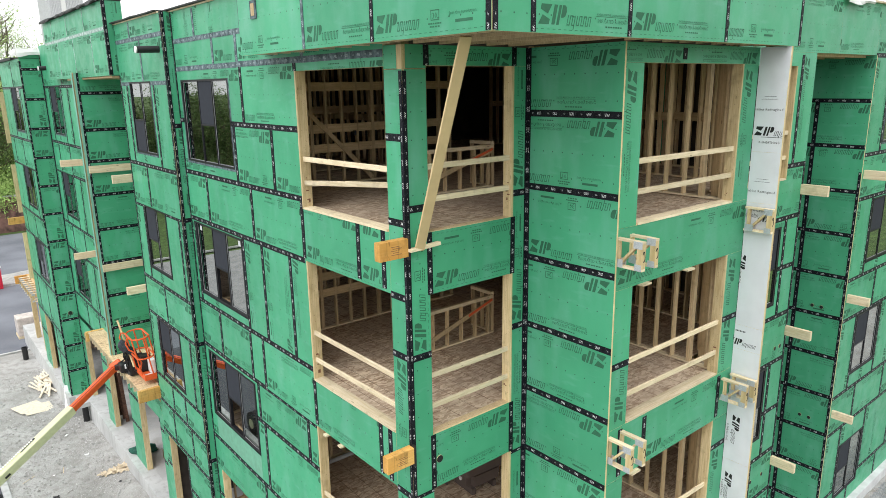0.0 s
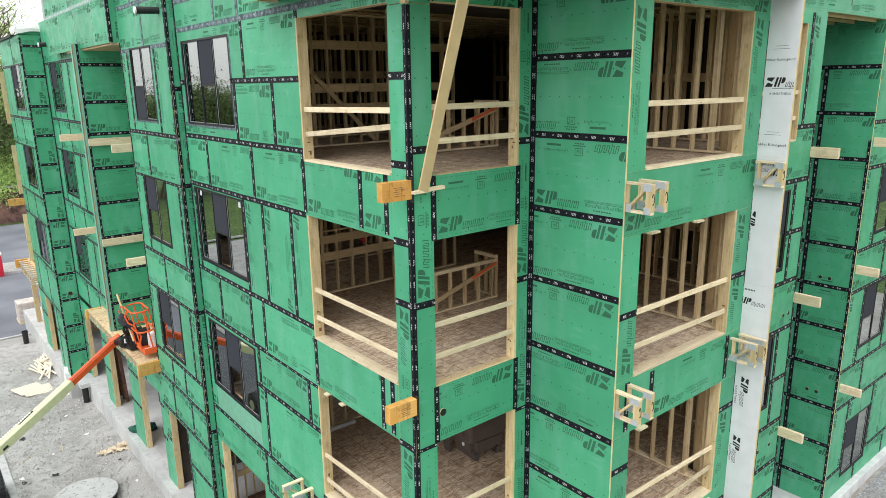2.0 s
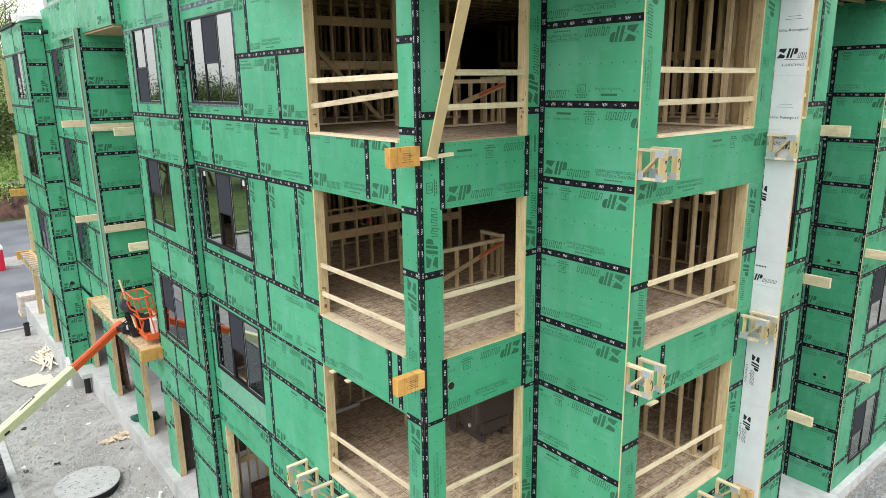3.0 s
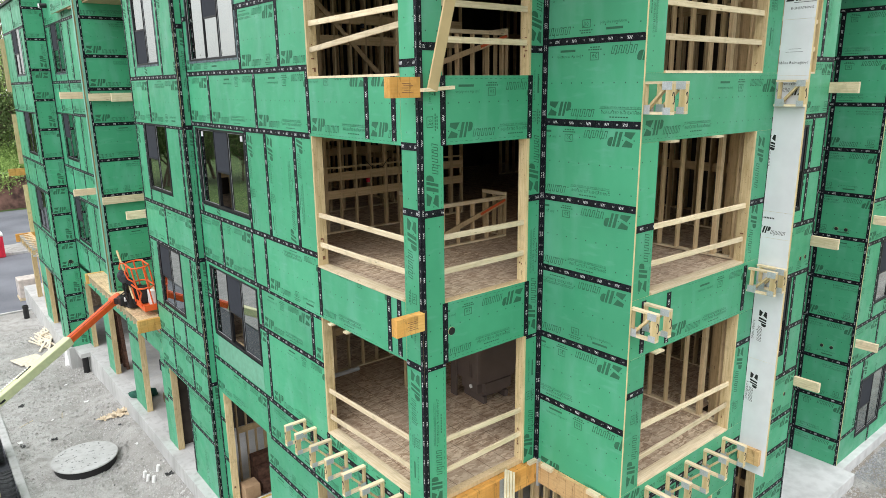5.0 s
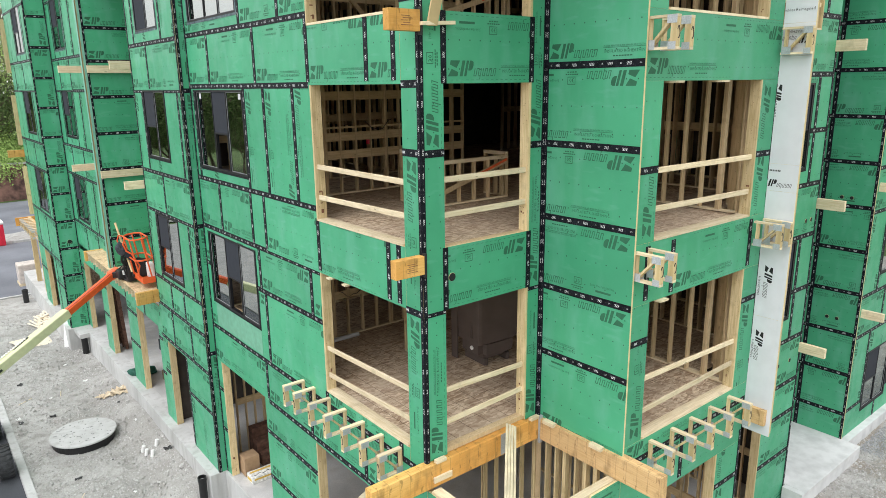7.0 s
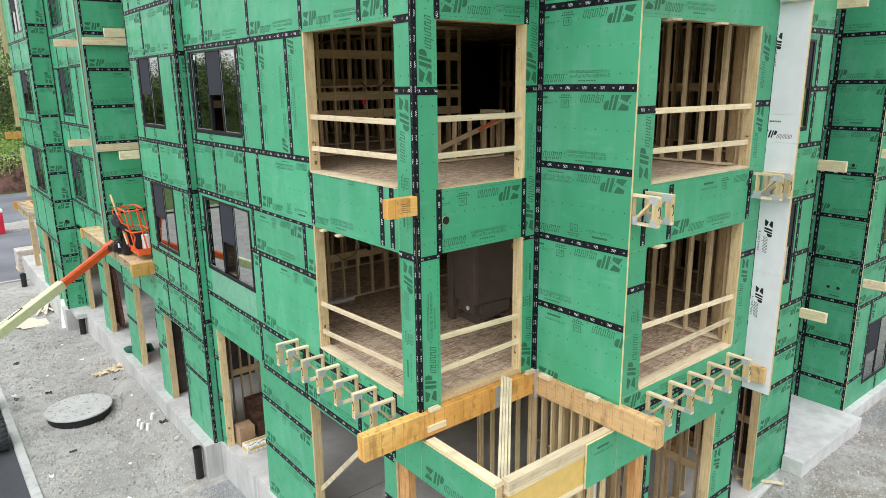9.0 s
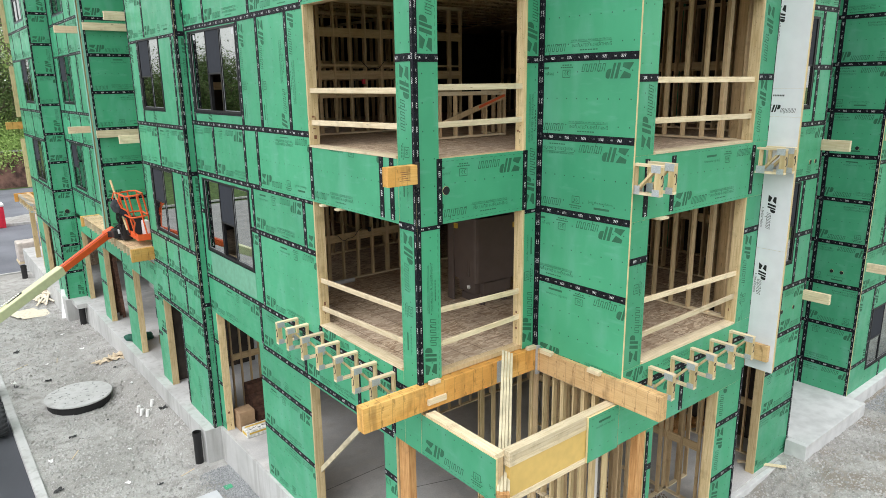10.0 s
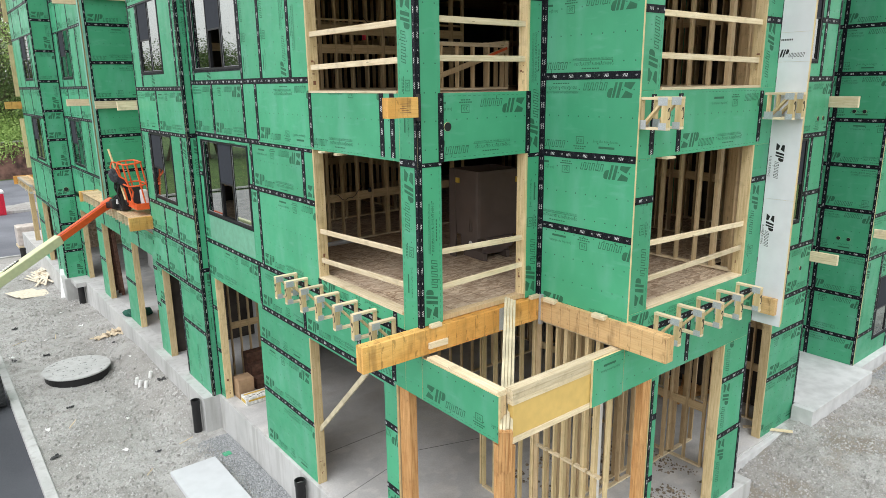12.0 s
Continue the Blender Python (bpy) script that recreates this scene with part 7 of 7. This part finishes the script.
tagged(part("wall_core", one_box(2.4, 2.6, 13.5, 25.0, SLAB, 2.9), CONCRETE), "bare concrete inner wall of the ground floor", "wall", kind="structure")
tagged(part("cardboard_box", one_box(1.3, 1.9, 19.4, 20.0, SLAB, SLAB + 0.45, 0.01), SCREEN), "dark crate inside the far opening", "crate")
bm = bmesh.new()
tube(bm, [(2.9, -1.2, SLAB + 0.6), (2.9, -1.2, 1.9)], 0.06, 12)
tagged(part("plastic_pipe", bm, WHITE_PAINT), "white plastic drain pipe inside the stud wall", "pipe")
# grey ribbed tower behind the roof
tower = thing("ribbed_tower", "pale grey ribbed-metal shaft rising behind the roof", "tower")
bm = bmesh.new()
box(bm, 10.7, 14.2, 80.2, 86, -2.5, 30)
for i in range(22):
    box(bm, 10.7 + 0.16 * i, 10.82 + 0.16 * i, 80.12, 80.2, 8, 30)
    box(bm, 10.62, 10.7, 80.3 + 0.26 * i, 80.45 + 0.26 * i, 8, 30)
part("cladding", bm, plain("grey_metal_cladding", (0.62, 0.63, 0.64), 0.5, 0.2), tower)
part("corner_trim", one_box(11.9, 12.35, 80.05, 80.2, 8, 30), WHITE_PAINT, tower)
tagged(part("ground_lawn", one_box(-90, -9.5, 53, 130, -2.6, -2.46), LAWN), "rough green verge beyond the road", "lawn", kind="structure")


# ---- trees ----
def tree(x, y, z, height, crown, seed, leaves=2600, leaf=0.15, foliage=None):
    t = thing("tree", "tall broadleaf tree in fresh leaf behind the site", "tree", "trees")
    rnd = random.Random(seed)
    bm = bmesh.new()
    tips = []

    def limb(p, d, length, r, depth):
        pts, q = [p], p
        for k in range(4):
            d = (d + Vector((rnd.gauss(0, 0.12), rnd.gauss(0, 0.12), rnd.gauss(0.05, 0.08)))).normalized()
            q = q + d * length / 4
            pts.append(q)
            if depth < 3 and k > 0:
                for _ in range(2 if depth else 3):
                    side = Vector((rnd.gauss(0, 1), rnd.gauss(0, 1), rnd.uniform(0.1, 0.9))).normalized()
                    limb(q, (d * 0.5 + side).normalized(), length * rnd.uniform(0.45, 0.62), r * 0.5, depth + 1)
        for a, b, s in zip(pts, pts[1:], (1, 0.85, 0.7, 0.55)):
            tube(bm, [a, b], r * s, 5)
        if depth >= 2:
            tips.extend(pts[1:])

    limb(Vector((x, y, z - 0.2)), Vector((0, 0, 1)), height * 0.62, height * 0.018, 0)
    part("trunk", bm, BARK, t)
    verts, faces = [], []
    clumps = [p for p in tips if rnd.random() < 0.8]
    for i in range(leaves):
        c = rnd.choice(clumps) + Vector((rnd.gauss(0, 1), rnd.gauss(0, 1), rnd.gauss(0, 0.8))) * crown * 0.1
        s = rnd.uniform(0.65, 1.35) * leaf
        a = Vector((rnd.gauss(0, 1), rnd.gauss(0, 1), rnd.gauss(0, 1))).normalized()
        b = a.cross(Vector((rnd.gauss(0, 1), rnd.gauss(0, 1), rnd.gauss(0, 1)))).normalized()
        n = len(verts)
        verts += [tuple(c + a * s), tuple(c + b * s * 0.6), tuple(c - a * s), tuple(c - b * s * 0.6)]
        faces.append((n, n + 1, n + 2, n + 3))
    me = bpy.data.meshes.new("crown")
    me.from_pydata(verts, [], faces)
    me.materials.append(foliage or LEAF)
    ob = new("crown", me)
    ob.parent = t
    return t


first = tree(0, 0, 0, 15, 6.5, 5, 23000, 0.055, BUSH_LEAF)
second = tree(0, 0, 0, 12, 8, 8, 16000, 0.11)
first.matrix_basis = pose(6.4, 86, -2.5) @ Matrix.Scale(1.72, 4)
second.matrix_basis = pose(9, 90, -2.4)
rnd = random.Random(3)
for i in range(17):
    copy_thing(second, pose(-52 + 3.3 * i + rnd.uniform(-1, 1), 84 - abs(i - 12) * 0.7 + rnd.uniform(0, 6), -2.5, 0, 0, rnd.uniform(0, 360)) @ Matrix.Scale(rnd.uniform(0.88, 1.18), 4))
for i in range(10):
    copy_thing(second, pose(-50 + 5 * i + rnd.uniform(-1, 1), 80 + rnd.uniform(0, 3), -2.5, 0, 0, rnd.uniform(0, 360)) @ Matrix.Scale(rnd.uniform(0.6, 0.8), 4))
# shrubs on the bank behind the brick wall
def shrub(x, y, z, size, seed):
    t = thing("shrub", "dense green shrub on the bank behind the brick wall", "shrub", "bank shrubs")
    rnd = random.Random(seed)
    bm = bmesh.new()
    tips = []
    for i in range(14):
        d = Vector((rnd.gauss(0, 0.5), rnd.gauss(0, 0.5), rnd.uniform(0.5, 1))).normalized() * size * rnd.uniform(0.6, 1.1)
        tube(bm, [(0, 0, -0.3), d * 0.5, d], 0.04, 5)
        tips += [d * 0.45, d * 0.7, d]
    part("stems", bm, BARK, t)
    verts, faces = [], []
    for i in range(8000):
        c = rnd.choice(tips) + Vector((rnd.gauss(0, 1), rnd.gauss(0, 1), rnd.gauss(0, 0.8))) * size * 0.2
        s = rnd.uniform(0.07, 0.15)
        a = Vector((rnd.gauss(0, 1), rnd.gauss(0, 1), rnd.gauss(0, 1))).normalized()
        b = a.cross(Vector((rnd.gauss(0, 1), rnd.gauss(0, 1), rnd.gauss(0, 1)))).normalized()
        n = len(verts)
        verts += [tuple(c + a * s), tuple(c + b * s * 0.6), tuple(c - a * s), tuple(c - b * s * 0.6)]
        faces.append((n, n + 1, n + 2, n + 3))
    me = bpy.data.meshes.new("leaves")
    me.from_pydata(verts, [], faces)
    me.materials.append(BUSH_LEAF)
    ob = new("leaves", me)
    ob.parent = t
    t.location = (x, y, z)
    return t


bush = shrub(2, 79.5, -1, 3.6, 2)
for i in range(26):
    copy_thing(bush, pose(-4 + 0.85 * i, 79.6 + 2.2 * (i % 3) + rnd.uniform(0, 1), 0.2 + 1.5 * (i % 3) + rnd.uniform(-0.6, 0.6), 0, 0, rnd.uniform(0, 360)) @ Matrix.Scale(rnd.uniform(0.8, 1.2), 4))
tagged(part("bank", one_box(-5, 60, 78, 100, -3, 0.2, 0.5), LAWN), "green bank behind the brick wall", "bank", kind="structure")
# sawn joints on the slab
for p, q in (((3.85, 3.04), (2.36, 3.56)), ((2.36, 3.56), (0.1, 3.02)), ((0.6, 4.77), (2.4, 4.8)), ((3.85, 3.04), (5.9, 2.5))):
    tagged(part("slab_joint", one_bar((*p, SLAB + 0.0005), (*q, SLAB + 0.0005), 0.016, 0.003), JOINT), "dark sawn joint across the concrete slab", "joint", kind="structure")
